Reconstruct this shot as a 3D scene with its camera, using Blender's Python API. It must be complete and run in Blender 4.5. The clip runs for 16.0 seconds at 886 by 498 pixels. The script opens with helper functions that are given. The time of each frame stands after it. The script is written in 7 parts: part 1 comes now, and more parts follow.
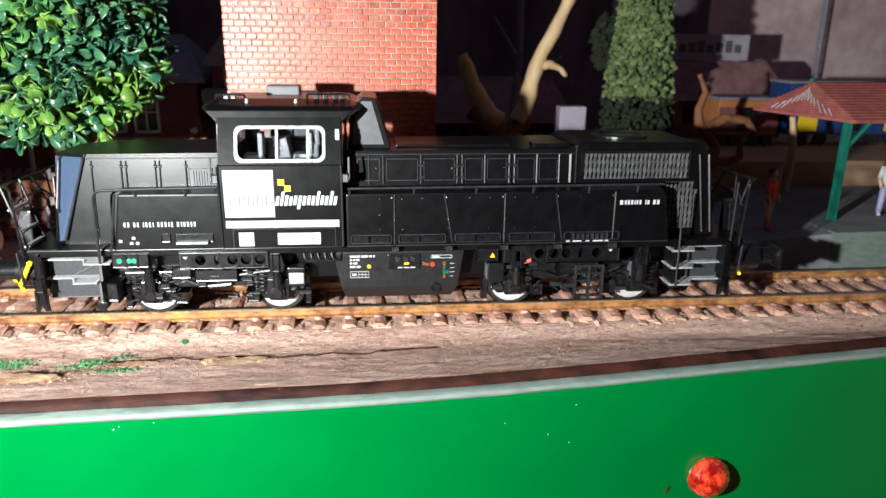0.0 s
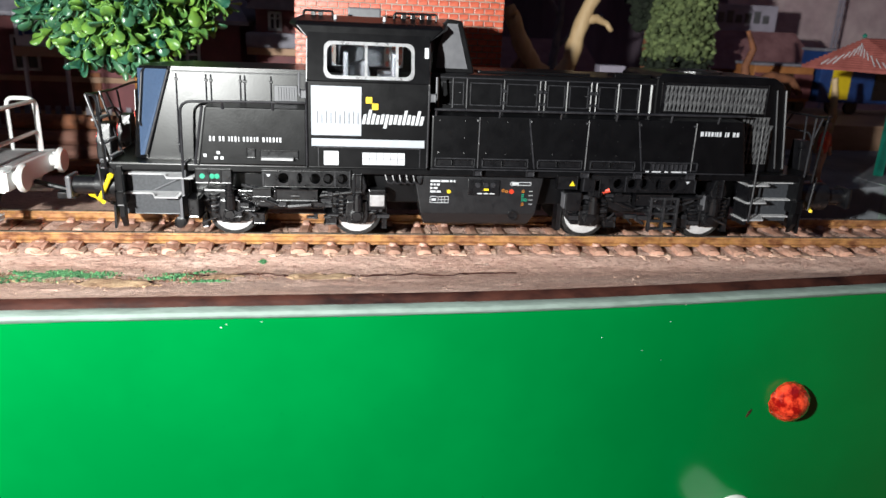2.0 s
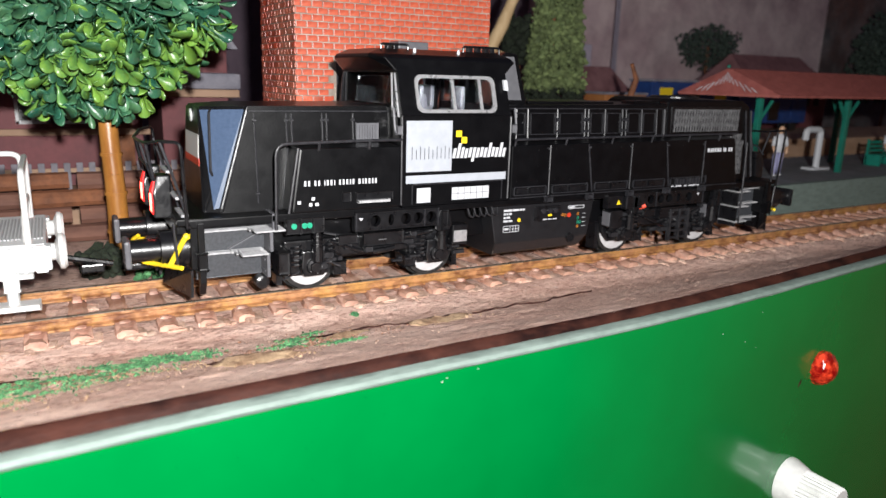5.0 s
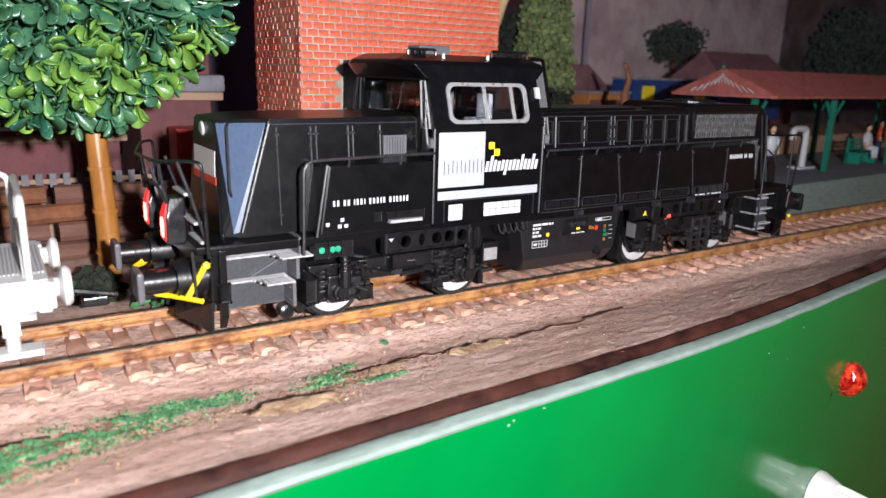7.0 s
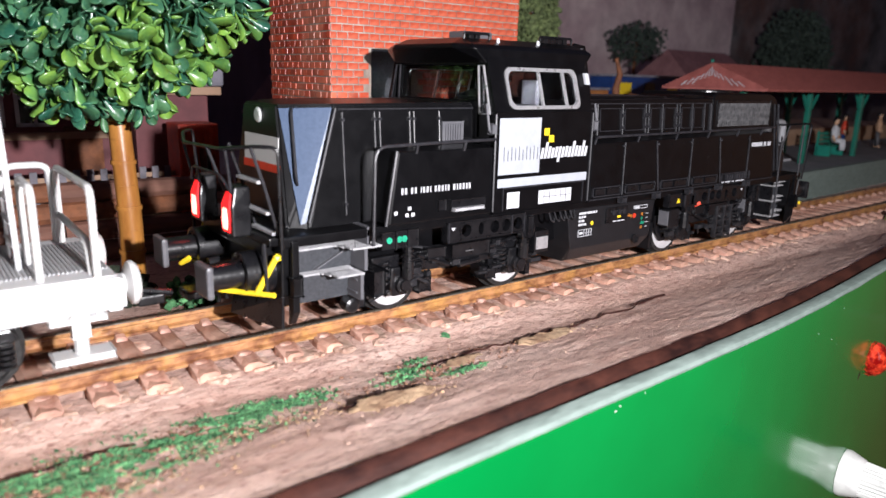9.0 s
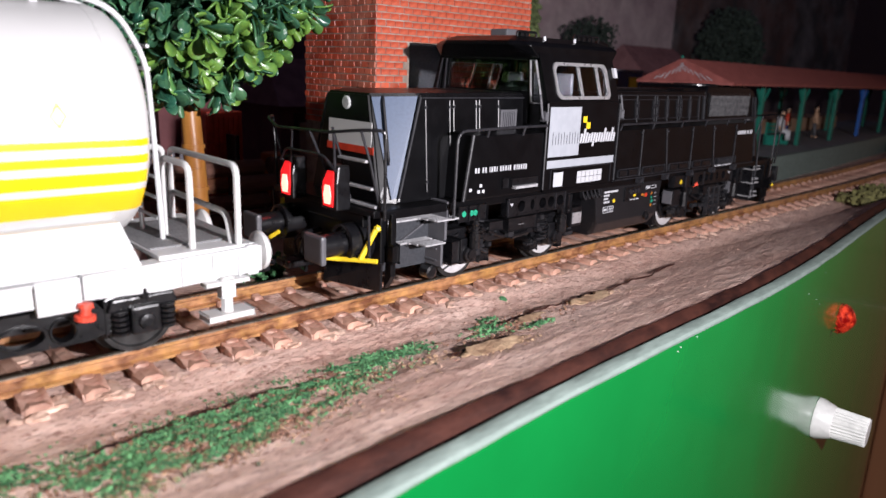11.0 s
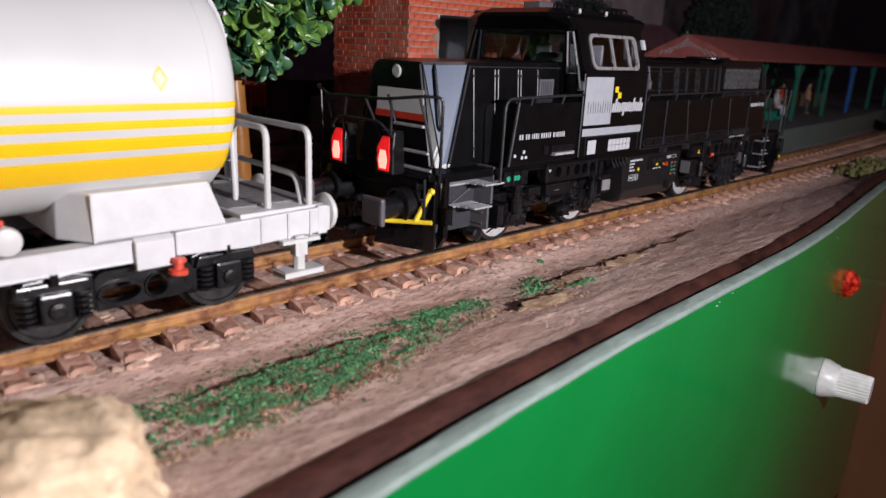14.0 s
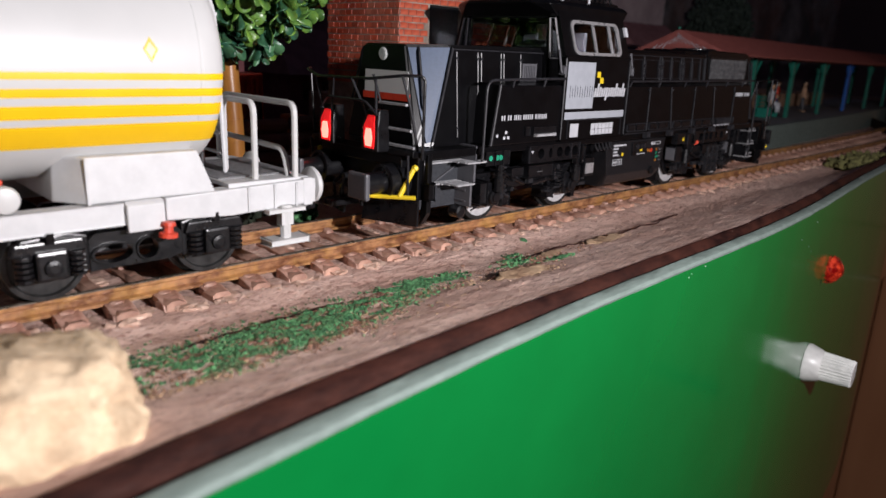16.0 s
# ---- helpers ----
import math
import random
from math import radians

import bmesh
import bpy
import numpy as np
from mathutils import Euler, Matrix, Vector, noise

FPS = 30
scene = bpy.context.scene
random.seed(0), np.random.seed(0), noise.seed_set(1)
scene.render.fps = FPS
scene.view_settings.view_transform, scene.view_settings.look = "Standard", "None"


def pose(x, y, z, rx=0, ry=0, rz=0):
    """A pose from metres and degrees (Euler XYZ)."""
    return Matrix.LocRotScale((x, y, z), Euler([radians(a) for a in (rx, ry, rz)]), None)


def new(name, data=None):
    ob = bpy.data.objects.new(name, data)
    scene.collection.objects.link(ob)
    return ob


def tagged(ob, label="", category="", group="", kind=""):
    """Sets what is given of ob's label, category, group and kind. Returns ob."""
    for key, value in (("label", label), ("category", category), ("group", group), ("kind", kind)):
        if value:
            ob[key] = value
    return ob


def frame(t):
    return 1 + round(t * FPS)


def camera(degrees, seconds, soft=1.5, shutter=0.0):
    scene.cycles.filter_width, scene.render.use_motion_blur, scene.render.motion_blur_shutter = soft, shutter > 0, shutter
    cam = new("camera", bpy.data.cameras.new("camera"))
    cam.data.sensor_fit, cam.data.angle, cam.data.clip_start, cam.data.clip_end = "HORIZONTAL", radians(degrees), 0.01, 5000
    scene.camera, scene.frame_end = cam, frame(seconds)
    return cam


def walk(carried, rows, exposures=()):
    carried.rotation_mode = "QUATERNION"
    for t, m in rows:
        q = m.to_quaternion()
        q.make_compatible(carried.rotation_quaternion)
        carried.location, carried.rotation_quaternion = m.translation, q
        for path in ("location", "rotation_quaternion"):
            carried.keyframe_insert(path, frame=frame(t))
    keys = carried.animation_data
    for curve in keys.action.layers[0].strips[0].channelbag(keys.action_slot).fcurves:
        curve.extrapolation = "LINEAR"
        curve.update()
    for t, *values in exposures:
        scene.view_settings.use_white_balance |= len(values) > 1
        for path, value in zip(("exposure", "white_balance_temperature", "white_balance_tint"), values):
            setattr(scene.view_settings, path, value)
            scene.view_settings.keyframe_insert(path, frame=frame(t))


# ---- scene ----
cam = camera(64.43, 16.0, soft=1.5)
# a phone's small aperture held close: the far shelf and the nearest stone are out of focus
cam.data.dof.use_dof, cam.data.dof.focus_distance, cam.data.dof.aperture_fstop = True, 0.145, 33.0
# seconds, place in metres, turn in degrees
PATH = [
    (0, -0.00755, -0.16481, 0.06062, 73.144, -0.671, -5.777),
    (0.5, -0.00716, -0.16675, 0.05317, 73.644, -0.583, -5.127),
    (1, -0.01042, -0.16465, 0.04933, 72.939, -1.825, -5.341),
    (1.5, -0.02322, -0.16712, 0.04732, 72.329, -2.296, -6.368),
    (2, -0.02890, -0.16663, 0.04659, 72.277, -2.464, -6.640),
    (2.5, -0.03518, -0.16478, 0.04803, 71.842, -1.987, -7.259),
    (3, -0.04745, -0.16076, 0.05020, 75.380, -2.398, -12.820),
    (3.5, -0.06309, -0.15213, 0.04309, 75.796, -1.797, -20.487),
    (4, -0.08601, -0.14519, 0.04541, 75.716, -2.129, -26.431),
    (4.2, -0.09010, -0.14580, 0.04218, 76.372, -1.791, -26.904),
    (6.3, -0.10573, -0.13099, 0.04273, 75.597, -2.178, -31.353),
    (6.5, -0.10647, -0.12943, 0.04150, 75.773, -2.242, -31.044),
    (7, -0.10690, -0.12520, 0.04459, 75.704, -1.644, -32.711),
    (7.5, -0.10188, -0.12181, 0.04713, 76.377, -1.576, -34.377),
    (8, -0.10329, -0.11989, 0.04530, 76.357, -1.477, -35.067),
    (8.5, -0.11340, -0.11394, 0.04380, 76.051, -1.527, -35.555),
    (9, -0.12271, -0.11069, 0.04064, 76.143, -1.465, -37.566),
    (9.5, -0.14529, -0.10504, 0.03935, 76.171, -1.211, -40.359),
    (9.7, -0.14775, -0.10595, 0.03943, 76.485, -1.149, -40.478),
    (11.8, -0.15537, -0.10771, 0.04054, 75.166, -2.582, -44.012),
    (12, -0.15679, -0.10743, 0.04045, 75.426, -2.424, -43.972),
    (12.5, -0.15866, -0.10564, 0.03944, 75.255, -2.607, -43.757),
    (13, -0.15897, -0.10448, 0.03882, 74.776, -2.520, -43.507),
    (13.5, -0.16390, -0.10320, 0.03814, 74.105, -2.700, -43.612),
    (14, -0.16540, -0.10396, 0.03842, 73.952, -2.402, -44.444),
    (14.5, -0.16720, -0.10688, 0.04012, 74.375, -2.169, -44.876),
    (15, -0.16892, -0.10999, 0.03971, 74.879, -2.517, -44.669),
    (15.5, -0.16698, -0.10842, 0.03899, 74.381, -2.483, -44.163),
    (16, -0.16674, -0.11146, 0.03455, 74.314, -2.411, -44.011),
]
EXPOSURES = [(0, 0.62, 6200, 4), (1, 0.46, 6200, 4), (2, 0.28, 6250, 5), (3, 0.12, 6300, 7), (4, 0.0, 6350, 8), (6.5, 0.2, 6200, 13), (9.5, 0.2, 6150, 16), (12, -0.6, 6200, 19), (14, -0.84, 6200, 19), (16, -0.87, 6250, 17)]
walk(cam, [(t, pose(x, y, z, a, b, c)) for t, x, y, z, a, b, c in PATH], EXPOSURES)

# ---- world ----
# the phone's own light beside the lens is the only strong lamp; the room is nearly dark
wd = bpy.data.worlds.new("dim_room")
scene.world = wd
wd.use_nodes = True
wd.node_tree.nodes["Background"].inputs[0].default_value = (0.52, 0.54, 1.0, 1)
wd.node_tree.nodes["Background"].inputs[1].default_value = 0.06
lamp_data = bpy.data.lights.new("phone_light", "POINT")
lamp_data.energy = 3.05
lamp_data.color = (1.0, 0.97, 0.93)
lamp_data.shadow_soft_size = 0.003
lamp_ob = new("phone_light", lamp_data)
lamp_ob.matrix_world = pose(-0.098, -0.176, 0.058)

# ---- materials ----
MM = 0.001


def mat(name, c1, c2=None, scale=400.0, rough=0.6, metal=0.0, bump=0.0, bscale=None, spec=0.5, coat=0.0, detail=4.0,
        lo=0.35, hi=0.65, stretch=(1, 1, 1), rvar=0.12, rnd=0.0, isl=0.0, patch=None):
    m = bpy.data.materials.new(name)
    m.use_nodes = True
    nt = m.node_tree
    b = nt.nodes["Principled BSDF"]
    b.inputs["Roughness"].default_value = rough
    b.inputs["Metallic"].default_value = metal
    b.inputs["Specular IOR Level"].default_value = spec
    b.inputs["Coat Weight"].default_value = coat
    b.inputs["Coat Roughness"].default_value = 0.08
    c2 = c2 or tuple(v * 0.75 for v in c1)
    tc = nt.nodes.new("ShaderNodeTexCoord")
    mp = nt.nodes.new("ShaderNodeMapping")
    mp.inputs["Scale"].default_value = stretch
    nt.links.new(tc.outputs["Object"], mp.inputs[0])
    n1 = nt.nodes.new("ShaderNodeTexNoise")
    n1.inputs["Scale"].default_value = scale
    n1.inputs["Detail"].default_value = detail
    n1.inputs["Roughness"].default_value = 0.65
    nt.links.new(mp.outputs[0], n1.inputs["Vector"])
    ramp = nt.nodes.new("ShaderNodeValToRGB")
    ramp.color_ramp.elements[0].position = lo
    ramp.color_ramp.elements[1].position = hi
    ramp.color_ramp.elements[0].color = (*c2, 1)
    ramp.color_ramp.elements[1].color = (*c1, 1)
    nt.links.new(n1.outputs["Fac"], ramp.inputs[0])
    col = ramp.outputs[0]
    if rnd or isl:
        oi = nt.nodes.new("ShaderNodeNewGeometry" if isl else "ShaderNodeObjectInfo")
        mr = nt.nodes.new("ShaderNodeMapRange")
        mr.inputs[3].default_value = 1 - rnd - isl
        mr.inputs[4].default_value = 1 + rnd + isl
        nt.links.new(oi.outputs["Random Per Island" if isl else "Random"], mr.inputs[0])
        hs = nt.nodes.new("ShaderNodeHueSaturation")
        nt.links.new(mr.outputs[0], hs.inputs["Value"])
        nt.links.new(col, hs.inputs["Color"])
        col = hs.outputs[0]
    if patch:
        # broad stains in a third colour
        pc, ps, amount = patch
        n3 = nt.nodes.new("ShaderNodeTexNoise")
        n3.inputs["Scale"].default_value = ps
        n3.inputs["Detail"].default_value = 7
        n3.inputs["Roughness"].default_value = 0.7
        nt.links.new(tc.outputs["Object"], n3.inputs["Vector"])
        pr = nt.nodes.new("ShaderNodeMapRange")
        pr.inputs[1].default_value, pr.inputs[2].default_value, pr.inputs[4].default_value = 0.45, 0.68, amount
        nt.links.new(n3.outputs["Fac"], pr.inputs[0])
        px = nt.nodes.new("ShaderNodeMix")
        px.data_type = "RGBA"
        nt.links.new(pr.outputs[0], px.inputs[0])
        nt.links.new(col, px.inputs[6])
        px.inputs[7].default_value = (*pc, 1)
        col = px.outputs[2]
    nt.links.new(col, b.inputs["Base Color"])
    n2 = nt.nodes.new("ShaderNodeTexNoise")
    n2.inputs["Scale"].default_value = bscale or scale * 3
    n2.inputs["Detail"].default_value = 5
    nt.links.new(mp.outputs[0], n2.inputs["Vector"])
    if rvar:
        r = nt.nodes.new("ShaderNodeMapRange")
        r.inputs[3].default_value = max(0.02, rough - rvar)
        r.inputs[4].default_value = min(1.0, rough + rvar)
        nt.links.new(n1.outputs["Fac"], r.inputs[0])
        nt.links.new(r.outputs[0], b.inputs["Roughness"])
    if bump:
        bp = nt.nodes.new("ShaderNodeBump")
        bp.inputs["Strength"].default_value = 0.6
        bp.inputs["Distance"].default_value = bump * MM
        nt.links.new(n2.outputs["Fac"], bp.inputs["Height"])
        nt.links.new(bp.outputs[0], b.inputs["Normal"])
    return m


def glow(name, color, strength):
    m = mat(name, color, rough=0.3)
    b = m.node_tree.nodes["Principled BSDF"]
    b.inputs["Emission Color"].default_value = (*color, 1)
    b.inputs["Emission Strength"].default_value = strength
    return m


def clear(name, color=(1, 1, 1), rough=0.02):
    m = bpy.data.materials.new(name)
    m.use_nodes = True
    b = m.node_tree.nodes["Principled BSDF"]
    b.inputs["Base Color"].default_value = (*color, 1)
    b.inputs["Roughness"].default_value = rough
    b.inputs["Transmission Weight"].default_value = 1.0
    b.inputs["IOR"].default_value = 1.45
    return m


M_BLACK = mat("satin_black_paint", (0.0032, 0.0032, 0.004), (0.002, 0.002, 0.0026), 300, 0.32, bump=0.014, bscale=2500, spec=0.33, rvar=0.06)
# paler than the black paint: the glints on bars and edges are in its colour
M_BAR = mat("edge_glint_black_plastic", (0.024, 0.024, 0.028), (0.012, 0.012, 0.015), 700, 0.4, bump=0.03, bscale=1500, spec=0.55)
M_DARK = mat("black_plastic", (0.0075, 0.0075, 0.009), (0.004, 0.004, 0.005), 500, 0.3, bump=0.05, bscale=1500, spec=0.6)
M_PIPE = mat("oily_black_pipe", (0.025, 0.025, 0.028), (0.01, 0.01, 0.012), 700, 0.36, bump=0.05, bscale=1500, spec=0.45)
M_GREY = mat("dark_grey_paint", (0.11, 0.11, 0.12), (0.09, 0.09, 0.1), 500, 0.45, bump=0.03, bscale=2500)
# grey panel whose blue reflection is mixed into the base colour
M_PANEL = mat("blue_sheen_grey_paint", (0.05, 0.08, 0.145), (0.04, 0.066, 0.12), 1800, 0.42, bump=0.022, bscale=4000)
M_GRILLE = mat("worn_grille_metal", (0.17, 0.17, 0.175), (0.07, 0.07, 0.075), 900, 0.33, metal=0.3)
M_TANKBLACK = mat("grained_black_tank", (0.011, 0.011, 0.013), (0.008, 0.008, 0.0095), 700, 0.4, bump=0.04, bscale=3000)
M_STEPFRAME = mat("grained_dark_grey", (0.05, 0.053, 0.06), (0.03, 0.032, 0.037), 1800, 0.4, bump=0.05, bscale=4000)
M_PLACARD = mat("pale_yellow_print", (0.70, 0.62, 0.42), (0.66, 0.58, 0.38), 300, 0.45)
M_STEP = mat("pale_step_grating", (0.42, 0.42, 0.43), (0.28, 0.28, 0.29), 900, 0.5, bump=0.05)
M_WHITEPRINT = mat("white_print", (0.56, 0.57, 0.60), (0.5, 0.51, 0.54), 300, 0.42)
M_SILVERPRINT = mat("silver_print", (0.40, 0.42, 0.46), (0.36, 0.38, 0.42), 500, 0.34)
M_SEAT = mat("mid_grey_seat", (0.16, 0.165, 0.18), (0.1, 0.1, 0.115), 500, 0.5)
M_GREYPRINT = mat("grey_print", (0.07, 0.072, 0.08), (0.06, 0.062, 0.07), 300, 0.4)
M_YELLOW = mat("yellow_paint", (0.85, 0.62, 0.02), (0.78, 0.55, 0.02), 600, 0.4)
M_RED = mat("red_print", (0.65, 0.05, 0.02), None, 600, 0.4)
M_ORANGEMARK = mat("orange_print", (0.6, 0.22, 0.03), None, 600, 0.4)
M_GREENMARK = mat("green_print", (0.02, 0.35, 0.2), None, 600, 0.4)
M_CHROME = mat("silver_frame", (0.75, 0.75, 0.77), (0.6, 0.6, 0.62), 600, 0.3, metal=0.7)
M_WHEEL = mat("pale_wheel_disc", (0.62, 0.62, 0.63), (0.5, 0.5, 0.51), 500, 0.45, metal=0.2)
M_TYRE = mat("dark_wheel_tyre", (0.06, 0.06, 0.06), (0.03, 0.03, 0.03), 500, 0.4, metal=0.6)
M_GLASS = clear("window_glass", (0.93, 0.96, 1.0))
# the tint stands in for the dark cab interior behind the end panes
M_ENDGLASS = clear("shade_tinted_glass", (0.42, 0.46, 0.45))
M_TAIL = glow("red_tail_light", (1.0, 0.02, 0.02), 0.9)
M_TAILHOT = glow("bright_tail_light", (1.0, 0.11, 0.075), 10.0)
M_LENS = mat("clear_lamp_lens", (0.6, 0.62, 0.6), (0.4, 0.42, 0.42), 2500, 0.15, coat=0.6)
M_GREEN = mat("green_gloss_fascia", (0.0005, 0.155, 0.029), (0.0005, 0.135, 0.025), 25, 0.18, bump=0.006, bscale=900, spec=0.4, coat=0.15, rvar=0.05)
M_RIM = mat("grey_worn_rim", (0.185, 0.235, 0.21), (0.135, 0.175, 0.155), 900, 0.75, bump=0.12, bscale=1500, stretch=(0.3, 1, 1))
M_BROWN = mat("dark_brown_border", (0.05, 0.016, 0.0105), (0.012, 0.004, 0.0035), 220, 0.6, bump=0.3, bscale=500, stretch=(0.5, 1, 1), spec=0.2)
M_RAIL = mat("rusty_rail", (0.46, 0.23, 0.105), (0.15, 0.055, 0.026), 420, 0.42, metal=0.2, bump=0.3, bscale=1300, stretch=(0.7, 1, 1), lo=0.38, hi=0.62, patch=((0.60, 0.33, 0.10), 190, 0.75))
M_RAILTOP = mat("worn_rail_top", (0.5, 0.45, 0.38), (0.35, 0.28, 0.2), 300, 0.28, metal=0.8)
M_SLEEPER = mat("brown_sleeper", (0.58, 0.35, 0.26), (0.30, 0.15, 0.105), 200, 0.55, bump=0.5, bscale=500, rnd=0.25)
M_CHAIR = mat("brown_rail_chair", (0.50, 0.28, 0.21), (0.27, 0.12, 0.085), 420, 0.5, bump=0.35, bscale=1100, rnd=0.25, patch=((0.70, 0.50, 0.40), 260, 0.6))
M_LUMP = mat("flaked_ballast", (0.66, 0.47, 0.37), (0.36, 0.215, 0.155), 420, 0.7, bump=0.5, bscale=1000, isl=0.3)
M_BRICK = mat("red_brick", (0.58, 0.09, 0.035), (0.36, 0.045, 0.022), 420, 0.36, bump=0.2, bscale=900, isl=0.3, spec=0.5, patch=((0.66, 0.30, 0.20), 60, 0.6))
M_MORTAR = mat("pale_mortar", (0.36, 0.31, 0.26), (0.17, 0.12, 0.095), 260, 0.6, bump=0.2, patch=((0.55, 0.48, 0.42), 70, 0.6))
M_WOOD = mat("orange_bamboo_trunk", (0.52, 0.235, 0.05), (0.30, 0.12, 0.028), 200, 0.35, bump=0.15, stretch=(1, 1, 0.25))
M_LEAF = mat("dark_green_leaf", (0.075, 0.19, 0.085), (0.024, 0.105, 0.066), 170, 0.3, bump=0.25, bscale=900, coat=0.35, isl=0.35, lo=0.4, hi=0.6)
M_LEAF2 = mat("lime_green_leaf", (0.18, 0.34, 0.05), (0.06, 0.19, 0.065), 150, 0.32, bump=0.2, bscale=900, coat=0.25, isl=0.25, lo=0.36, hi=0.6)
M_TANKWHITE = mat("white_tank_paint", (0.60, 0.60, 0.59), (0.56, 0.56, 0.55), 40, 0.42, bump=0.01, rvar=0.06)
M_WAGONGREY = mat("pale_grey_paint", (0.64, 0.645, 0.65), (0.57, 0.575, 0.58), 300, 0.5, bump=0.02)
M_STRIPE = mat("yellow_stripe", (0.9, 0.56, 0.0), (0.86, 0.52, 0.0), 120, 0.42)
M_REDLEVER = mat("red_lever", (0.75, 0.08, 0.04), None, 500, 0.45)
M_ROCK = mat("tan_rough_stone", (0.66, 0.51, 0.34), (0.33, 0.22, 0.13), 190, 0.9, bump=0.9, bscale=420, lo=0.3, hi=0.62)
M_SOIL = mat("brown_soil", (0.30, 0.16, 0.10), (0.12, 0.055, 0.035), 600, 0.85, bump=0.2, isl=0.5)
M_MOSS = mat("green_scatter", (0.095, 0.25, 0.10), (0.03, 0.115, 0.045), 500, 0.85, bump=0.2, isl=0.75)
M_HAY = mat("straw_clump", (0.52, 0.36, 0.22), (0.27, 0.155, 0.09), 420, 0.85, bump=0.6, isl=0.3)
M_ROOF = mat("red_roof_tiles", (0.34, 0.10, 0.085), (0.24, 0.065, 0.055), 300, 0.7, bump=0.1)
M_POST = mat("green_post", (0.01, 0.17, 0.12), (0.008, 0.12, 0.085), 300, 0.5)
M_PLATFORM = mat("grey_platform", (0.22, 0.23, 0.25), (0.14, 0.15, 0.165), 90, 0.8, bump=0.1)
M_KNOB = mat("white_ribbed_plastic", (0.8, 0.79, 0.77), None, 200, 0.35, rvar=0.05)
M_JEWEL = mat("red_jewel_glass", (0.9, 0.07, 0.025), (0.22, 0.004, 0.003), 420, 0.10, coat=1.0, spec=0.9, lo=0.42, hi=0.62)
M_CABINET = mat("brown_wood", (0.62, 0.30, 0.15), (0.42, 0.18, 0.085), 12, 0.4, stretch=(1, 1, 0.15), bump=0.2)
M_ROOM = mat("dim_room_wall", (0.35, 0.28, 0.25), (0.3, 0.24, 0.22), 2, 0.9)
M_MURAL = mat("painted_rock_backdrop", (0.92, 0.74, 0.74), (0.60, 0.42, 0.46), 22, 0.85, detail=9, bump=0.8, bscale=60, lo=0.38, hi=0.62, patch=((0.24, 0.15, 0.18), 30, 0.45))


def ground_material():
    """flaking pink-brown paint brushed along the board, with darker cracks and pale rubbed spots"""
    m = mat("brown_painted_ground", (0.80, 0.60, 0.51), (0.56, 0.345, 0.275), 60, 0.66, bump=0.0, detail=9, stretch=(0.35, 1, 1), lo=0.3, hi=0.66)
    nt = m.node_tree
    b = nt.nodes["Principled BSDF"]
    col = b.inputs["Base Color"].links[0].from_socket
    tc = nt.nodes.new("ShaderNodeTexCoord")
    mp = nt.nodes.new("ShaderNodeMapping")
    mp.inputs["Scale"].default_value = (0.42, 1, 1)
    nt.links.new(tc.outputs["Object"], mp.inputs[0])
    def noisy(scale, lo, hi, detail=6):
        n = nt.nodes.new("ShaderNodeTexNoise")
        n.inputs["Scale"].default_value = scale
        n.inputs["Detail"].default_value = detail
        n.inputs["Roughness"].default_value = 0.7
        nt.links.new(mp.outputs[0], n.inputs["Vector"])
        r = nt.nodes.new("ShaderNodeMapRange")
        r.inputs[1].default_value = lo
        r.inputs[2].default_value = hi
        nt.links.new(n.outputs["Fac"], r.inputs[0])
        return n, r
    grain, grain_r = noisy(560, 0.40, 0.52, 9)
    speck, speck_r = noisy(1500, 0.36, 0.46, 4)
    fleck, fleck_r = noisy(900, 0.60, 0.68, 5)
    crack, crack_r = noisy(150, 0.485, 0.515, 8)
    pale, pale_r = noisy(95, 0.60, 0.72)
    def mix(fac, c, color, amount):
        k = nt.nodes.new("ShaderNodeMath")
        k.operation = "MULTIPLY"
        k.inputs[1].default_value = amount
        nt.links.new(fac, k.inputs[0])
        x = nt.nodes.new("ShaderNodeMix")
        x.data_type = "RGBA"
        nt.links.new(k.outputs[0], x.inputs[0])
        nt.links.new(c, x.inputs[6])
        x.inputs[7].default_value = (*color, 1)
        return x.outputs[2]
    inv = nt.nodes.new("ShaderNodeMath")
    inv.operation = "SUBTRACT"
    inv.inputs[0].default_value = 1.0
    nt.links.new(grain_r.outputs[0], inv.inputs[1])
    c = mix(inv.outputs[0], col, (0.40, 0.22, 0.17), 0.35)
    blot, blot_r = noisy(24, 0.46, 0.62, 7)
    c = mix(blot_r.outputs[0], c, (0.46, 0.25, 0.19), 0.35)
    c = mix(pale_r.outputs[0], c, (0.80, 0.64, 0.54), 0.6)
    c = mix(fleck_r.outputs[0], c, (0.82, 0.68, 0.58), 0.7)
    low = nt.nodes.new("ShaderNodeMath")
    low.operation = "SUBTRACT"
    low.inputs[0].default_value = 1.0
    nt.links.new(speck_r.outputs[0], low.inputs[1])
    c = mix(low.outputs[0], c, (0.22, 0.095, 0.07), 0.8)
    # thin dark cracks where the paint has opened
    edge = nt.nodes.new("ShaderNodeMath")
    edge.operation = "PINGPONG"
    edge.inputs[1].default_value = 0.5
    nt.links.new(crack_r.outputs[0], edge.inputs[0])
    c = mix(edge.outputs[0], c, (0.12, 0.05, 0.04), 0.9)
    nt.links.new(c, b.inputs["Base Color"])
    add = nt.nodes.new("ShaderNodeMath")
    nt.links.new(grain.outputs["Fac"], add.inputs[0])
    nt.links.new(crack.outputs["Fac"], add.inputs[1])
    bp = nt.nodes.new("ShaderNodeBump")
    bp.inputs["Strength"].default_value = 0.9
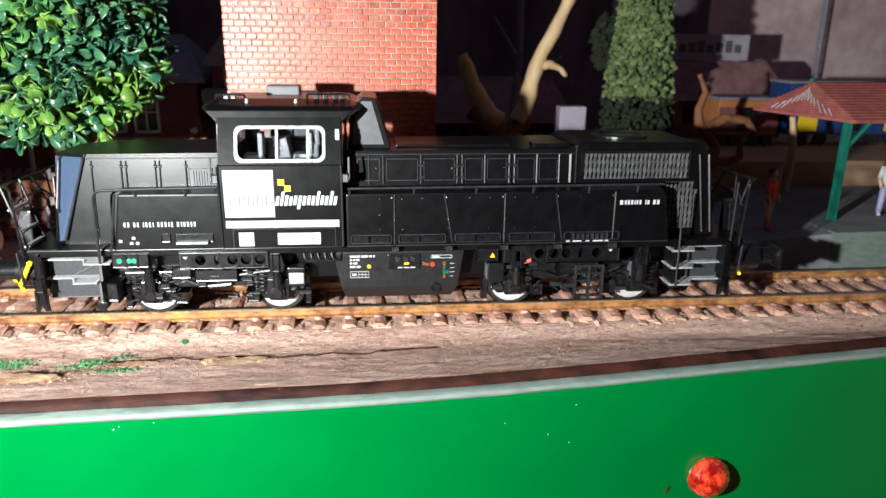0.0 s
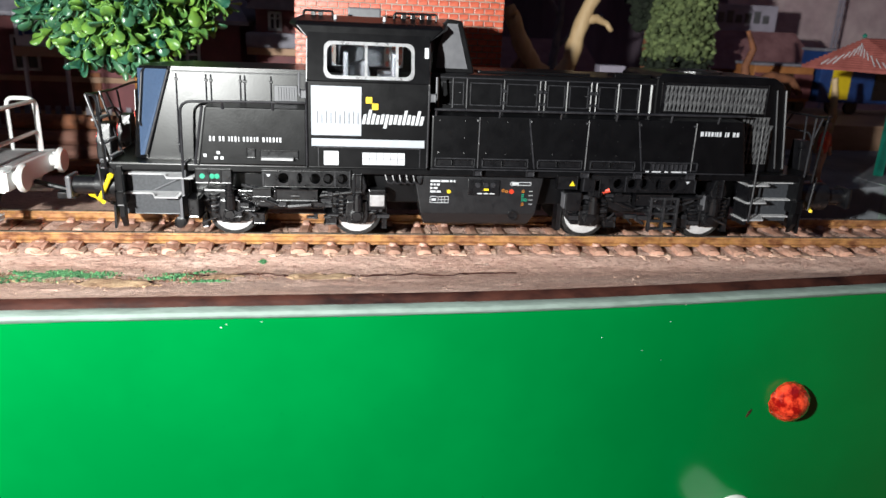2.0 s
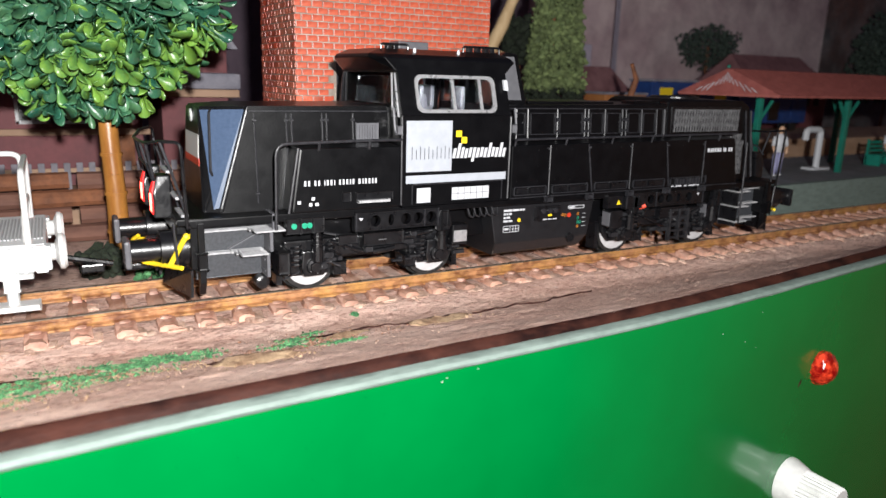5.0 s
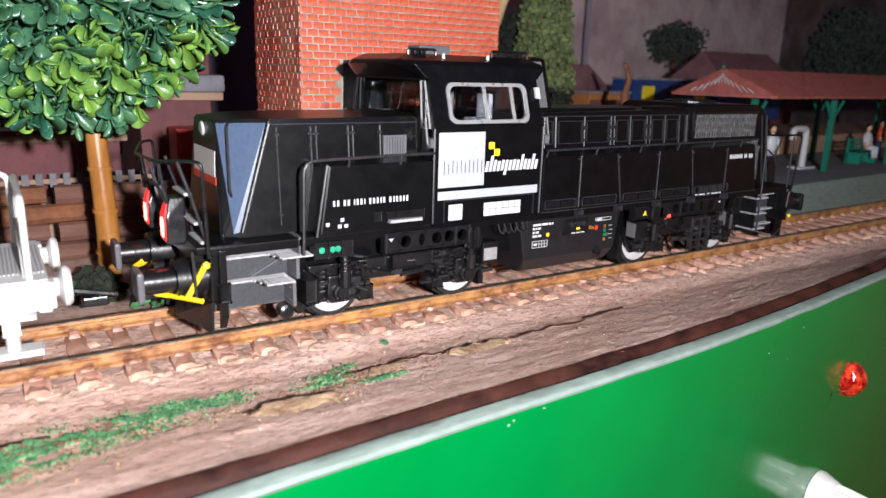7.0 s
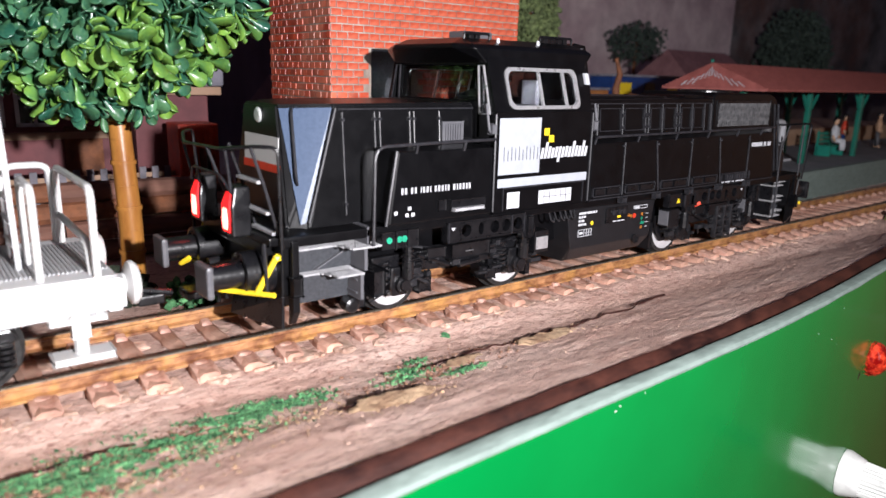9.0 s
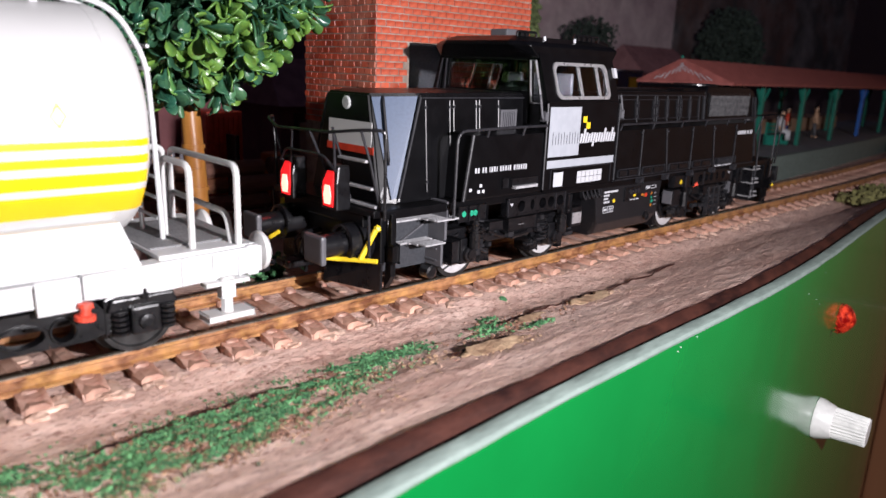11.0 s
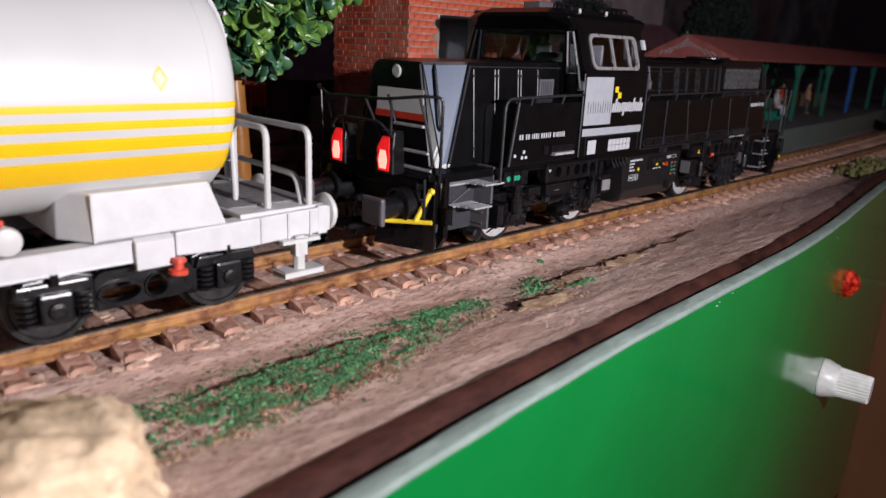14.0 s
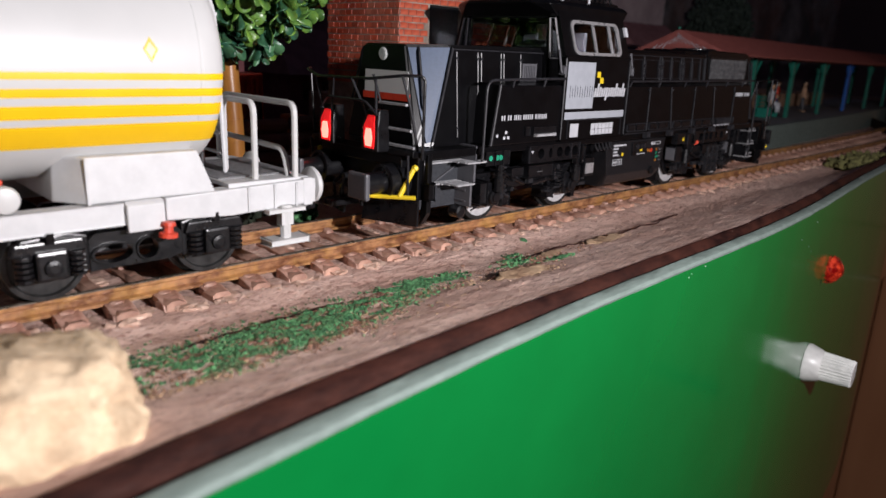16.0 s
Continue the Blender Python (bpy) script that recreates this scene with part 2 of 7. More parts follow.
    bp.inputs["Distance"].default_value = 0.8 * MM
    nt.links.new(add.outputs[0], bp.inputs["Height"])
    nt.links.new(bp.outputs[0], b.inputs["Normal"])
    return m


M_GROUND = ground_material()

# ---- mesh helpers, all lengths in millimetres ----
base_of = {}


def thing(name, x, y, z, label, category, group="", kind=""):
    ob = new(name)
    ob.location = (x * MM, y * MM, z * MM)
    ob.empty_display_size = 0.005
    base_of[ob] = (x, y, z)
    tagged(ob, label, category, group, kind)
    return ob


def finish(bm, name, material, smooth=False, base=(0, 0, 0)):
    me = bpy.data.meshes.new(name)
    bmesh.ops.recalc_face_normals(bm, faces=bm.faces)
    bmesh.ops.transform(bm, matrix=Matrix.Scale(MM, 4) @ Matrix.Translation([-v for v in base]), verts=bm.verts)
    if smooth:
        for fc in bm.faces:
            fc.smooth = True
    bm.to_mesh(me)
    bm.free()
    if smooth and smooth is not True:
        me.set_sharp_from_angle(angle=radians(smooth))
    me.materials.append(material)
    return me


def part(name, bm, material, parent, label="", smooth=False):
    base = base_of[parent]
    ob = new(name, finish(bm, name, material, smooth, base))
    ob.parent = parent
    base_of[ob] = base
    if label:
        tagged(ob, label)
    return ob


def solo(name, bm, material, label, category, base=(0, 0, 0), group="", kind="", smooth=False):
    ob = new(name, finish(bm, name, material, smooth, base))
    ob.location = [v * MM for v in base]
    base_of[ob] = base
    tagged(ob, label, category, group, kind)
    return ob


def hull(bm, pts):
    vs = [bm.verts.new(p) for p in pts]
    bmesh.ops.convex_hull(bm, input=vs)


def box(bm, x0, x1, y0, y1, z0, z1, bev=0.0):
    t = bmesh.new()
    bmesh.ops.create_cube(t, size=1)
    for v in t.verts:
        v.co = ((x0 + x1) / 2 + v.co.x * (x1 - x0), (y0 + y1) / 2 + v.co.y * (y1 - y0), (z0 + z1) / 2 + v.co.z * (z1 - z0))
    if bev:
        bmesh.ops.bevel(t, geom=t.edges[:], offset=bev, segments=2, affect="EDGES", profile=0.6)
    join(bm, t)


def join(bm, t, m=None):
    if m is not None:
        bmesh.ops.transform(t, matrix=m, verts=t.verts)
    n = {}
    for v in t.verts:
        n[v] = bm.verts.new(v.co)
    for fc in t.faces:
        try:
            bm.faces.new([n[v] for v in fc.verts])
        except ValueError:
            pass
    t.free()


def solid(bm, pts, bev=0.0):
    """convex block from its corner points"""
    t = bmesh.new()
    hull(t, pts)
    if bev:
        bmesh.ops.dissolve_limit(t, angle_limit=0.02, verts=t.verts, edges=t.edges)
        bmesh.ops.bevel(t, geom=t.edges[:], offset=bev, segments=2, affect="EDGES", profile=0.6)
    join(bm, t)


def prism(bm, poly, y0, y1, bev=0.0):
    """outline in x, z drawn out along y"""
    t = bmesh.new()
    a = [t.verts.new((x, y0, z)) for x, z in poly]
    b = [t.verts.new((x, y1, z)) for x, z in poly]
    t.faces.new(a)
    t.faces.new(b[::-1])
    for i in range(len(poly)):
        j = (i + 1) % len(poly)
        t.faces.new((a[i], b[i], b[j], a[j]))
    if bev:
        bmesh.ops.bevel(t, geom=t.edges[:], offset=bev, segments=2, affect="EDGES", profile=0.6)
    join(bm, t)


def rod(bm, p, q, r, seg=10, r2=None):
    p, q = Vector(p), Vector(q)
    d = q - p
    t = bmesh.new()
    bmesh.ops.create_cone(t, cap_ends=True, segments=seg, radius1=r, radius2=r if r2 is None else r2, depth=d.length)
    join(bm, t, Matrix.Translation((p + q) / 2) @ d.to_track_quat("Z", "Y").to_matrix().to_4x4())


def tube(bm, pts, r, seg=8):
    """bent round bar"""
    pts = [Vector(p) for p in pts]
    rings = []
    for i, p in enumerate(pts):
        d = (pts[min(i + 1, len(pts) - 1)] - pts[max(i - 1, 0)]).normalized()
        q = d.to_track_quat("Z", "Y")
        rings.append([bm.verts.new(p + q @ Vector((r * math.cos(k * math.tau / seg), r * math.sin(k * math.tau / seg), 0))) for k in range(seg)])
    for a, b in zip(rings, rings[1:]):
        off = min(range(seg), key=lambda s: sum((a[k].co - b[(k + s) % seg].co).length for k in range(seg)))
        for k in range(seg):
            bm.faces.new((a[k], a[(k + 1) % seg], b[(k + 1 + off) % seg], b[(k + off) % seg]))
    bm.faces.new(rings[0][::-1])
    bm.faces.new(rings[-1])


def ease(pts, r, n=4):
    """rounds the corners of a polyline"""
    pts = [Vector(p) for p in pts]
    out = [pts[0]]
    for a, b, c in zip(pts, pts[1:], pts[2:]):
        u, w = (a - b), (c - b)
        k = min(r, u.length * 0.45, w.length * 0.45)
        p, q = b + u.normalized() * k, b + w.normalized() * k
        for i in range(n + 1):
            s = i / n
            out.append(p.lerp(b, s).lerp(b.lerp(q, s), s))
    out.append(pts[-1])
    return out


def ball(bm, c, r, sub=2, sq=(1, 1, 1)):
    t = bmesh.new()
    bmesh.ops.create_icosphere(t, subdivisions=sub, radius=r)
    join(bm, t, Matrix.Translation(c) @ Matrix.Diagonal((*sq, 1)))


def lathe(bm, prof, axis_p, axis_d, seg=24):
    """profile of (distance along the axis, radius) turned round the axis"""
    q = Vector(axis_d).to_track_quat("Z", "Y")
    rings = []
    for h, r in prof:
        rings.append([bm.verts.new(Vector(axis_p) + q @ Vector((r * math.cos(k * math.tau / seg), r * math.sin(k * math.tau / seg), h))) for k in range(seg)])
    for a, b in zip(rings, rings[1:]):
        for k in range(seg):
            bm.faces.new((a[k], a[(k + 1) % seg], b[(k + 1) % seg], b[k]))
    bm.faces.new(rings[0][::-1])
    bm.faces.new(rings[-1])


def nb():
    return bmesh.new()

# ---- the layout board ----
EDGE = [(-420, -95), (-260, -76), (-145, -62.5), (-119, -59.8), (-95, -57.8), (-60, -56.2), (-14, -55), (17.5, -52.5), (37, -50.2), (55, -48), (78, -45), (120, -40.5), (166, -36.3), (200, -30.5), (240, -22), (300, -7), (360, 13), (430, 46)]


def edge_y(x):
    for (x0, y0), (x1, y1) in zip(EDGE, EDGE[1:]):
        if x <= x1:
            return y0 + (y1 - y0) * (x - x0) / (x1 - x0)
    return EDGE[-1][1]


def smooth_edge(x):
    return sum(edge_y(x + d) for d in (-24, -12, 0, 12, 24)) / 5


def crest(x):
    """where the brown-cut ground ends inside the rim"""
    return 3.3 + 1.8 * min(1, max(0, (-80 - x) / 50))


def track_y(x):
    return (x - 110) ** 2 / 6200 if x > 110 else 0.0


def ground_z(x, y):
    """plastered up to the sleepers, lower beside them, rising a little to the rim"""
    k = min(1, max(0, (-22 - y) / max(1, (-22 - smooth_edge(x) - crest(x)))))
    d = abs(y - track_y(x))
    up = min(1, max(0, (19.5 - d) / 4.0))
    n = noise.noise((x * 0.035, y * 0.09, 3.1)) * 0.5 + noise.noise((x * 0.12, y * 0.4, 1.7)) * 0.32 + noise.noise((x * 0.45, y * 0.9, 7.7)) * 0.22
    flake = max(0.0, noise.noise((x * 0.16, y * 0.33, 11.3)) - 0.12) * 0.7 + 0.14 * noise.noise((x * 0.9, y * 1.3, 2.2))
    return -5.1 + 6.3 * k ** 1.2 + 1.15 * up + (n * 0.75 + flake) * (1 - 0.45 * k)


def build_ground():
    bm = nb()
    xs = [-420 + 5 * i for i in range(44)] + [-200 + 1.0 * i for i in range(330)] + [130 + 5 * i for i in range(60)]
    ys = [i / 80 for i in range(81)]
    rows = []
    for x in xs:
        e = smooth_edge(x) + crest(x) - 0.15
        row = [bm.verts.new((x, e + (24 - e) * s, ground_z(x, e + (24 - e) * s))) for s in ys]
        row += [bm.verts.new((x, y, -5.2 + 0.3 * noise.noise((x * 0.03, y * 0.05, 0)))) for y in (40, 60, 90, 130, 180, 240, 320, 420)]
        rows.append(row)
    for a, b in zip(rows, rows[1:]):
        for i in range(len(a) - 1):
            bm.faces.new((a[i], b[i], b[i + 1], a[i + 1]))
    return solo("ground", bm, M_GROUND, "brown painted, cracked board surface beside the model track", "ground", kind="structure", smooth=True)


def strip(name, material, label, section, x0=-420, x1=425, step=2, inner=False):
    """outline (offset from the rim, height) drawn along the rim's curve"""
    bm = nb()
    n = int((x1 - x0) / step)
    rows = []
    for i in range(n + 1):
        x = x0 + step * i
        e = smooth_edge(x)
        w = crest(x) / 3.3 if inner else 1.0
        rows.append([bm.verts.new((x, e + o * w + (0.10 * noise.noise((x * 0.12, o, z)) if z > -2 else 0), z + (0.06 * noise.noise((x * 0.2, o * 2, z)) if z > -2 else 0))) for o, z in section])
    for a, b in zip(rows, rows[1:]):
        for k in range(len(section)):
            j = (k + 1) % len(section)
            bm.faces.new((a[k], a[j], b[j], b[k]))
    bm.faces.new(rows[0])
    bm.faces.new(rows[-1][::-1])
    return solo(name, bm, material, label, "board edge", kind="structure", smooth=30)


build_ground()
# brown paint, with the shade at the rim's foot included in its dark colour
strip("trim_brown", M_BROWN, "brown painted cut edge of the ground behind the rim, darkened for the shade there", [(0.3, -5), (0.9, -0.5), (1.35, -0.1), (2.0, 0.75), (2.75, 1.35), (3.2, 1.5), (3.45, 1.25), (3.5, -5)], inner=True)
strip("trim_rim", M_RIM, "worn grey-green edge of the board above the green front", [(-1.0, -1.0), (-1.7, -0.5), (-1.85, -0.1), (-1.6, 0.45), (-1.2, 0.62), (0.2, 0.75), (0.55, 0.6), (0.6, -1.0)])
strip("wall_fascia", M_GREEN, "glossy green painted front panel of the layout", [(-1.1, -150), (-1.0, -1.0), (3, -1.0), (3, -150)])


def build_chips():
    for x, z, r in ((30.6, -0.6, 0.24), (32.0, -0.9, 0.18), (-50.8, -2.5, 0.13), (-49.9, -2.0, 0.1), (-44.3, -1.6, 0.1), (15.9, -6.7, 0.09), (24.3, -9.9, 0.08), (28.5, -12.1, 0.08), (29.4, -4.3, 0.1)):
        bm = nb()
        y = smooth_edge(x) - 1.0
        bmesh.ops.create_icosphere(bm, subdivisions=2, radius=1)
        for v in bm.verts:
            k = r * (1 + 0.7 * noise.noise(v.co * 2 + Vector((x, 0, z))))
            v.co = (x + v.co.x * k * 1.6, y + v.co.y * 0.15, z + v.co.z * k)
        solo("paint_chip", bm, M_CHIP, "tiny pale paint chip on the green front panel", "paint chip", base=(x, y, z), kind="structure")


M_CHIP = mat("pale_chip", (0.36, 0.42, 0.36), None, 600, 0.7)
build_chips()
bm = nb()
bmesh.ops.create_icosphere(bm, subdivisions=2, radius=1)
for v in bm.verts:
    k = 1 + 0.6 * noise.noise(v.co * 2.2)
    v.co = (50.2 + (v.co.x * 0.35 + v.co.z * 0.4) * k, smooth_edge(50.2) - 1.05 + v.co.y * 0.1, -25.6 + v.co.z * 0.9 * k)
solo("paint_stain", bm, M_BROWN, "small brown stain on the green front panel", "stain", base=(50.2, -49.6, -25.6), kind="structure")


def build_crack(pts, w, seed):
    """a ragged ribbon on the ground, its dark brown standing in for a crack's shade"""
    bm = nb()
    rows = []
    n = 40
    for k in range(n + 1):
        f = k / n * (len(pts) - 1)
        a = min(int(f), len(pts) - 2)
        x = pts[a][0] + (pts[a + 1][0] - pts[a][0]) * (f - a)
        y = pts[a][1] + (pts[a + 1][1] - pts[a][1]) * (f - a) + 0.9 * noise.noise((k * 0.22, seed, 0.4)) + 0.4 * noise.noise((k * 0.7, seed, 5.4))
        ww = max(0.05, w * (0.6 + 0.9 * noise.noise((k * 0.5, seed, 9.1))) * min(1, 6 * min(k, n - k) / n + 0.1))
        z = max(ground_z(x, y + d) for d in (-0.6, 0, 0.6)) + 0.1
        rows.append([bm.verts.new(p) for p in ((x, y - ww, z), (x, y + ww, z + 0.1), (x, y + ww, z - 0.8), (x, y - ww, z - 0.8))])
    for a, b in zip(rows, rows[1:]):
        for k in range(4):
            bm.faces.new((a[k], b[k], b[(k + 1) % 4], a[(k + 1) % 4]))
    bm.faces.new(rows[0])
    bm.faces.new(rows[-1][::-1])
    return solo("ground_crack", bm, M_BROWN, "ragged crack in the painted ground, its shade drawn in dark brown", "crack", base=(pts[0][0], pts[0][1], -4), kind="structure")


for pts, w, seed in (([(-81, -36.4), (-74, -35.4), (-67, -35.8)], 0.42, 1.3), ([(-43.5, -28.3), (-36, -27.3), (-29, -28.0)], 0.4, 4.7), ([(-62, -28.6), (-52, -27.6), (-43, -28.2)], 0.2, 8.2),
                     ([(-132, -29.0), (-118, -26.6), (-104, -25.6)], 0.38, 2.6), ([(-28, -28), (-10, -27), (6, -25)], 0.13, 6.1)):
    build_crack(pts, w, seed)


# ---- track ----
def build_track():
    tr = thing("railway_track", 0, 0, -5, "model railway track with rusty rails on brown sleepers", "track")
    xs = [-420 + 10 * i for i in range(53)] + [110 + 8 * i for i in range(1, 40)]
    for side in (-1, 1):
        yc = side * 8.9
        for nm, sec, mt in (("rail", [(-1.0, -2.9), (-1.0, -2.5), (-0.35, -2.2), (-0.35, -1.3), (-0.6, -1.1), (-0.6, -0.62), (0.6, -0.62), (0.6, -1.1), (0.35, -1.3), (0.35, -2.2), (1.0, -2.5), (1.0, -2.9)], M_RAIL),
                            ("railhead", [(-0.5, -0.615), (-0.42, -0.5), (0.42, -0.5), (0.5, -0.615)], M_RAILTOP)):
            bm = nb()
            rows = [[bm.verts.new((x, yc + track_y(x) + o, z)) for o, z in sec] for x in xs]
            for a, b in zip(rows, rows[1:]):
                for k in range(len(sec)):
                    j = (k + 1) % len(sec)
                    bm.faces.new((a[k], a[j], b[j], b[k]))
            part(nm, bm, mt, tr, "shiny worn rail top" if nm == "railhead" else "")
    kinds = []
    for v_ in range(5):
        bm = nb()
        n = 12
        rows = []
        for i in range(n + 1):
            y = -14.2 + 28.4 * i / n
            end = 1.0 if abs(y) > 9.6 else 0.0
            w = 1.55 + 0.35 * end + 0.4 * noise.noise((i * 0.9, v_ * 7.1, 0.3))
            e = 1.0 if 0 < i < n else 0.75
            row = [bm.verts.new((a * w * e + 0.25 * noise.noise((i * 1.3, a, v_ * 3.0)), y + 0.5 * noise.noise((a * 2, v_ * 5.0, i * 0.3)), z + 0.3 * end + 0.34 * noise.noise((i * 1.7, a * 2, v_ * 9.0)))) for a, z in ((-1.1, -5.6), (-1, -3.5), (-0.5, -3.05), (0.5, -3.1), (1, -3.6), (1.1, -5.6))]
            rows.append(row)
        for a, b in zip(rows, rows[1:]):
            for k in range(5):
                bm.faces.new((a[k], b[k], b[k + 1], a[k + 1]))
        bm.faces.new(rows[0])
        bm.faces.new(rows[-1][::-1])
        kinds.append(finish(bm, "sleeper", M_SLEEPER))
    chairs = []
    for v_ in range(5):
        bm = nb()
        for s in (-1, 1):
            j_ = lambda a: a * noise.noise((v_ * 3.7 + a, s * 2.1, len(bm.verts) * 0.37))
            t = nb()
            solid(t, [(sx * (1.75 + j_(0.5)), s * (y + j_(0.9)), z + j_(0.55)) for sx in (-1, 1) for y, z in ((9.6, -5.0), (9.7, -2.55), (11.4, -2.75), (13.6, -3.35), (14.3, -5.2))] + [(0.4 + j_(0.8), s * 12.6, -2.7 + j_(0.6))], 0.16)
            join(bm, t)
            t = nb()
            bmesh.ops.create_icosphere(t, subdivisions=2, radius=1)
            for v in t.verts:
                d = v.co.normalized()
                f2 = 1 + 0.35 * noise.noise(d * 1.7 + Vector((v_ * 4.1, s, 0.8))) + 0.15 * noise.noise(d * 5 + Vector((v_, s, 0)))
                v.co = [c_ + math.copysign(abs(q) ** 0.7, q) * r_ * f2 for c_, q, r_ in zip((0.0, s * 10.2, -2.7), d, (1.1, 0.8, 0.45))]
            join(bm, t)
            solid(bm, [(-1.0, s * 8.2, -3.05), (1.0, s * 8.2, -3.05), (-1.0, s * 6.2, -3.05), (1.0, s * 6.2, -3.05), (-0.7, s * 7.9, -2.1), (0.7, s * 7.9, -2.1), (-0.7, s * 6.6, -2.4), (0.7, s * 6.6, -2.4)], 0.2)
        chairs.append(finish(bm, "rail_chair", M_CHAIR, 25))
    x = -252.0
    i = 0
    while x < 340:
        y = track_y(x)
        ob = new("sleeper", kinds[random.randrange(5)])
        ob.parent = tr
        ob.matrix_basis = pose(x * MM, y * MM, 0.005 + random.uniform(-0.1, 0.1) * MM, 0, 0, math.degrees(math.atan((x - 110) / 3100 if x > 110 else 0)) + random.uniform(-0.8, 0.8))
        c = new("rail_chair", chairs[random.randrange(5)])
        c.parent = ob
        x += 7.02
        i += 1
    return tr


build_track()


def build_lumps():
    """crumbled ballast between the sleeper ends"""
    bm = nb()
    x = -240.0
    while x < 230:
        for side in (-1, 1):
            # one flat slab of hardened ballast fills each gap, then crumbs on it
            for y0, y1, top in ((10.2, 15.4, -3.5), (2.6, 7.4, -3.7)):
                t = nb()
                bmesh.ops.create_icosphere(t, subdivisions=3, radius=1)
                sd = random.random() * 50
                px, py = x + 3.5 + random.uniform(-0.3, 0.3), side * (y0 + y1) / 2
                py += track_y(px)
                wx, wy, wz = random.uniform(1.9, 2.5), (y1 - y0) / 2 * random.uniform(0.75, 1.1), random.uniform(0.7, 1.15)
                for v in t.verts:
                    d = v.co.normalized()
                    f2 = 1 + 0.28 * noise.noise(d * 1.6 + Vector((sd, 0, 0))) + 0.2 * noise.noise(d * 4.5 + Vector((sd, 2, 0)))
                    v.co = (px + math.copysign(abs(d.x) ** 0.4, d.x) * wx * 0.9 * f2, py + math.copysign(abs(d.y) ** 0.4, d.y) * wy * 0.9 * f2, top - 1.0 + math.copysign(abs(d.z) ** 0.3, d.z) * wz * f2)
                join(bm, t)
            for _ in range(4):
                px = x + 3.5 + random.uniform(-2.6, 2.6)
                py = side * random.uniform(11.0, 15.6) + track_y(px)
                t = nb()
                bmesh.ops.create_icosphere(t, subdivisions=2, radius=1)
                sx, sy, sz = random.uniform(0.6, 1.5), random.uniform(0.6, 1.6), random.uniform(0.25, 0.65)
                sd = random.random() * 50
                for v in t.verts:
                    f2 = 1 + 0.9 * noise.noise((v.co.x * 1.9 + sd, v.co.y * 1.9, v.co.z * 1.9))
                    v.co = (px + v.co.x * sx * f2, py + v.co.y * sy * f2, -4.1 + v.co.z * sz * f2)
                join(bm, t)
        x += 7.02
    return solo("ballast_lumps", bm, M_LUMP, "pale crumbled ballast lumps between the sleeper ends", "ballast", kind="stuff")


build_lumps()


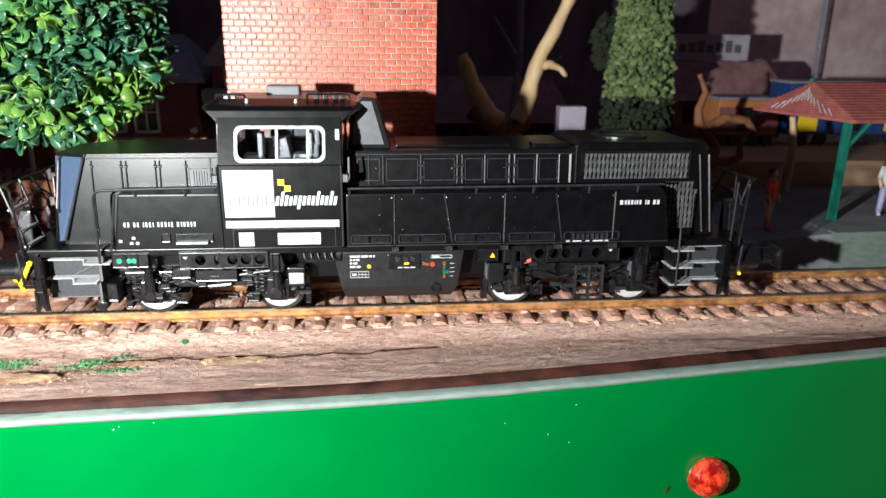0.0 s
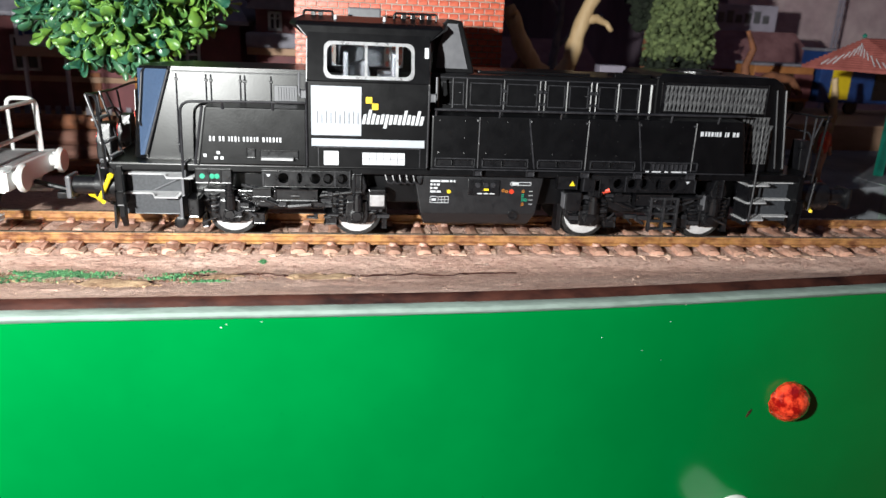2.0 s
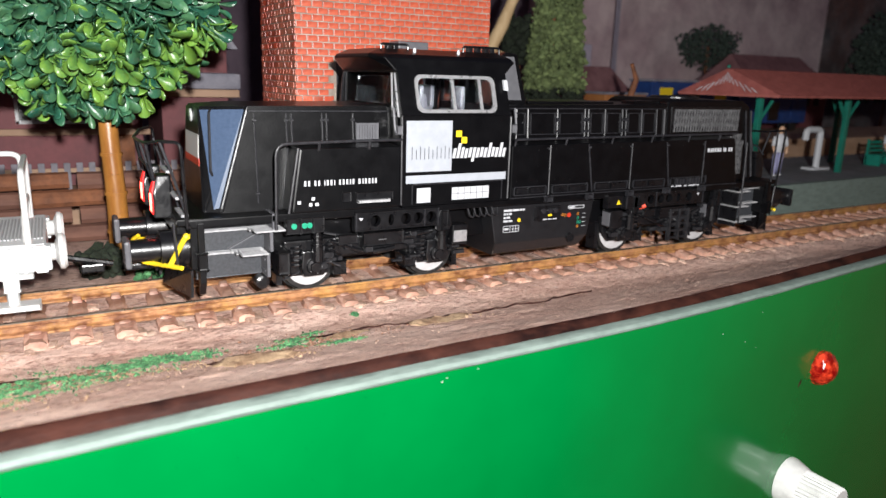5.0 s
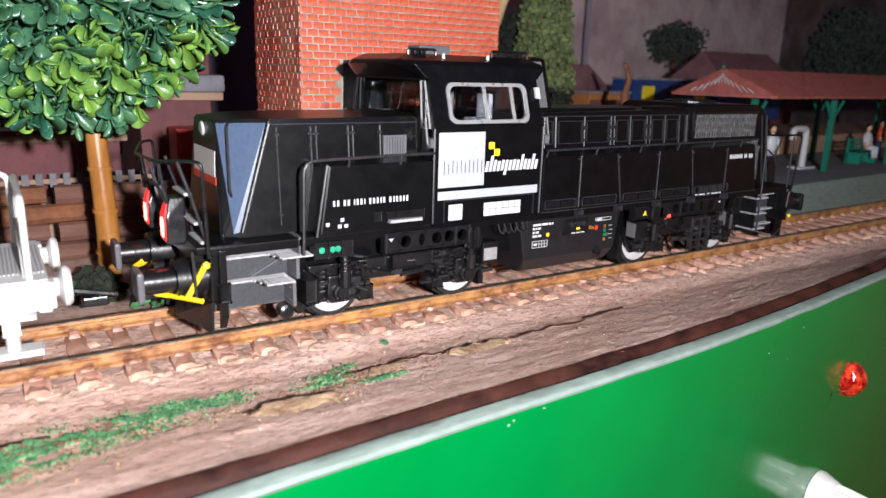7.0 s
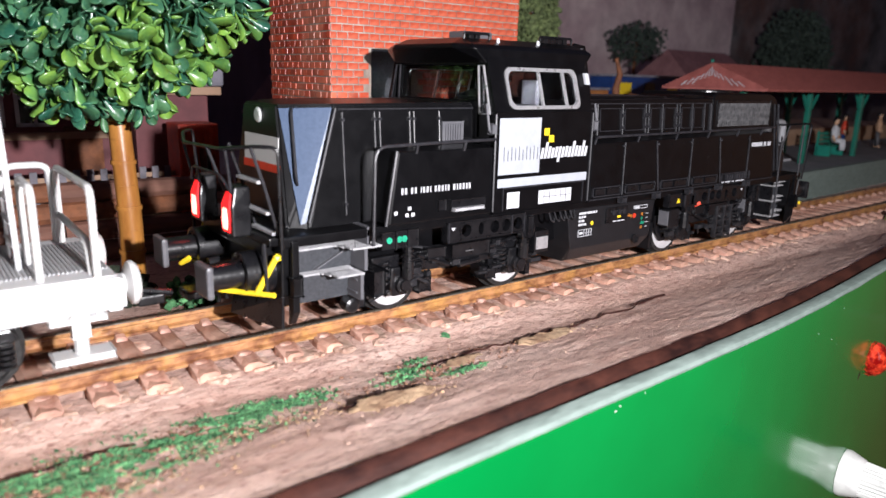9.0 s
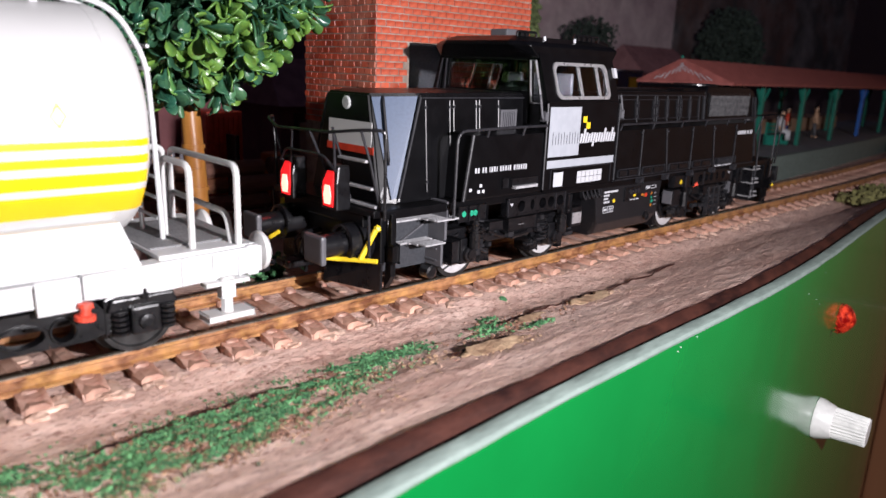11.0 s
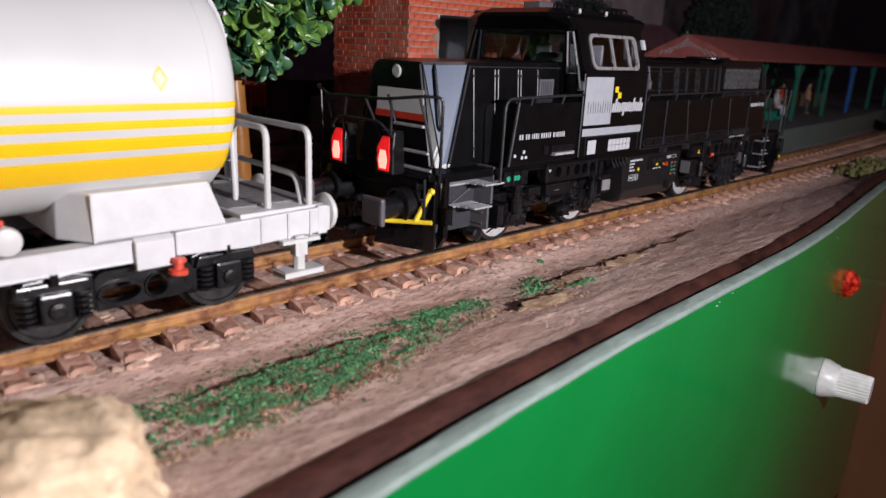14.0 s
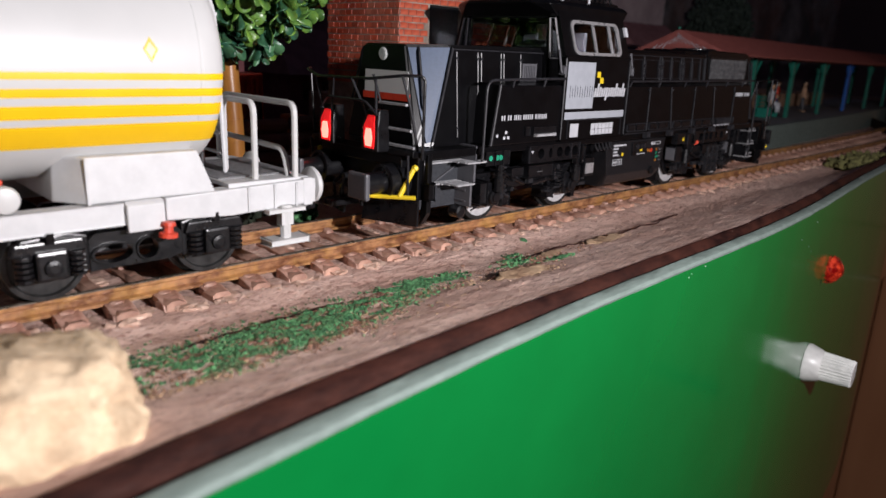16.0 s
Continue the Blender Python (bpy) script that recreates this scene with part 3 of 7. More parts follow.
# ---- the locomotive ----
def build_loco():
    lo = thing("diesel_locomotive", 0, 0, -0.5, "black model diesel locomotive with white logo panel on the track", "locomotive")
    # running frame
    bm = nb()
    prism(bm, [(-79, 15.0), (74, 15.0), (75, 16.6), (-80, 16.6)], -16.4, 16.4, 0.25)
    box(bm, -77, 72, -10.5, 10.5, 7.5, 13.8, 0.3)
    part("running_frame", bm, M_BLACK, lo)
    for s in (-1, 1):
        for x0, x1, holes in ((-48.7, -30.0, (-44.3, -40.9, -37.6, -34.8, -31.8)), (21.5, 48.4, (29.8, 33.2, 36.0, 39.3, 43.0))):
            # beam pierced with round holes and one narrow slot
            bm = nb()
            slot = holes[1] if x0 < 0 else holes[3]
            box(bm, x0, x1, s * 15.2, s * 16.9, 15.55, 15.85, 0.08)
            box(bm, x0, x1, s * 15.2, s * 16.9, 12.1, 12.4, 0.08)
            edges = [x0] + [h + d for h in holes for d in (-1.35, 1.35)] + [x1]
            for a, b in zip(edges[::2], edges[1::2]):
                if b - a > 0.05:
                    box(bm, a, b, s * 15.2, s * 16.8, 12.3, 15.7)
            for h in holes:
                t = nb()
                n = 16
                rx = 0.6 if h == slot else 1.12
                rows = [[], [], []]
                for k in range(n):
                    c, d = math.cos(k * math.tau / n), math.sin(k * math.tau / n)
                    f2 = 1 / max(abs(c) / 1.36, abs(d) / 1.72)
                    for row, (u, w, y) in zip(rows, ((c * rx, d * 1.15, 16.8), (c * f2, d * f2, 16.8), (c * rx, d * 1.15, 15.3))):
                        row.append(t.verts.new((h + u, s * y, 14.0 + w)))
                vi, vo, vb = rows
                for k in range(n):
                    j = (k + 1) % n
                    t.faces.new((vi[k], vi[j], vo[j], vo[k]))
                    t.faces.new((vi[k], vi[j], vb[j], vb[k]))
                join(bm, t)
            sb = part("side_beam", bm, M_DARK, lo)
            for x in (x0 + 0.3, x1 - 0.3, holes[4] - 1.6 if x0 < 0 else holes[0] + 1.75):
                bm = nb()
                box(bm, x - 0.12, x + 0.12, s * 16.75, s * 17.0, 12.2, 15.8)
                part("beam_rib", bm, M_BAR, sb)
            bm = nb()
            x = -47.4 if x0 < 0 else 46.2
            solid(bm, [(x + a, s * y, z) for a, z in ((-0.5, 14.8), (0.5, 14.8), (0.0, 14.2)) for y in (16.8, 16.9)])
            part("lifting_mark", bm, M_WHITEPRINT, sb, "small white triangle mark")
        # valve box with green rings, and warning box
        bm = nb()
        box(bm, -62.4, -55.0, s * 15.6, s * 17.0, 12.7, 15.6, 0.15)
        for x in (-59.6, -57.2):
            box(bm, x - 0.15, x + 0.15, s * 16.9, s * 17.25, 12.6, 15.7, 0.05)
        vb_ = part("valve_box", bm, M_DARK, lo)
        for x in (-60.9, -58.9, -57.9):
            bm = nb()
            lathe(bm, [(0, 0.55), (0.12, 0.55), (0.12, 0.22), (0.02, 0.2)], (x, s * 17.0, 14.2), (0, s, 0), 14)
            part("green_ring", bm, M_GREENMARK, vb_, "green painted ring")
        bm = nb()
        box(bm, 15.7, 20.3, s * 15.4, s * 16.9, 12.6, 15.5, 0.15)
        wb = part("warning_box", bm, M_DARK, lo)
        bm = nb()
        solid(bm, [(19.1 + a, s * y, z) for a, z in ((-0.65, 13.4), (0.65, 13.4), (0.0, 14.5)) for y in (16.9, 17.0)])
        part("warning_mark", bm, M_YELLOW, wb, "yellow warning triangle")
        bm = nb()
        rod(bm, (26.6, s * 16.2, 12.0), (28.0, s * 16.9, 12.6), 0.5, 8)
        part("red_cock", bm, M_REDLEVER, lo, "small red cock")
        # cables looping under the cab
        for k in range(5):
            bm = nb()
            x = -22.6 + k * 1.5
            tube(bm, ease([(x, s * 15.8, 15.2), (x + 0.4, s * 16.2, 13.4), (x + 1.6, s * 16.0, 12.9), (x + 2.2, s * 15.0, 14.6)], 0.8), 0.2, 6)
            part("cable", bm, M_PIPE, lo)
    # short bonnet with slanting grey corner panels
    bm = nb()
    pts = []
    for s in (-1, 1):
        pts += [(-75.2, s * 6.3, 35.6), (-67.5, s * 11, 35.9), (-76, s * 10.8, 16.5), (-73, s * 12.3, 16.5), (-39, s * 11, 36.1), (-39, s * 12.3, 16.5)]
    t = nb()
    hull(t, pts)
    bmesh.ops.dissolve_limit(t, angle_limit=0.01, verts=t.verts, edges=t.edges)
    bmesh.ops.bevel(t, geom=t.edges[:], offset=0.35, segments=2, affect="EDGES")
    join(bm, t)
    short = part("short_bonnet", bm, M_BLACK, lo)
    for s in (-1, 1):
        bm = nb()
        a, b, c = Vector((-74.9, s * 6.7, 35.0)), Vector((-67.9, s * 11.0, 35.3)), Vector((-74.2, s * 12.0, 17.4))
        n = (b - a).cross(c - a).normalized()
        n = n if n.x < 0 else -n
        solid(bm, [p + n * o for p in (a, b, c, c + Vector((0.9, s * 0.25, 0.2))) for o in (0.0, 0.22)])
        part("corner_panel", bm, M_PANEL, short, "dark grey grained corner panel with a blue reflection in its colour")
        bm = nb()
        tube(bm, ease([a.lerp(b, 0.25) + n * 0.3, a.lerp(b, 0.25) + n * 1.1 + Vector((0, 0, -0.8)), a.lerp(b, 0.25).lerp(c, 0.62) + n * 1.1, a.lerp(b, 0.25).lerp(c, 0.66) + n * 0.3], 0.4), 0.24)
        part("handrail", bm, M_BAR, short)
        bm = nb()
        tube(bm, [(-67.6, s * 11.5, 35.2), (-73.0, s * 12.6, 17.6)], 0.3)
        part("edge_bar", bm, M_BAR, short)
        for x in (-66.2, -60.2, -59.2, -53.2, -52.3, -46.9):
            bm = nb()
            rod(bm, (x, s * 11.25, 34.6), (x, s * 12.45, 18.2), 0.15, 6)
            rod(bm, (x - 0.3, s * 11.35, 33.4), (x + 0.3, s * 11.35, 33.4), 0.3, 6)
            rod(bm, (x - 0.3, s * 12.3, 20), (x + 0.3, s * 12.3, 20), 0.3, 6)
            part("door_bar", bm, M_BAR, short)
        bm = nb()
        box(bm, -67, -39.2, s * 10.9, s * 11.25, 34.95, 35.2, 0.08)
        part("top_ledge", bm, M_BAR, short)
        for xd in (-59.7, -52.75, -46.6):
            bm = nb()
            box(bm, xd + 0.7, xd + 5.9, s * 11.5, s * 11.9, 18.0, 18.25)
            part("door_sill", bm, M_BAR, short)
        bm = nb()
        for i in range(7):
            x = -45.6 + i * 0.55
            box(bm, x, x + 0.3, s * 11.4, s * 11.75, 28.6, 32.4)
        box(bm, -46.3, -41.5, s * 11.25, s * 11.5, 28.2, 32.8, 0.1)
        part("air_grille", bm, M_GREY, short)
    # front badge and lamp
    bm = nb()
    def on_face(u, z, o=0.12):
        # point on the slanting end face
        k = (35.6 - z) / 19.1
        return Vector((-75.2 - 0.8 * k - o - 0.15, u, z))
    def face_quad(u0, u1, z0, z1, o0=0.0, o1=0.12):
        b2 = nb()
        solid(b2, [on_face(u, z, o) for u in (u0, u1) for z in (z0, z1) for o in (o0, o1)])
        return b2
    part("badge_white", face_quad(-8.0, 5.2, 26.3, 30.6), M_TANKWHITE, short, "white and silver badge plate")
    part("badge_red", face_quad(-8.7, 5.6, 25.0, 26.3), M_RED, short, "red badge stripe")
    bm = nb()
    lathe(bm, [(0, 1.25), (0.3, 1.25), (0.5, 1.0)], (-75.2, 0, 33.7), (-1, 0, -0.04), 20)
    hl = part("headlamp", bm, M_LENS, short, "round unlit headlamp")
    bm = nb()
    lathe(bm, [(0, 1.6), (0.2, 1.6), (0.25, 1.25), (0.0, 1.25)], (-75.1, 0, 33.7), (-1, 0, -0.04), 20)
    part("lamp_ring", bm, M_DARK, hl)
    bm = nb()
    for z, h in ((16.9, 0.5), (20.1, 0.45), (24.8, 0.45)):
        k = (z - 15) / 15
        b2 = nb()
        box(b2, -79.9 - 4.0 * k, -78.7 - 4.0 * k, -15.2, -7.4, z, z + h, 0.1)
        part("end_rung", b2, M_STEP, short, "pale ladder rung")
    for y in (-15.5, -7.2):
        tube(bm, [(-79.0, y, 15.0), (-81.6, y, 24.8), (-83.2, y + 0.4, 30.0)], 0.26, 8)
    part("end_step", bm, M_BAR, short)
    # side lockers of the short end
    for s in (-1, 1):
        bm = nb()
        solid(bm, [(-61.4, s * 17.5, 16.7), (-39.2, s * 17.5, 16.7), (-59.6, s * 17.4, 28.6), (-39.2, s * 17.4, 28.6), (-60.0, s * 11, 29.0), (-39.2, s * 11, 29.0), (-61.6, s * 11, 16.7), (-39.2, s * 11, 16.7)], 0.35)
        lk = part("side_locker", bm, M_BLACK, lo)
        bm = nb()
        box(bm, -48.8, -41, s * 17.35, s * 17.75, 18.3, 20.0, 0.15)
        box(bm, -51.5, -49.8, s * 17.35, s * 17.75, 18.4, 20.2, 0.15)
        part("locker_recess", bm, M_DARK, lk)
        bm = nb()
        box(bm, -48.5, -42, s * 17.6, s * 18.6, 18.1, 18.6, 0.1)
        part("step_ledge", bm, M_STEP, lk)
        bm = nb()
        tube(bm, ease([(-64.5, s * 18.0, 14), (-64.2, s * 18.0, 29.6), (-50, s * 17.9, 29.9), (-39.3, s * 17.9, 30)], 2.2), 0.28)
        tube(bm, [(-62.0, s * 17.7, 16.8), (-60.0, s * 17.7, 28.8)], 0.3)
        for x in (-56, -46):
            rod(bm, (x, s * 17.9, 29.9), (x, s * 17.4, 28.3), 0.28, 6)
        part("handrail", bm, M_BAR, lo)
    # cab: lower walls
    for s in (-1, 1):
        bm = nb()
        box(bm, -39, -13.8, s * 16.6, s * 17.6, 16.6, 34.6, 0.2)
        cs = part("cab_side", bm, M_BLACK, lo)
        if s < 0:
            def decal(x0, x1, z0, z1, material, nm, label="", sk=0.0, parent=cs, lift=0.06):
                b2 = nb()
                t0, y1 = -17.6, -17.6 - lift
                solid(b2, [(x0, t0, z0), (x1, t0, z0), (x0 + sk, t0, z1), (x1 + sk, t0, z1), (x0, y1, z0), (x1, y1, z0), (x0 + sk, y1, z1), (x1 + sk, y1, z1)])
                return part(nm, b2, material, parent, label)
            decal(-38.2, -27.9, 23.5, 33.6, M_SILVERPRINT, "logo_field", "pale silver square of the logo")
            decal(-38.2, -14.5, 21.2, 22.8, M_SILVERPRINT, "logo_stripe", "long white stripe")
            decal(-27.0, -25.7, 30.3, 31.6, M_YELLOW, "logo_check", "yellow square", lift=0.09)
            decal(-25.7, -24.4, 29.0, 30.3, M_YELLOW, "logo_check", "yellow square", lift=0.09)
            def stroke(x0, x1, z0, z1, material, sk=0.0, zb=25.3):
                o = sk * (z0 - zb)
                decal(x0 + o, x1 + o, z0, z1, material, "logo_bar", "", sk * (z1 - z0), lift=0.1)
            # the two words of the logo as plain upright and slanted strokes
            for k, h in enumerate((2.5, 1.9, 2.5, 2.2, 2.5, 1.9, 2.5, 2.2, 2.5, 2.2)):
                stroke(-37.0 + k * 0.93, -36.86 + k * 0.93, 26.0, 26.0 + h, M_GREYPRINT)
            for k, (za, zb_) in enumerate(((26.0, 28.0), (26.0, 29.0), (26.0, 28.2), (26.0, 27.9), (26.1, 28.1), (25.2, 28.1), (26.0, 28.0), (26.1, 28.1), (26.0, 28.0), (26.0, 29.0), (26.1, 28.1), (26.0, 28.0), (26.0, 29.0), (26.0, 27.9))):
                stroke(-27.8 + k * 0.93, -27.16 + k * 0.93, za, zb_, M_WHITEPRINT, 0.2, 26.0)
            decal(-35.7, -32.6, 17.2, 20.2, M_WHITEPRINT, "data_panel", "small white data square")
            decal(-27.6, -18.6, 17.4, 20.0, M_WHITEPRINT, "data_panel", "white data panel")
            for k in range(5):
                decal(-26.2 + k * 1.5, -26.1 + k * 1.5, 17.5, 19.9, M_GREYPRINT, "panel_line", lift=0.08)
            decal(-27.5, -18.7, 18.65, 18.75, M_GREYPRINT, "panel_line", lift=0.08)
        bm = nb()
        for x in (-39.2, -13.8):
            rod(bm, (x, s * 17.7, 17), (x, s * 17.7, 34.3), 0.22, 6)
        for x0, x1, z0, z1 in ((-36.9, -15.3, 20.9, 21.1), (-36.9, -36.7, 17, 21), (-15.5, -15.3, 17, 21)):
            box(bm, x0, x1, s * 17.55, s * 17.8, z0, z1)
        part("cab_trim", bm, M_BAR, cs)
    # cab: leaning upper walls with window openings
    def tilt(x, z, s, o=0.0):
        k = (z - 34.6) / 9.4
        return Vector((x, s * (17.3 - 3.0 * k + o), z))
    def upper(s):
        b2 = nb()
        X = [-39, -35.2, -17.4, -13.8]
        Z = [34.6, 35.6, 42.0, 44.0]
        for i in range(3):
            for j in range(3):
                if i == 1 and j == 1:
                    continue
                solid(b2, [tilt(x, z, s, o) for x in (X[i], X[i + 1]) for z in (Z[j], Z[j + 1]) for o in (-0.8, 0.0)])
        return b2
    for s in (-1, 1):
        up = part("cab_upper_side", upper(s), M_BLACK, lo)
        bm = nb()
        loop = []
        x0, x1, z0, z1, r = -35.3, -17.3, 35.4, 42.1, 1.5
        for cx, cz, a0 in ((x1 - r, z1 - r, 0), (x0 + r, z1 - r, 90), (x0 + r, z0 + r, 180), (x1 - r, z0 + r, 270)):
            for k in range(7):
                a = radians(a0 + 15 * k)
                loop.append((cx + r * math.cos(a), cz + r * math.sin(a)))
        ring = []
        for x, z in loop:
            dx, dz = x - (x0 + x1) / 2, z - (z0 + z1) / 2
            ring.append([bm.verts.new(tilt(x + sx * (0.32 if dx > 0 else -0.32), z + sx * (0.32 if dz > 0 else -0.32), s, o)) for sx, o in ((1, 0.02), (1, 0.3), (-1, 0.3), (-1, -0.3))])
        for a, b in zip(ring, ring[1:] + ring[:1]):
            for k in range(4):
                bm.faces.new((a[k], a[(k + 1) % 4], b[(k + 1) % 4], b[k]))
        for x in (-27.0, -20.6):
            solid(bm, [tilt(x + d, z, s, o) for d in (-0.28, 0.28) for z in (35.6, 42.0) for o in (-0.25, 0.2)])
        part("window_frame", bm, M_CHROME, up, "silver rounded window frame")
        bm = nb()
        solid(bm, [tilt(x, z, s, o) for x in (-35.2, -17.4) for z in (35.5, 42.0) for o in (-0.3, -0.15)])
        g = part("pane", bm, M_GLASS, up)
        g.visible_shadow = False
        if s < 0:
            bm = nb()
            solid(bm, [tilt(x, z, s, o) for x in (-14.9, -14.0) for z in (39.6, 41.8) for o in (0.0, 0.9)], 0.2)
            part("marker_lamp", bm, M_WHITEPRINT, up, "small white marker lamp")
    # cab ends with their windows
    for xe, d in ((-39, -1), (-13.8, 1)):
        bm = nb()
        box(bm, min(xe, xe - d * 0.8), max(xe, xe - d * 0.8), -16.6, 16.6, 16.6, 30.0)
        ce = part("cab_end", bm, M_BLACK, lo)
        for s in (-1, 1):
            for quad in (((12.2, 30), (13.1, 30), (11.4, 44), (12.3, 44)), ((15.7, 30), (17.2, 30), (13.4, 44), (14.3, 44)), ((12.2, 29.8), (16.4, 29.8), (12.2, 34.2), (16.4, 34.2))):
                bm = nb()
                solid(bm, [(xx, s * y, z) for y, z in quad for xx in (xe, xe - d)], 0.1)
                part("cab_pillar" if quad[2][1] > 40 else "corner_sill", bm, M_BLACK, ce)
        bm = nb()
        box(bm, min(xe, xe - d), max(xe, xe - d), -12.1, 12.1, 29.8, 36.4)
        part("window_breast", bm, M_BLACK, ce)
        bm = nb()
        box(bm, min(xe, xe - d), max(xe, xe - d), -14, 14, 42.6, 44.2)
        part("window_head", bm, M_BLACK, ce)
        bm = nb()
        box(bm, min(xe, xe - d * 0.3), max(xe, xe - d * 0.3), -11.8, 11.8, 36.3, 42.7)
        g = part("pane", bm, M_ENDGLASS, ce)
        g.visible_shadow = False
        for s in (-1, 1):
            bm = nb()
            solid(bm, [(xe - d * o, s * y, z) for o in (0.3, 0.5) for y, z in ((12.9, 34), (16.0, 34), (12.2, 42.7), (13.8, 42.7))])
            g = part("pane", bm, M_GLASS, ce)
            g.visible_shadow = False
            bm = nb()
            corners = [(xe + d * 0.12, s * y, z) for y, z in ((13.0, 34.2), (15.9, 34.2), (13.7, 42.6), (12.3, 42.6), (13.0, 34.2))]
            tube(bm, corners, 0.2, 6)
            # same frame on both sides; the far one gets its shade as black colour
            part("corner_frame", bm, M_CHROME if s < 0 else M_BAR, ce, "silver window edge" if s < 0 else "far window edge, coloured black in place of shade")
        for s in (-1, 1):
            bm = nb()
            tube(bm, ease([(xe + d * 0.1, s * 17.3, 31), (xe + d * 1.6, s * 17.6, 31.4), (xe + d * 1.6, s * 16.6, 36)], 0.5), 0.25)
            box(bm, xe + d * 0.2 if d > 0 else xe - 1.3, xe + 1.3 if d > 0 else xe - 0.2, s * 17.0, s * 17.9, 31.0, 32.6, 0.2)
            part("mirror", bm, M_GREY, ce)
    # cab floor, desk and seats
    bm = nb()
    box(bm, -38, -15, -16, 16, 29.5, 30.2)
    part("cab_floor", bm, M_DARK, lo)
    bm = nb()
    for x, y in ((-33, -8), (-22, 8), (-22.5, -7)):
        box(bm, x - 2, x + 2, y - 2.2, y + 2.2, 30.2, 35.5, 0.5)
        box(bm, x + 1.2, x + 2.3, y - 2.2, y + 2.2, 35, 40.2, 0.4)
    part("cab_seating", bm, M_SEAT, lo, "grey seats")
    bm = nb()
    solid(bm, [(-31, -3, 30.2), (-25, -3, 30.2), (-31, 4, 30.2), (-25, 4, 30.2), (-30.5, -3, 37), (-26.5, -3, 38.4), (-30.5, 4, 37), (-26.5, 4, 38.4)], 0.3)
    part("control_desk", bm, M_SEAT, lo, "grey control desk")
    # roof with visor ends
    bm = nb()
    pts = []
    for s in (-1, 1):
        pts += [(-39.2, s * 14.4, 43.0), (-13.6, s * 14.4, 43.0), (-41.4, s * 13.8, 45.4), (-11.0, s * 13.8, 45.4), (-43.0, s * 9.6, 45.5), (-9.4, s * 9.6, 45.5), (-41.0, s * 12.6, 46.2), (-11.4, s * 12.6, 46.2), (-42.6, s * 9.0, 46.3), (-9.8, s * 9.0, 46.3), (-40, s * 8.5, 47.4), (-12.5, s * 8.5, 47.4)]
    solid(bm, pts, 0.2)
    rf = part("cab_roof", bm, M_BLACK, lo)
    bm = nb()
    for x in (-33.4, -23.2):
        rod(bm, (x, -10.8, 46.4), (x, -10.8, 47.5), 0.36, 10, 0.28)
        part("roof_stud", bm, M_WHITEPRINT, rf, "small white roof stud")
        bm = nb()
    bm = nb()
    box(bm, -31, -23.5, 2, 7, 47.0, 49.4, 0.4)
    part("roof_vent", bm, M_GREY, rf)
    bm = nb()
    tube(bm, ease([(-40, -9, 46.6), (-40, -9, 48.2), (-34, -9, 48.2), (-34, -9, 46.6)], 0.5), 0.25)
    tube(bm, ease([(-21, -9, 46.6), (-21, -9, 48.4), (-12, -9, 48.4), (-12, -9, 46.6)], 0.5), 0.25)
    for x in (-38, -36.5, -19, -17, -15, -13.5):
        box(bm, x - 0.5, x + 0.5, -8.8, -7.4, 46.6, 48.0 + random.random() * 0.8, 0.1)
    part("roof_gear", bm, M_DARK, rf)
    # exhaust tower
    bm = nb()
    prism(bm, [(-12.6, 36.4), (-3.0, 36.4), (-6.2, 47.4), (-9.4, 47.8), (-11.8, 45.6)], -7.8, 7.8, 0.25)
    ex = part("exhaust_tower", bm, M_BLACK, lo)
    bm = nb()
    prism(bm, [(-11.6, 37.4), (-4.6, 37.4), (-7.2, 46.8), (-9.4, 46.8), (-11.2, 42)], -7.95, -7.78)
    part("exhaust_plate", bm, M_GREY, ex, "grey side plate")
    # long bonnet
    bm = nb()
    pts = []
    for s in (-1, 1):
        pts += [(-12.9, s * 12.2, 16.5), (-12.9, s * 11, 36.4), (38.5, s * 11, 36.9), (38.5, s * 12.2, 16.5)]
    solid(bm, pts, 0.35)
    pts = []
    for s in (-1, 1):
        pts += [(38.2, s * 12.3, 16.5), (38.2, s * 11.2, 37.4), (40, s * 10.6, 38.3), (67.0, s * 10.6, 38.0), (70.0, s * 10.2, 36.2), (72.8, s * 11.4, 16.5), (71.2, s * 12.3, 16.5), (69.2, s * 11.1, 36.2)]
    solid(bm, pts, 0.35)
    lb = part("long_bonnet", bm, M_BLACK, lo)
    bm = nb()
    lathe(bm, [(0, 6.6), (0.5, 6.6), (0.7, 6.0), (0.7, 5.2), (0.3, 5.0)], (52, 0, 38.1), (0, 0, 1), 32)
    part("roof_fan_ring", bm, M_DARK, lb, "round black fan ring")
    bm = nb()
    box(bm, 29, 37.5, -9, -4, 36.6, 37.6, 0.2)
    box(bm, -2, 24, -7, 7, 36.5, 37.2, 0.3)
    part("roof_hatch", bm, M_BLACK, lb)
    for s in (-1, 1):
        bm = nb()
        for x in (-11.4, -8.0, -4.9, 3.4, 11.5, 12.6, 17.7, 23.2, 24.4, 29.5, 34.6, 37.2):
            w = 0.42 if x in (-11.4, 37.2) else 0.2
            rod(bm, (x, s * 11.15, 35.6), (x, s * 11.55, 29.2), w, 6)
            if x in (3.4, 11.5, 12.6, 23.2, 24.4):
                rod(bm, (x - 0.4, s * 11.4, 33.2), (x + 0.4, s * 11.4, 33.2), 0.42, 6)
                rod(bm, (x - 0.35, s * 11.5, 30.6), (x + 0.35, s * 11.5, 30.6), 0.35, 6)
            part("door_bar", bm, M_BAR, lb)
            bm = nb()
        box(bm, -12.8, 38, s * 10.8, s * 11.25, 35.6, 35.85, 0.08)
        part("top_ledge", bm, M_BAR, lb)
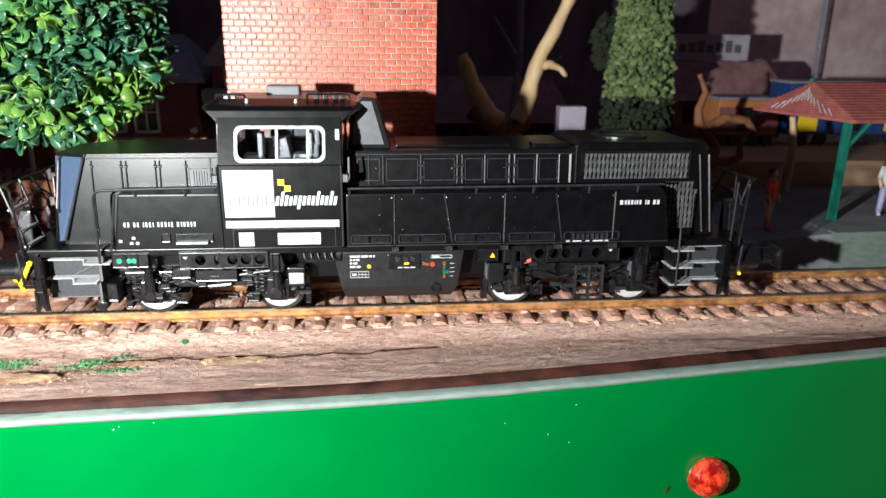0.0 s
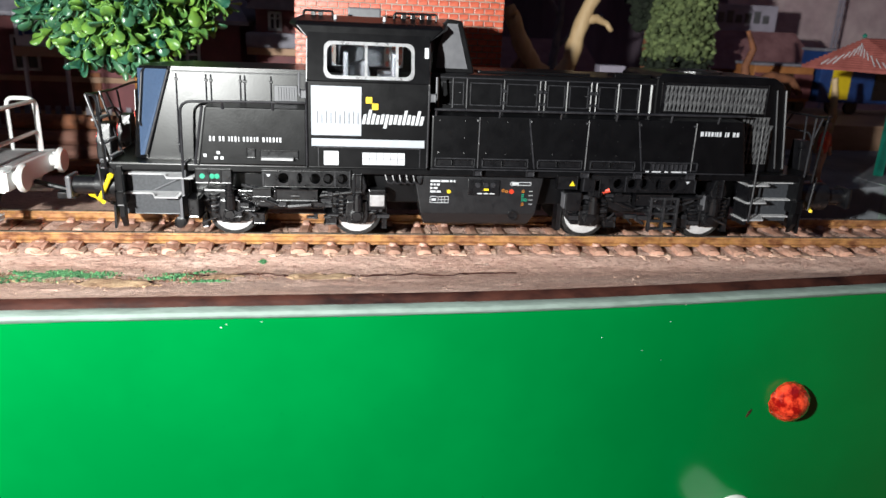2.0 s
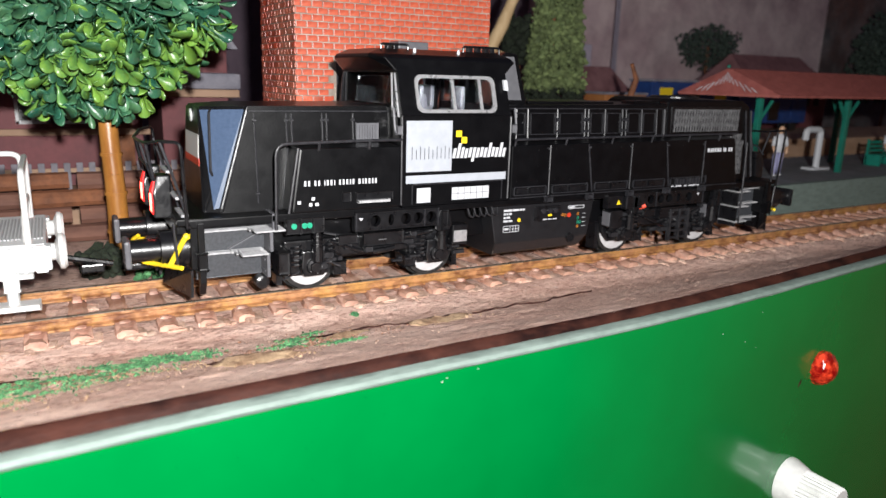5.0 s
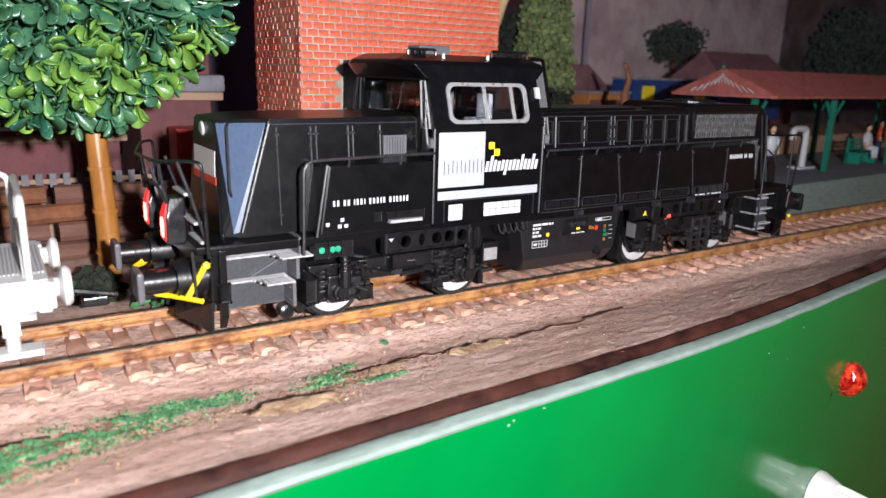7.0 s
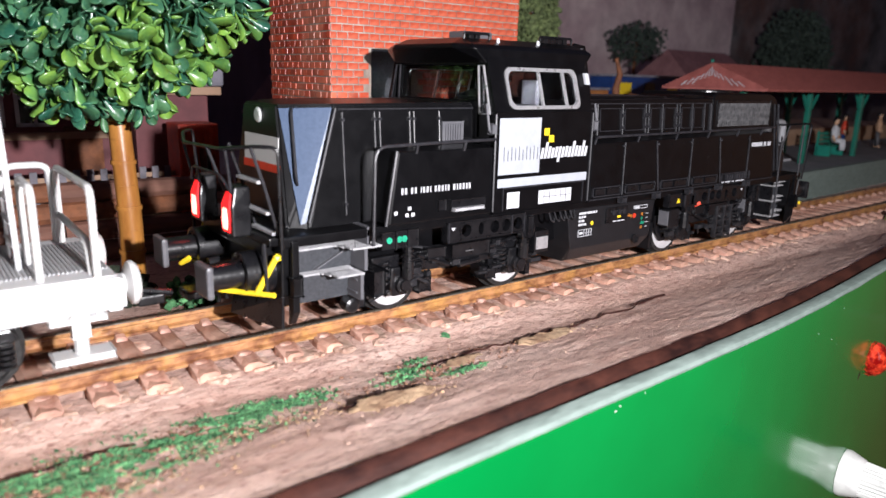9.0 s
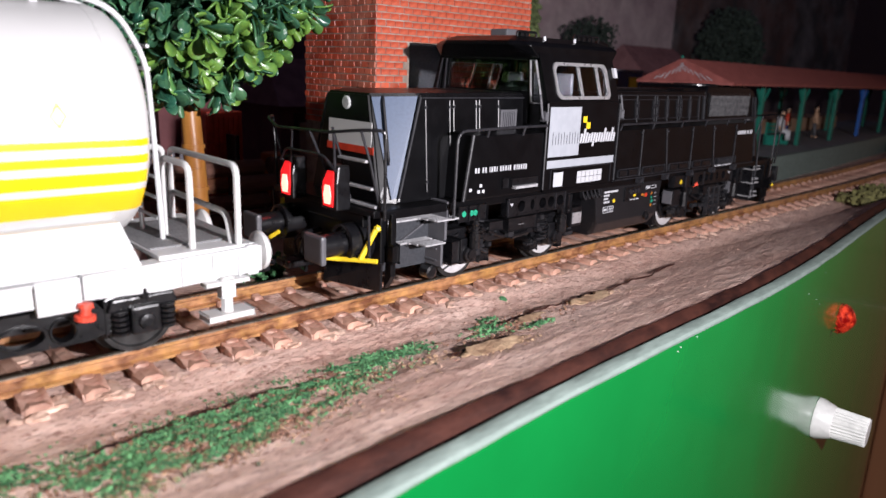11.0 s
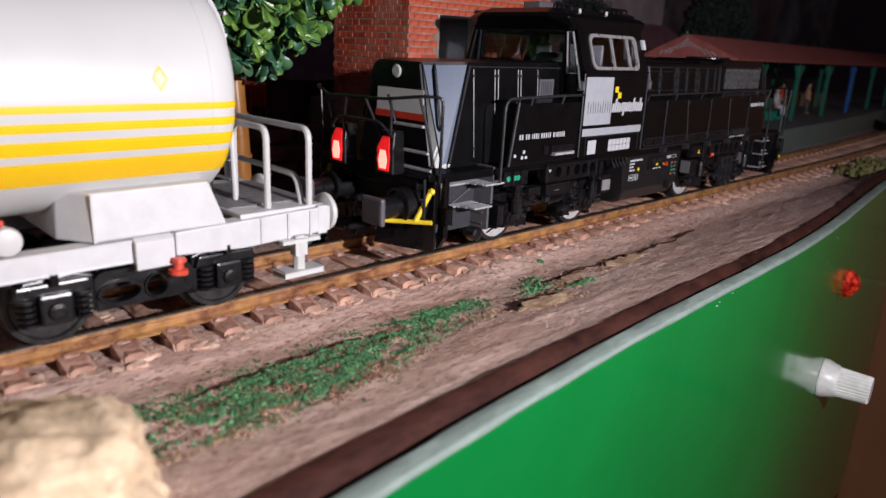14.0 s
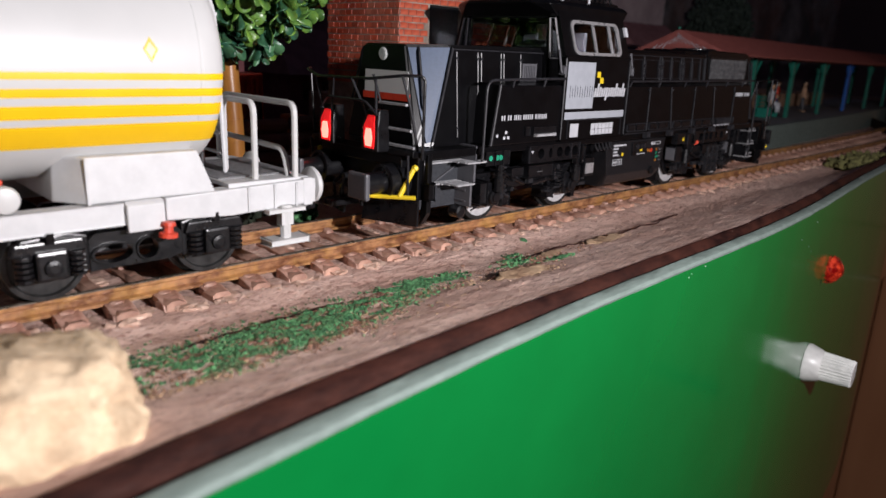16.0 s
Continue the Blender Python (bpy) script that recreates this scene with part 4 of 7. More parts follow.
        for x0, x1 in ((-10.6, -5.6), (-4.2, 2.8), (4.0, 10.9), (13.2, 17.2), (18.2, 22.6), (25.0, 29.0), (30.0, 34.2)):
            bm = nb()
            for xa, xb, za, zb in ((x0, x1, 34.6, 34.78), (x0, x1, 29.9, 30.08), (x0, x0 + 0.18, 30, 34.7), (x1 - 0.18, x1, 30, 34.7)):
                solid(bm, [(x, s * (11.2 + (35.6 - z) * 0.06 + o), z) for x in (xa, xb) for z in (za, zb) for o in (-0.1, 0.16)])
            part("door_outline", bm, M_BAR, lb)
        for x0 in (-6.4, 10.3, 22.0):
            bm = nb()
            ball(bm, (x0, s * 11.45, 32.6), 0.2, 1)
            part("door_knob", bm, M_BAR, lb)
        bm = nb()
        box(bm, 39.6, 65.2, s * 11.1, s * 11.5, 29.4, 36.3, 0.15)
        part("radiator_back", bm, M_DARK, lb)
        bm = nb()
        for i in range(25):
            x = 40.4 + i * 0.98
            for k in range(3):
                z = 30.0 + k * 1.9
                solid(bm, [(x + a, s * y, z + b) for a, b in ((0, 0), (0.3, 0), (0.75, 1.9), (0.45, 1.9)) for y in (11.5, 11.85)])
                solid(bm, [(x + a, s * y, z + b) for a, b in ((0.45, 0), (0.75, 0), (0.3, 1.9), (0, 1.9)) for y in (11.45, 11.7)])
        part("radiator_grille", bm, M_GRILLE, lb, "zigzag metal radiator grille")
        bm = nb()
        for i in range(9):
            for k in range(6):
                z = 18.4 + k * 1.8
                x = 59.8 + i * 0.98
                if 60.6 - (z - 17) * 0.2 < x and x + 0.8 < 68.3 - (z - 18) * 0.11:
                    yb = 12.2 - (z - 16.5) * 0.05
                    solid(bm, [(x + a + (z - 18) * -0.0, s * (yb + y), z + b) for a, b in ((0, 0), (0.3, 0), (0.75, 1.8), (0.45, 1.8)) for y in (0.0, 0.4)])
                    solid(bm, [(x + a, s * (yb + y), z + b) for a, b in ((0.45, 0), (0.75, 0), (0.3, 1.8), (0, 1.8)) for y in (0.0, 0.28)])
        part("lower_grille", bm, M_GRILLE, lb)
        bm = nb()
        rod(bm, (69.6, s * 11.3, 35.4), (71.4, s * 12.5, 17.4), 0.3, 6)
        rod(bm, (67.3, s * 11.5, 35.4), (69.3, s * 12.6, 17.4), 0.25, 6)
        part("edge_bar", bm, M_BAR, lb)
        # long side locker
        bm = nb()
        solid(bm, [(-13, s * 17.5, 16.7), (59.3, s * 17.5, 16.7), (-13, s * 17.4, 28.2), (57.2, s * 17.4, 28.6), (-13, s * 11, 28.8), (56.6, s * 11, 29.2), (-13, s * 11, 16.7), (62, s * 11, 16.7)], 0.35)
        lk = part("side_locker", bm, M_BLACK, lo)
        bm = nb()
        for x, sl in ((-2.7, 0), (9.0, 0.9), (21.4, 0), (33.6, 0.9), (46.1, 0)):
            rod(bm, (x - sl, s * 17.45, 28.1), (x + sl, s * 17.55, 17.2), 0.2, 6)
            ball(bm, (x - 0.5, s * 17.6, 27.4), 0.35, 1)
            ball(bm, (x, s * 17.6, 22.5), 0.25, 1)
            box(bm, x - 0.8, x + 0.8, s * 17.4, s * 18.3, 15.6, 16.6, 0.2)
            part("locker_seam", bm, M_BAR, lk)
            bm = nb()
        def outline(x0, x1, z0, z1, w=0.22, y0=17.3, y1=17.75):
            b2 = nb()
            for xa, xb, za, zb in ((x0, x1, z1 - w, z1), (x0, x1, z0, z0 + w), (x0, x0 + w, z0, z1), (x1 - w, x1, z0, z1)):
                box(b2, xa, xb, s * y0, s * y1, za, zb, 0.06)
            return b2
        for x0, x1 in ((-12.2, -3.4), (-1.9, 8.4), (10.4, 20.6), (22.4, 32.8)):
            xm = x0 + (x1 - x0) * 0.45
            part("locker_vent", outline(x0, x1, 17.3, 19.3), M_BAR, lk)
            for xa, xb in ((x0 + 0.5, xm - 0.2), (xm + 0.3, x1 - 0.5)):
                b2 = nb()
                box(b2, xa, xb, s * 17.3, s * 17.85, 17.7, 18.9, 0.12)
                part("vent_cover", b2, M_DARK, lk)
        part("locker_vent", outline(34.8, 47.5, 17.3, 19.3), M_BAR, lk)
        for i in range(8):
            b2 = nb()
            box(b2, 36.6 + i * 1.1, 37.2 + i * 1.1, s * 17.3, s * 17.95, 17.6, 18.9, 0.08)
            part("vent_cover", b2, M_BAR, lk)
        b2 = nb()
        for x in [-11 + 4.9 * i for i in range(14)]:
            for z in (20.4, 27.2) if int(x) % 2 else (20.4, 23.6, 27.2):
                ball(b2, (x + 0.4 * math.sin(x * 3), s * 17.45, z), 0.16, 1)
        tagged(part("bolt_head", b2, M_BLACK, lk), kind="stuff")
        b2 = nb()
        box(b2, -13, 59, s * 17.2, s * 17.7, 16.7, 16.95, 0.08)
        part("locker_lip", b2, M_BAR, lk)
        bm.free()
        bm = nb()
        tube(bm, [(-12.6, s * 17.8, 29.5), (57, s * 17.8, 29.9)], 0.27)
        for x in (-12.2, 1.5, 15, 27.5, 40, 51):
            rod(bm, (x, s * 17.8, 29.6), (x, s * 17.3, 28.1), 0.25, 6)
        part("handrail", bm, M_BAR, lo)
        if s < 0:
            bm = nb()
            x = 47.2
            for w in (0.9, 0.5, 0.6, 0.6, 0.25, 0.5, 0.6, 0.0, 0.3, 0.6, 0.0, 0.7, 0.7):
                if w:
                    box(bm, x, x + w * 0.75, -17.6, -17.48, 25.3, 26.3)
                x += (w or 0.4) + 0.18
            part("name_bar", bm, M_WHITEPRINT, lk, "small white name bars")
            bm = nb()
            for x, w in ((35.5, 0.8), (37.0, 2.0), (40.0, 0.8), (41.6, 2.4), (44.4, 0.8)):
                box(bm, x, x + w, -17.62, -17.48, 16.9, 17.3)
            part("data_bar", bm, M_WHITEPRINT, lk)
    # number bars on the short side locker
    def number_bar(x0, x1, z0, z1):
        b2 = nb()
        box(b2, x0, x1, -17.56, -17.45, z0, z1)
        part("number_bar", b2, M_WHITEPRINT, lo)
    x = -59.0
    for w in (0.6, 0.6, 0, 0.6, 0.6, 0, 0.35, 0.6, 0.6, 0.35, 0, 0.6, 0.6, 0.6, 0.4, 0.6, 0, 0.7, 0.4, 0.6, 0.6, 0.5, 0.6):
        if w:
            number_bar(x + 0.06, x + w * 0.7, 21.7, 22.7)
        x += (w or 0.35) + 0.13
    for x, z in ((-60.3, 18.4), (-57.6, 19.0), (-58.1, 17.9), (-56.9, 17.9)):
        number_bar(x, x + 0.65, z, z + 0.6)
    # fuel tank
    bm = nb()
    solid(bm, [(x, s2 * y, z) for s2 in (-1, 1) for x, y, z in ((-16.2, 14.9, 14.6), (13.0, 14.9, 14.6), (-14.6, 14.9, 6.2), (11.6, 14.9, 6.2), (-13.6, 11.6, 2.8), (10.2, 11.6, 2.8), (-13.6, 13.4, 3.6), (10.4, 13.4, 3.6))], 0.25)
    tk = part("fuel_tank", bm, M_TANKBLACK, lo)
    def mark(x0, x1, z0, z1, material, nm="data_bar", y=-15.02):
        b2 = nb()
        box(b2, x0, x1, y, -14.86, z0, z1)
        part(nm, b2, material, tk)
    for z, ws in ((13.35, (2.2, 1.6, 0.6, 0.4)), (12.55, (0.5, 0.4, 0.7)), (11.75, (0.5, 0.9)), (10.95, (1.2, 0.9))):
        x = -12.6
        for w in ws:
            mark(x, x + w, z, z + 0.45, M_WHITEPRINT)
            x += w + 0.25
    for x0, x1, z0, z1 in ((-12.6, -8.4, 10.0, 10.1), (-12.6, -8.4, 8.6, 8.7), (-12.6, -12.5, 8.6, 10.1), (-8.5, -8.4, 8.6, 10.1), (-10.8, -10.7, 8.6, 10.1), (-10.0, -9.9, 8.6, 10.1), (-9.3, -9.2, 8.6, 10.1), (-10.8, -8.4, 9.3, 9.38), (-12.2, -11.2, 9.1, 9.6)):
        mark(x0, x1, z0, z1, M_WHITEPRINT, "table_line")
    for x0, x1, z0, z1 in ((5.4, 10.2, 13.5, 13.62), (5.4, 10.2, 12.85, 12.97), (5.4, 5.52, 12.85, 13.6), (10.08, 10.2, 12.85, 13.6), (5.8, 7.4, 13.05, 13.4)):
        mark(x0, x1, z0, z1, M_WHITEPRINT, "plate_line")
    for x, z, mt in ((3.6, 11.3, M_ORANGEMARK), (4.4, 11.1, M_ORANGEMARK), (8.2, 11.2, M_ORANGEMARK), (8.2, 10.2, M_GREENMARK), (8.2, 9.2, M_GREENMARK), (8.9, 9.2, M_GREENMARK), (8.2, 8.2, M_ORANGEMARK)):
        for a0, a1, b0, b1 in ((0, 0.55, 0, 0.12), (0, 0.55, 0.55, 0.67), (0, 0.1, 0, 0.67), (0.45, 0.55, 0, 0.67)):
            mark(x + a0, x + a1, z + b0, z + b1, mt, "symbol_line")
    for z in (11.5, 10.5, 9.5, 8.5):
        mark(9.8, 10.8, z, z + 0.1, M_WHITEPRINT)
    bm = nb()
    lathe(bm, [(0, 0.55), (0.1, 0.55), (0.1, 0.4)], (5.8, -14.9, 11.4), (0, -1, 0), 14)
    part("red_symbol", bm, M_RED, tk)
    bm = nb()
    lathe(bm, [(0, 0.45), (0.1, 0.45), (0.1, 0.25)], (-8.4, -14.9, 11.2), (0, -1, 0), 12)
    part("yellow_mark", bm, M_YELLOW, tk)
    mark(-0.6, 0.5, 11.6, 12.1, M_YELLOW, "yellow_mark", -15.34)
    for x in (-1.4, 0.0, 1.4):
        mark(x - 0.6, x + 0.5, 10.8, 11.05, M_WHITEPRINT, "data_bar", -15.34)
    bm = nb()
    lathe(bm, [(0, 1.1), (0.6, 1.1), (0.6, 0.7), (0.3, 0.6)], (6.4, -14.9, 6.0), (0, -1, 0), 16)
    
    part("filler_cap", bm, M_DARK, tk)
    bm = nb()
    box(bm, -4.2, 3.0, -15.3, -14.8, 10.5, 14.0, 0.15)
    pn = part("filler_panel", bm, M_DARK, tk)
    for x in (-2.0, -0.2, 1.4):
        bm = nb()
        lathe(bm, [(0, 0.62), (0.3, 0.6), (0.3, 0.3)], (x, -15.3, 12.9), (0, -1, 0), 12)
        part("valve_knob", bm, M_BAR, pn)
    # bogies
    for cx, wx in ((-41.7, (-56.0, -28.7)), (39.5, (24.8, 54.1))):
        bg = nb()
        for s in (-1, 1):
            prism(bg, [(cx - 20, 8.2), (cx - 12, 8.6), (cx - 8, 6.6), (cx + 8, 6.6), (cx + 12, 8.6), (cx + 20, 8.2), (cx + 20, 10.4), (cx - 20, 10.4)], s * 11.4, s * 13.0, 0.3)
            box(bg, cx - 4.5, cx + 4.5, s * 12.6, s * 15, 8.5, 11.2, 0.3)
            box(bg, cx - 9.5, cx - 5.5, s * 12.8, s * 14.5, 9.2, 11, 0.2)
            rod(bg, (cx + 4, s * 13.8, 9.4), (cx + 12, s * 13.8, 10.4), 0.45, 8)
            rod(bg, (cx - 4, s * 13.6, 7.2), (cx - 11, s * 13.6, 10), 0.4, 8)
            rod(bg, (cx - 2, s * 13.9, 7.0), (cx + 3, s * 13.9, 7.4), 0.6, 8)
        box(bg, cx - 19, cx + 19, -6.5, 6.5, 4.5, 9.5, 0.3)
        bo = part("bogie", bg, M_DARK, lo)
        rg = random.Random(int(cx * 10))
        for s in (-1, 1):
            bm = nb()
            for _ in range(48):
                px, pz = cx + rg.uniform(-19, 19), rg.uniform(4.5, 10.8)
                py = rg.uniform(12.8, 15.0)
                if rg.random() < 0.55:
                    w, h = rg.uniform(0.4, 1.6), rg.uniform(0.3, 1.2)
                    box(bm, px - w, px + w, s * (py - 0.8), s * py, pz - h / 2, pz + h / 2, 0.12)
                else:
                    rod(bm, (px, s * py, pz), (px + rg.uniform(-4, 4), s * (py - rg.uniform(0, 0.8)), pz + rg.uniform(-1.6, 1.6)), rg.uniform(0.18, 0.4), 6)
            tagged(part("pipework", bm, M_PIPE, bo), kind="stuff")
            bm = nb()
            box(bm, cx - 1.2, cx + 0.6, s * 15.0, s * 15.1, 9.6, 9.8)
            part("label_bar", bm, M_GRILLE, bo)
        for x in wx:
            bm = nb()
            for s in (-1, 1):
                lathe(bm, [(0, 6.1), (0.6, 6.2), (0.9, 5.75), (2.7, 5.6), (2.75, 4.9)], (x, s * 7.3, 5.15), (0, s, 0), 40)
            rod(bm, (x, -9, 5.15), (x, 9, 5.15), 1.2, 12)
            part("wheelset", bm, M_TYRE, bo, smooth=35)
            for s in (-1, 1):
                bm = nb()
                lathe(bm, [(0, 4.75), (0.1, 4.7), (0.12, 2.0), (0.3, 1.6), (0.3, 0.5)], (x, s * 10.05, 5.15), (0, s, 0), 40)
                part("wheel_disc", bm, M_WHEEL, bo, "pale grey wheel disc", smooth=35)
                bm = nb()
                # axle box, coil springs and guides
                solid(bm, [(x + a, s * y, z) for a, z in ((-2.6, 5.0), (2.6, 5.0), (-2.0, 3.2), (2.0, 3.2), (-2.3, 8.4), (2.3, 8.4)) for y in (11.2, 13.9)], 0.35)
                lathe(bm, [(0, 1.7), (0.9, 1.6), (1.0, 1.1), (1.4, 1.0)], (x, s * 13.7, 5.2), (0, s, 0), 14)
                for k in range(5):
                    a = k * math.tau / 5
                    ball(bm, (x + 1.3 * math.cos(a), s * 14.7, 5.2 + 1.3 * math.sin(a)), 0.22, 1)
                prism(bm, [(x - 6.2, 9.4), (x - 5.4, 5.2), (x - 3.4, 2.9), (x + 3.4, 2.9), (x + 5.4, 5.2), (x + 6.2, 9.4)], s * 10.75, s * 11.6, 0.2)
                part("axle_box", bm, M_DARK, bo)
                for dx in (-3.4, 3.4):
                    bm = nb()
                    tube(bm, [(x + dx + 1.1 * math.cos(k * 0.7), s * 12.6 + 1.1 * math.sin(k * 0.7), 5.0 + k * 0.1) for k in range(46)], 0.28, 6)
                    part("coil_spring", bm, M_DARK, bo)
                bm = nb()
                if x > -50:
                    solid(bm, [(x + 0.2 + a, s * y, z) for a, z in ((-1.1, 15.2), (1.1, 15.2), (-1.9, 12.2), (1.9, 12.2), (-1.3, 10.6), (1.3, 10.6)) for y in (14.9, 16.4)], 0.25)
                    box(bm, x - 0.5, x + 0.9, s * 16.3, s * 16.8, 11.0, 14.9, 0.25)
                rod(bm, (x + 0.2, s * 15.2, 6.8), (x + 0.2, s * 15.2, 14.6), 0.7, 10)
                rod(bm, (x + 0.2, s * 15.2, 6.6), (x + 0.2, s * 15.2, 9.6), 1.05, 10)
                for z in (9.8, 10.6, 11.4):
                    rod(bm, (x + 0.2, s * 15.2, z), (x + 0.2, s * 15.2, z + 0.3), 1.0, 10)
                part("damper", bm, M_DARK, bo)
                bm = nb()
                d = -1 if x < cx else 1
                box(bm, x + d * 6.2 - 0.6, x + d * 6.2 + 0.6, s * 7.6, s * 10.4, 1.2, 8.0, 0.2)
                box(bm, x - d * 5.8 - 1.3, x - d * 5.8 + 1.3, s * 8.4, s * 12.4, 2.6, 5.2, 0.3)
                part("brake_hanger", bm, M_DARK, bo)
    bm = nb()
    for x in (39.0, 42.2, 45.4):
        box(bm, x - 0.3, x + 0.3, -15.4, -14.2, 2.4, 10.6, 0.1)
    for z in (2.8, 4.6, 6.4, 8.2, 10.0):
        box(bm, 38.8, 45.6, -15.2, -14.4, z, z + 0.6, 0.1)
    part("sanding_frame", bm, M_PIPE, lo)
    # boxes under the frame
    for x, y in ((-24.3, -15.2), (20.2, -14.8), (54.0, -14.6)):
        bm = nb()
        solid(bm, [(x + a, y + b, z) for a in (-1.9, 1.9) for b in (-0.8, 2.5) for z in (7.2, 11.6)], 0.3)
        ub = part("apparatus_box", bm, M_DARK, lo)
        bm = nb()
        if x < 0:
            box(bm, x - 1.6, x + 1.6, y - 1.0, y - 0.75, 7.9, 10.4, 0.1)
        else:
            box(bm, x - 2.1, x - 1.85, y - 0.5, y + 2.2, 7.7, 11.1, 0.1)
        part("box_cover", bm, M_CHROME if x < 0 else M_GREY, ub, "pale metal cover" if x < 0 else "grey cover")
    # ends: steps, beams, buffers, railings
    for d, xe in ((-1, -79.5), (1, 76.0)):
        def X(v):
            return xe + d * v
        bm = nb()
        box(bm, min(X(-2), X(-0.3)), max(X(-2), X(-0.3)), -15.4, 15.4, 7.2, 15.6, 0.3)
        box(bm, min(X(-0.4), X(1.6)), max(X(-0.4), X(1.6)), -12.8, 12.8, 13.2, 15.6, 0.3)
        box(bm, min(X(-6), X(1.8)), max(X(-6), X(1.8)), -16.2, 16.2, 15.5, 16.7, 0.2)
        part("buffer_beam", bm, M_BLACK, lo)
        bm = nb()
        for s in (-1, 1):
            solid(bm, [(X(a), s * y, z) for a, y, z in ((0.2, 16, 2.4), (3.2, 3, 2.0), (0.0, 16, 7.4), (2.2, 3, 7.0), (-0.3, 16, 2.4), (2.7, 3, 2.0), (-0.4, 16, 7.4), (1.8, 3, 7.0))])
        part("rail_guard", bm, M_DARK, lo)
        for s in (-1, 1):
            bm = nb()
            ln = 0.0 if d < 0 else 4.0
            lathe(bm, [(0, 3.5), (4.6 + ln, 3.4), (4.7 + ln, 2.9), (4.3 + ln, 2.6), (4.5 + ln, 2.1), (9.6 + ln, 2.0)], (X(-0.3), s * 10.4, 10.5), (d, 0, 0), 24)
            bf = part("buffer_sleeve", bm, M_DARK, lo, smooth=35)
            bm = nb()
            box(bm, min(X(9.2 + ln), X(10.3 + ln)), max(X(9.2 + ln), X(10.3 + ln)), s * 10.6 - 2.8, s * 10.6 + 2.8, 7.9, 12.9, 0.5)
            part("buffer_head", bm, M_GREY if d < 0 else M_DARK, bf, "grey rectangular buffer head" if d < 0 else "black rectangular buffer head")
            bm = nb()
            if d < 0:
                tube(bm, [(X(0.4), s * 15.2, 13.5), (X(3.2), s * 14.4, 8.3)], 0.48)
                ball(bm, (X(0.3), s * 15.3, 13.5), 0.72, 1)
            tube(bm, ease([(X(1.6), s * 17.0, 8.3), (X(5.0), s * 11.2, 8.0), (X(7.2), s * 9.0, 8.1), (X(6.0), s * 7.4, 9.4)], 0.6), 0.42)
            part("coupling_bar", bm, M_YELLOW, lo, "bright yellow bent bar")
            # lamp housings
            bm = nb()
            solid(bm, [(X(a), s * (7 + y), z) for a, z, ys in ((4.6, 15.9, 2.4), (1.6, 15.9, 2.4), (4.6, 20.4, 2.4), (3.8, 23.6, 1.8), (1.4, 23.6, 1.8)) for y in (-ys, ys)], 0.3)
            lh = part("lamp_housing", bm, M_DARK, lo)
            if d < 0:
                bm = nb()
                solid(bm, [(X(a), s * 7 + y, z) for a, z, ys in ((4.8, 16.5, 1.35), (4.4, 16.5, 1.35), (4.82, 18.6, 1.6), (4.4, 18.6, 1.6), (4.8, 20.6, 1.5), (4.1, 20.6, 1.4), (4.2, 22.6, 0.9), (3.6, 22.6, 0.9)) for y in (-ys, ys)])
                tl = part("tail_light", bm, M_TAIL, lh, "red lit tail light")
                bm = nb()
                solid(bm, [(X(a), s * 7 + y, z) for a, z, ys in ((4.95, 16.9, 0.85), (4.6, 16.9, 0.85), (4.97, 18.4, 1.15), (4.6, 18.4, 1.15), (4.96, 20.2, 0.7), (4.6, 20.2, 0.7)) for y in (-ys, ys)], 0.08)
                part("lamp_core", bm, M_TAILHOT, tl, "bright glowing core")
                bm = nb()
                lathe(bm, [(0, 0.85), (0.25, 0.8), (0.3, 0.5)], (X(4.35), s * 7, 21.2), (d, 0, 0.25), 16)
                part("reflector_cup", bm, M_TAIL, tl)
            else:
                bm = nb()
                solid(bm, [(X(a), s * 7 + y, z) for a, z, ys in ((4.75, 16.4, 1.5), (4.4, 16.4, 1.5), (4.15, 21.6, 0.9), (3.6, 21.6, 0.9)) for y in (-ys, ys)])
                part("lamp_lens", bm, M_LENS, lh)
        # end railing
        bm = nb()
        tube(bm, ease([(X(0.3), -17.2, 15.2), (X(0.8), -17.8, 30.2), (X(3.4), -15.2, 30.2), (X(5.4), -8, 29.3), (X(5.6), 8, 28.9), (X(3.4), 15.2, 30.0), (X(0.8), 17.8, 30.2), (X(0.3), 17.2, 15.2)], 1.2), 0.28)
        er = part("end_railing", bm, M_DARK, lo)
        posts = [ease([(X(4.4), -9, 22.8), (X(5.0), -6.0, 25.2), (X(5.0), 6.0, 25.2), (X(4.4), 9, 22.8)], 1.2)]
        for s in (-1, 1):
            posts += [[(X(4.2), s * 5.6, 22.6), (X(5.6), s * 2.8, 29.1)], [(X(4.2), s * 8.4, 22.6), (X(5.3), s * 9.6, 29.2)],
                      [(X(2.4), s * 15.6, 16), (X(2.0), s * 15.4, 8)]]
            if d > 0:
                posts += [[(74.3, s * 17.0, 16.4), (74.5, s * 17.0, 30.0)], [(62.0, s * 17.7, 5.6), (62.0, s * 17.7, 14.6), (61.7, s * 17.6, 27.4)]]
        for pp in posts:
            bm = nb()
            tube(bm, pp, 0.25)
            part("railing_bar", bm, M_BAR, er)
        # corner steps
        for s in (-1, 1):
            bm = nb()
            a, b = (X(-1.5), X(-15.0) if d < 0 else X(-14.5))
            x0, x1 = min(a, b), max(a, b)
            box(bm, x0, x1, s * 11.5, s * 12.2, 4.6, 15.4, 0.15)
            sp = part("step_frame", bm, M_STEPFRAME, lo)
            bm = nb()
            solid(bm, [(X(o), s * y, z) for o in (-1.4, -2.5) for y, z in ((16.2, 16.0), (17.0, 16.0), (16.2, 5.0), (17.0, 5.0), (15.0, 2.6), (15.4, 2.6))], 0.12)
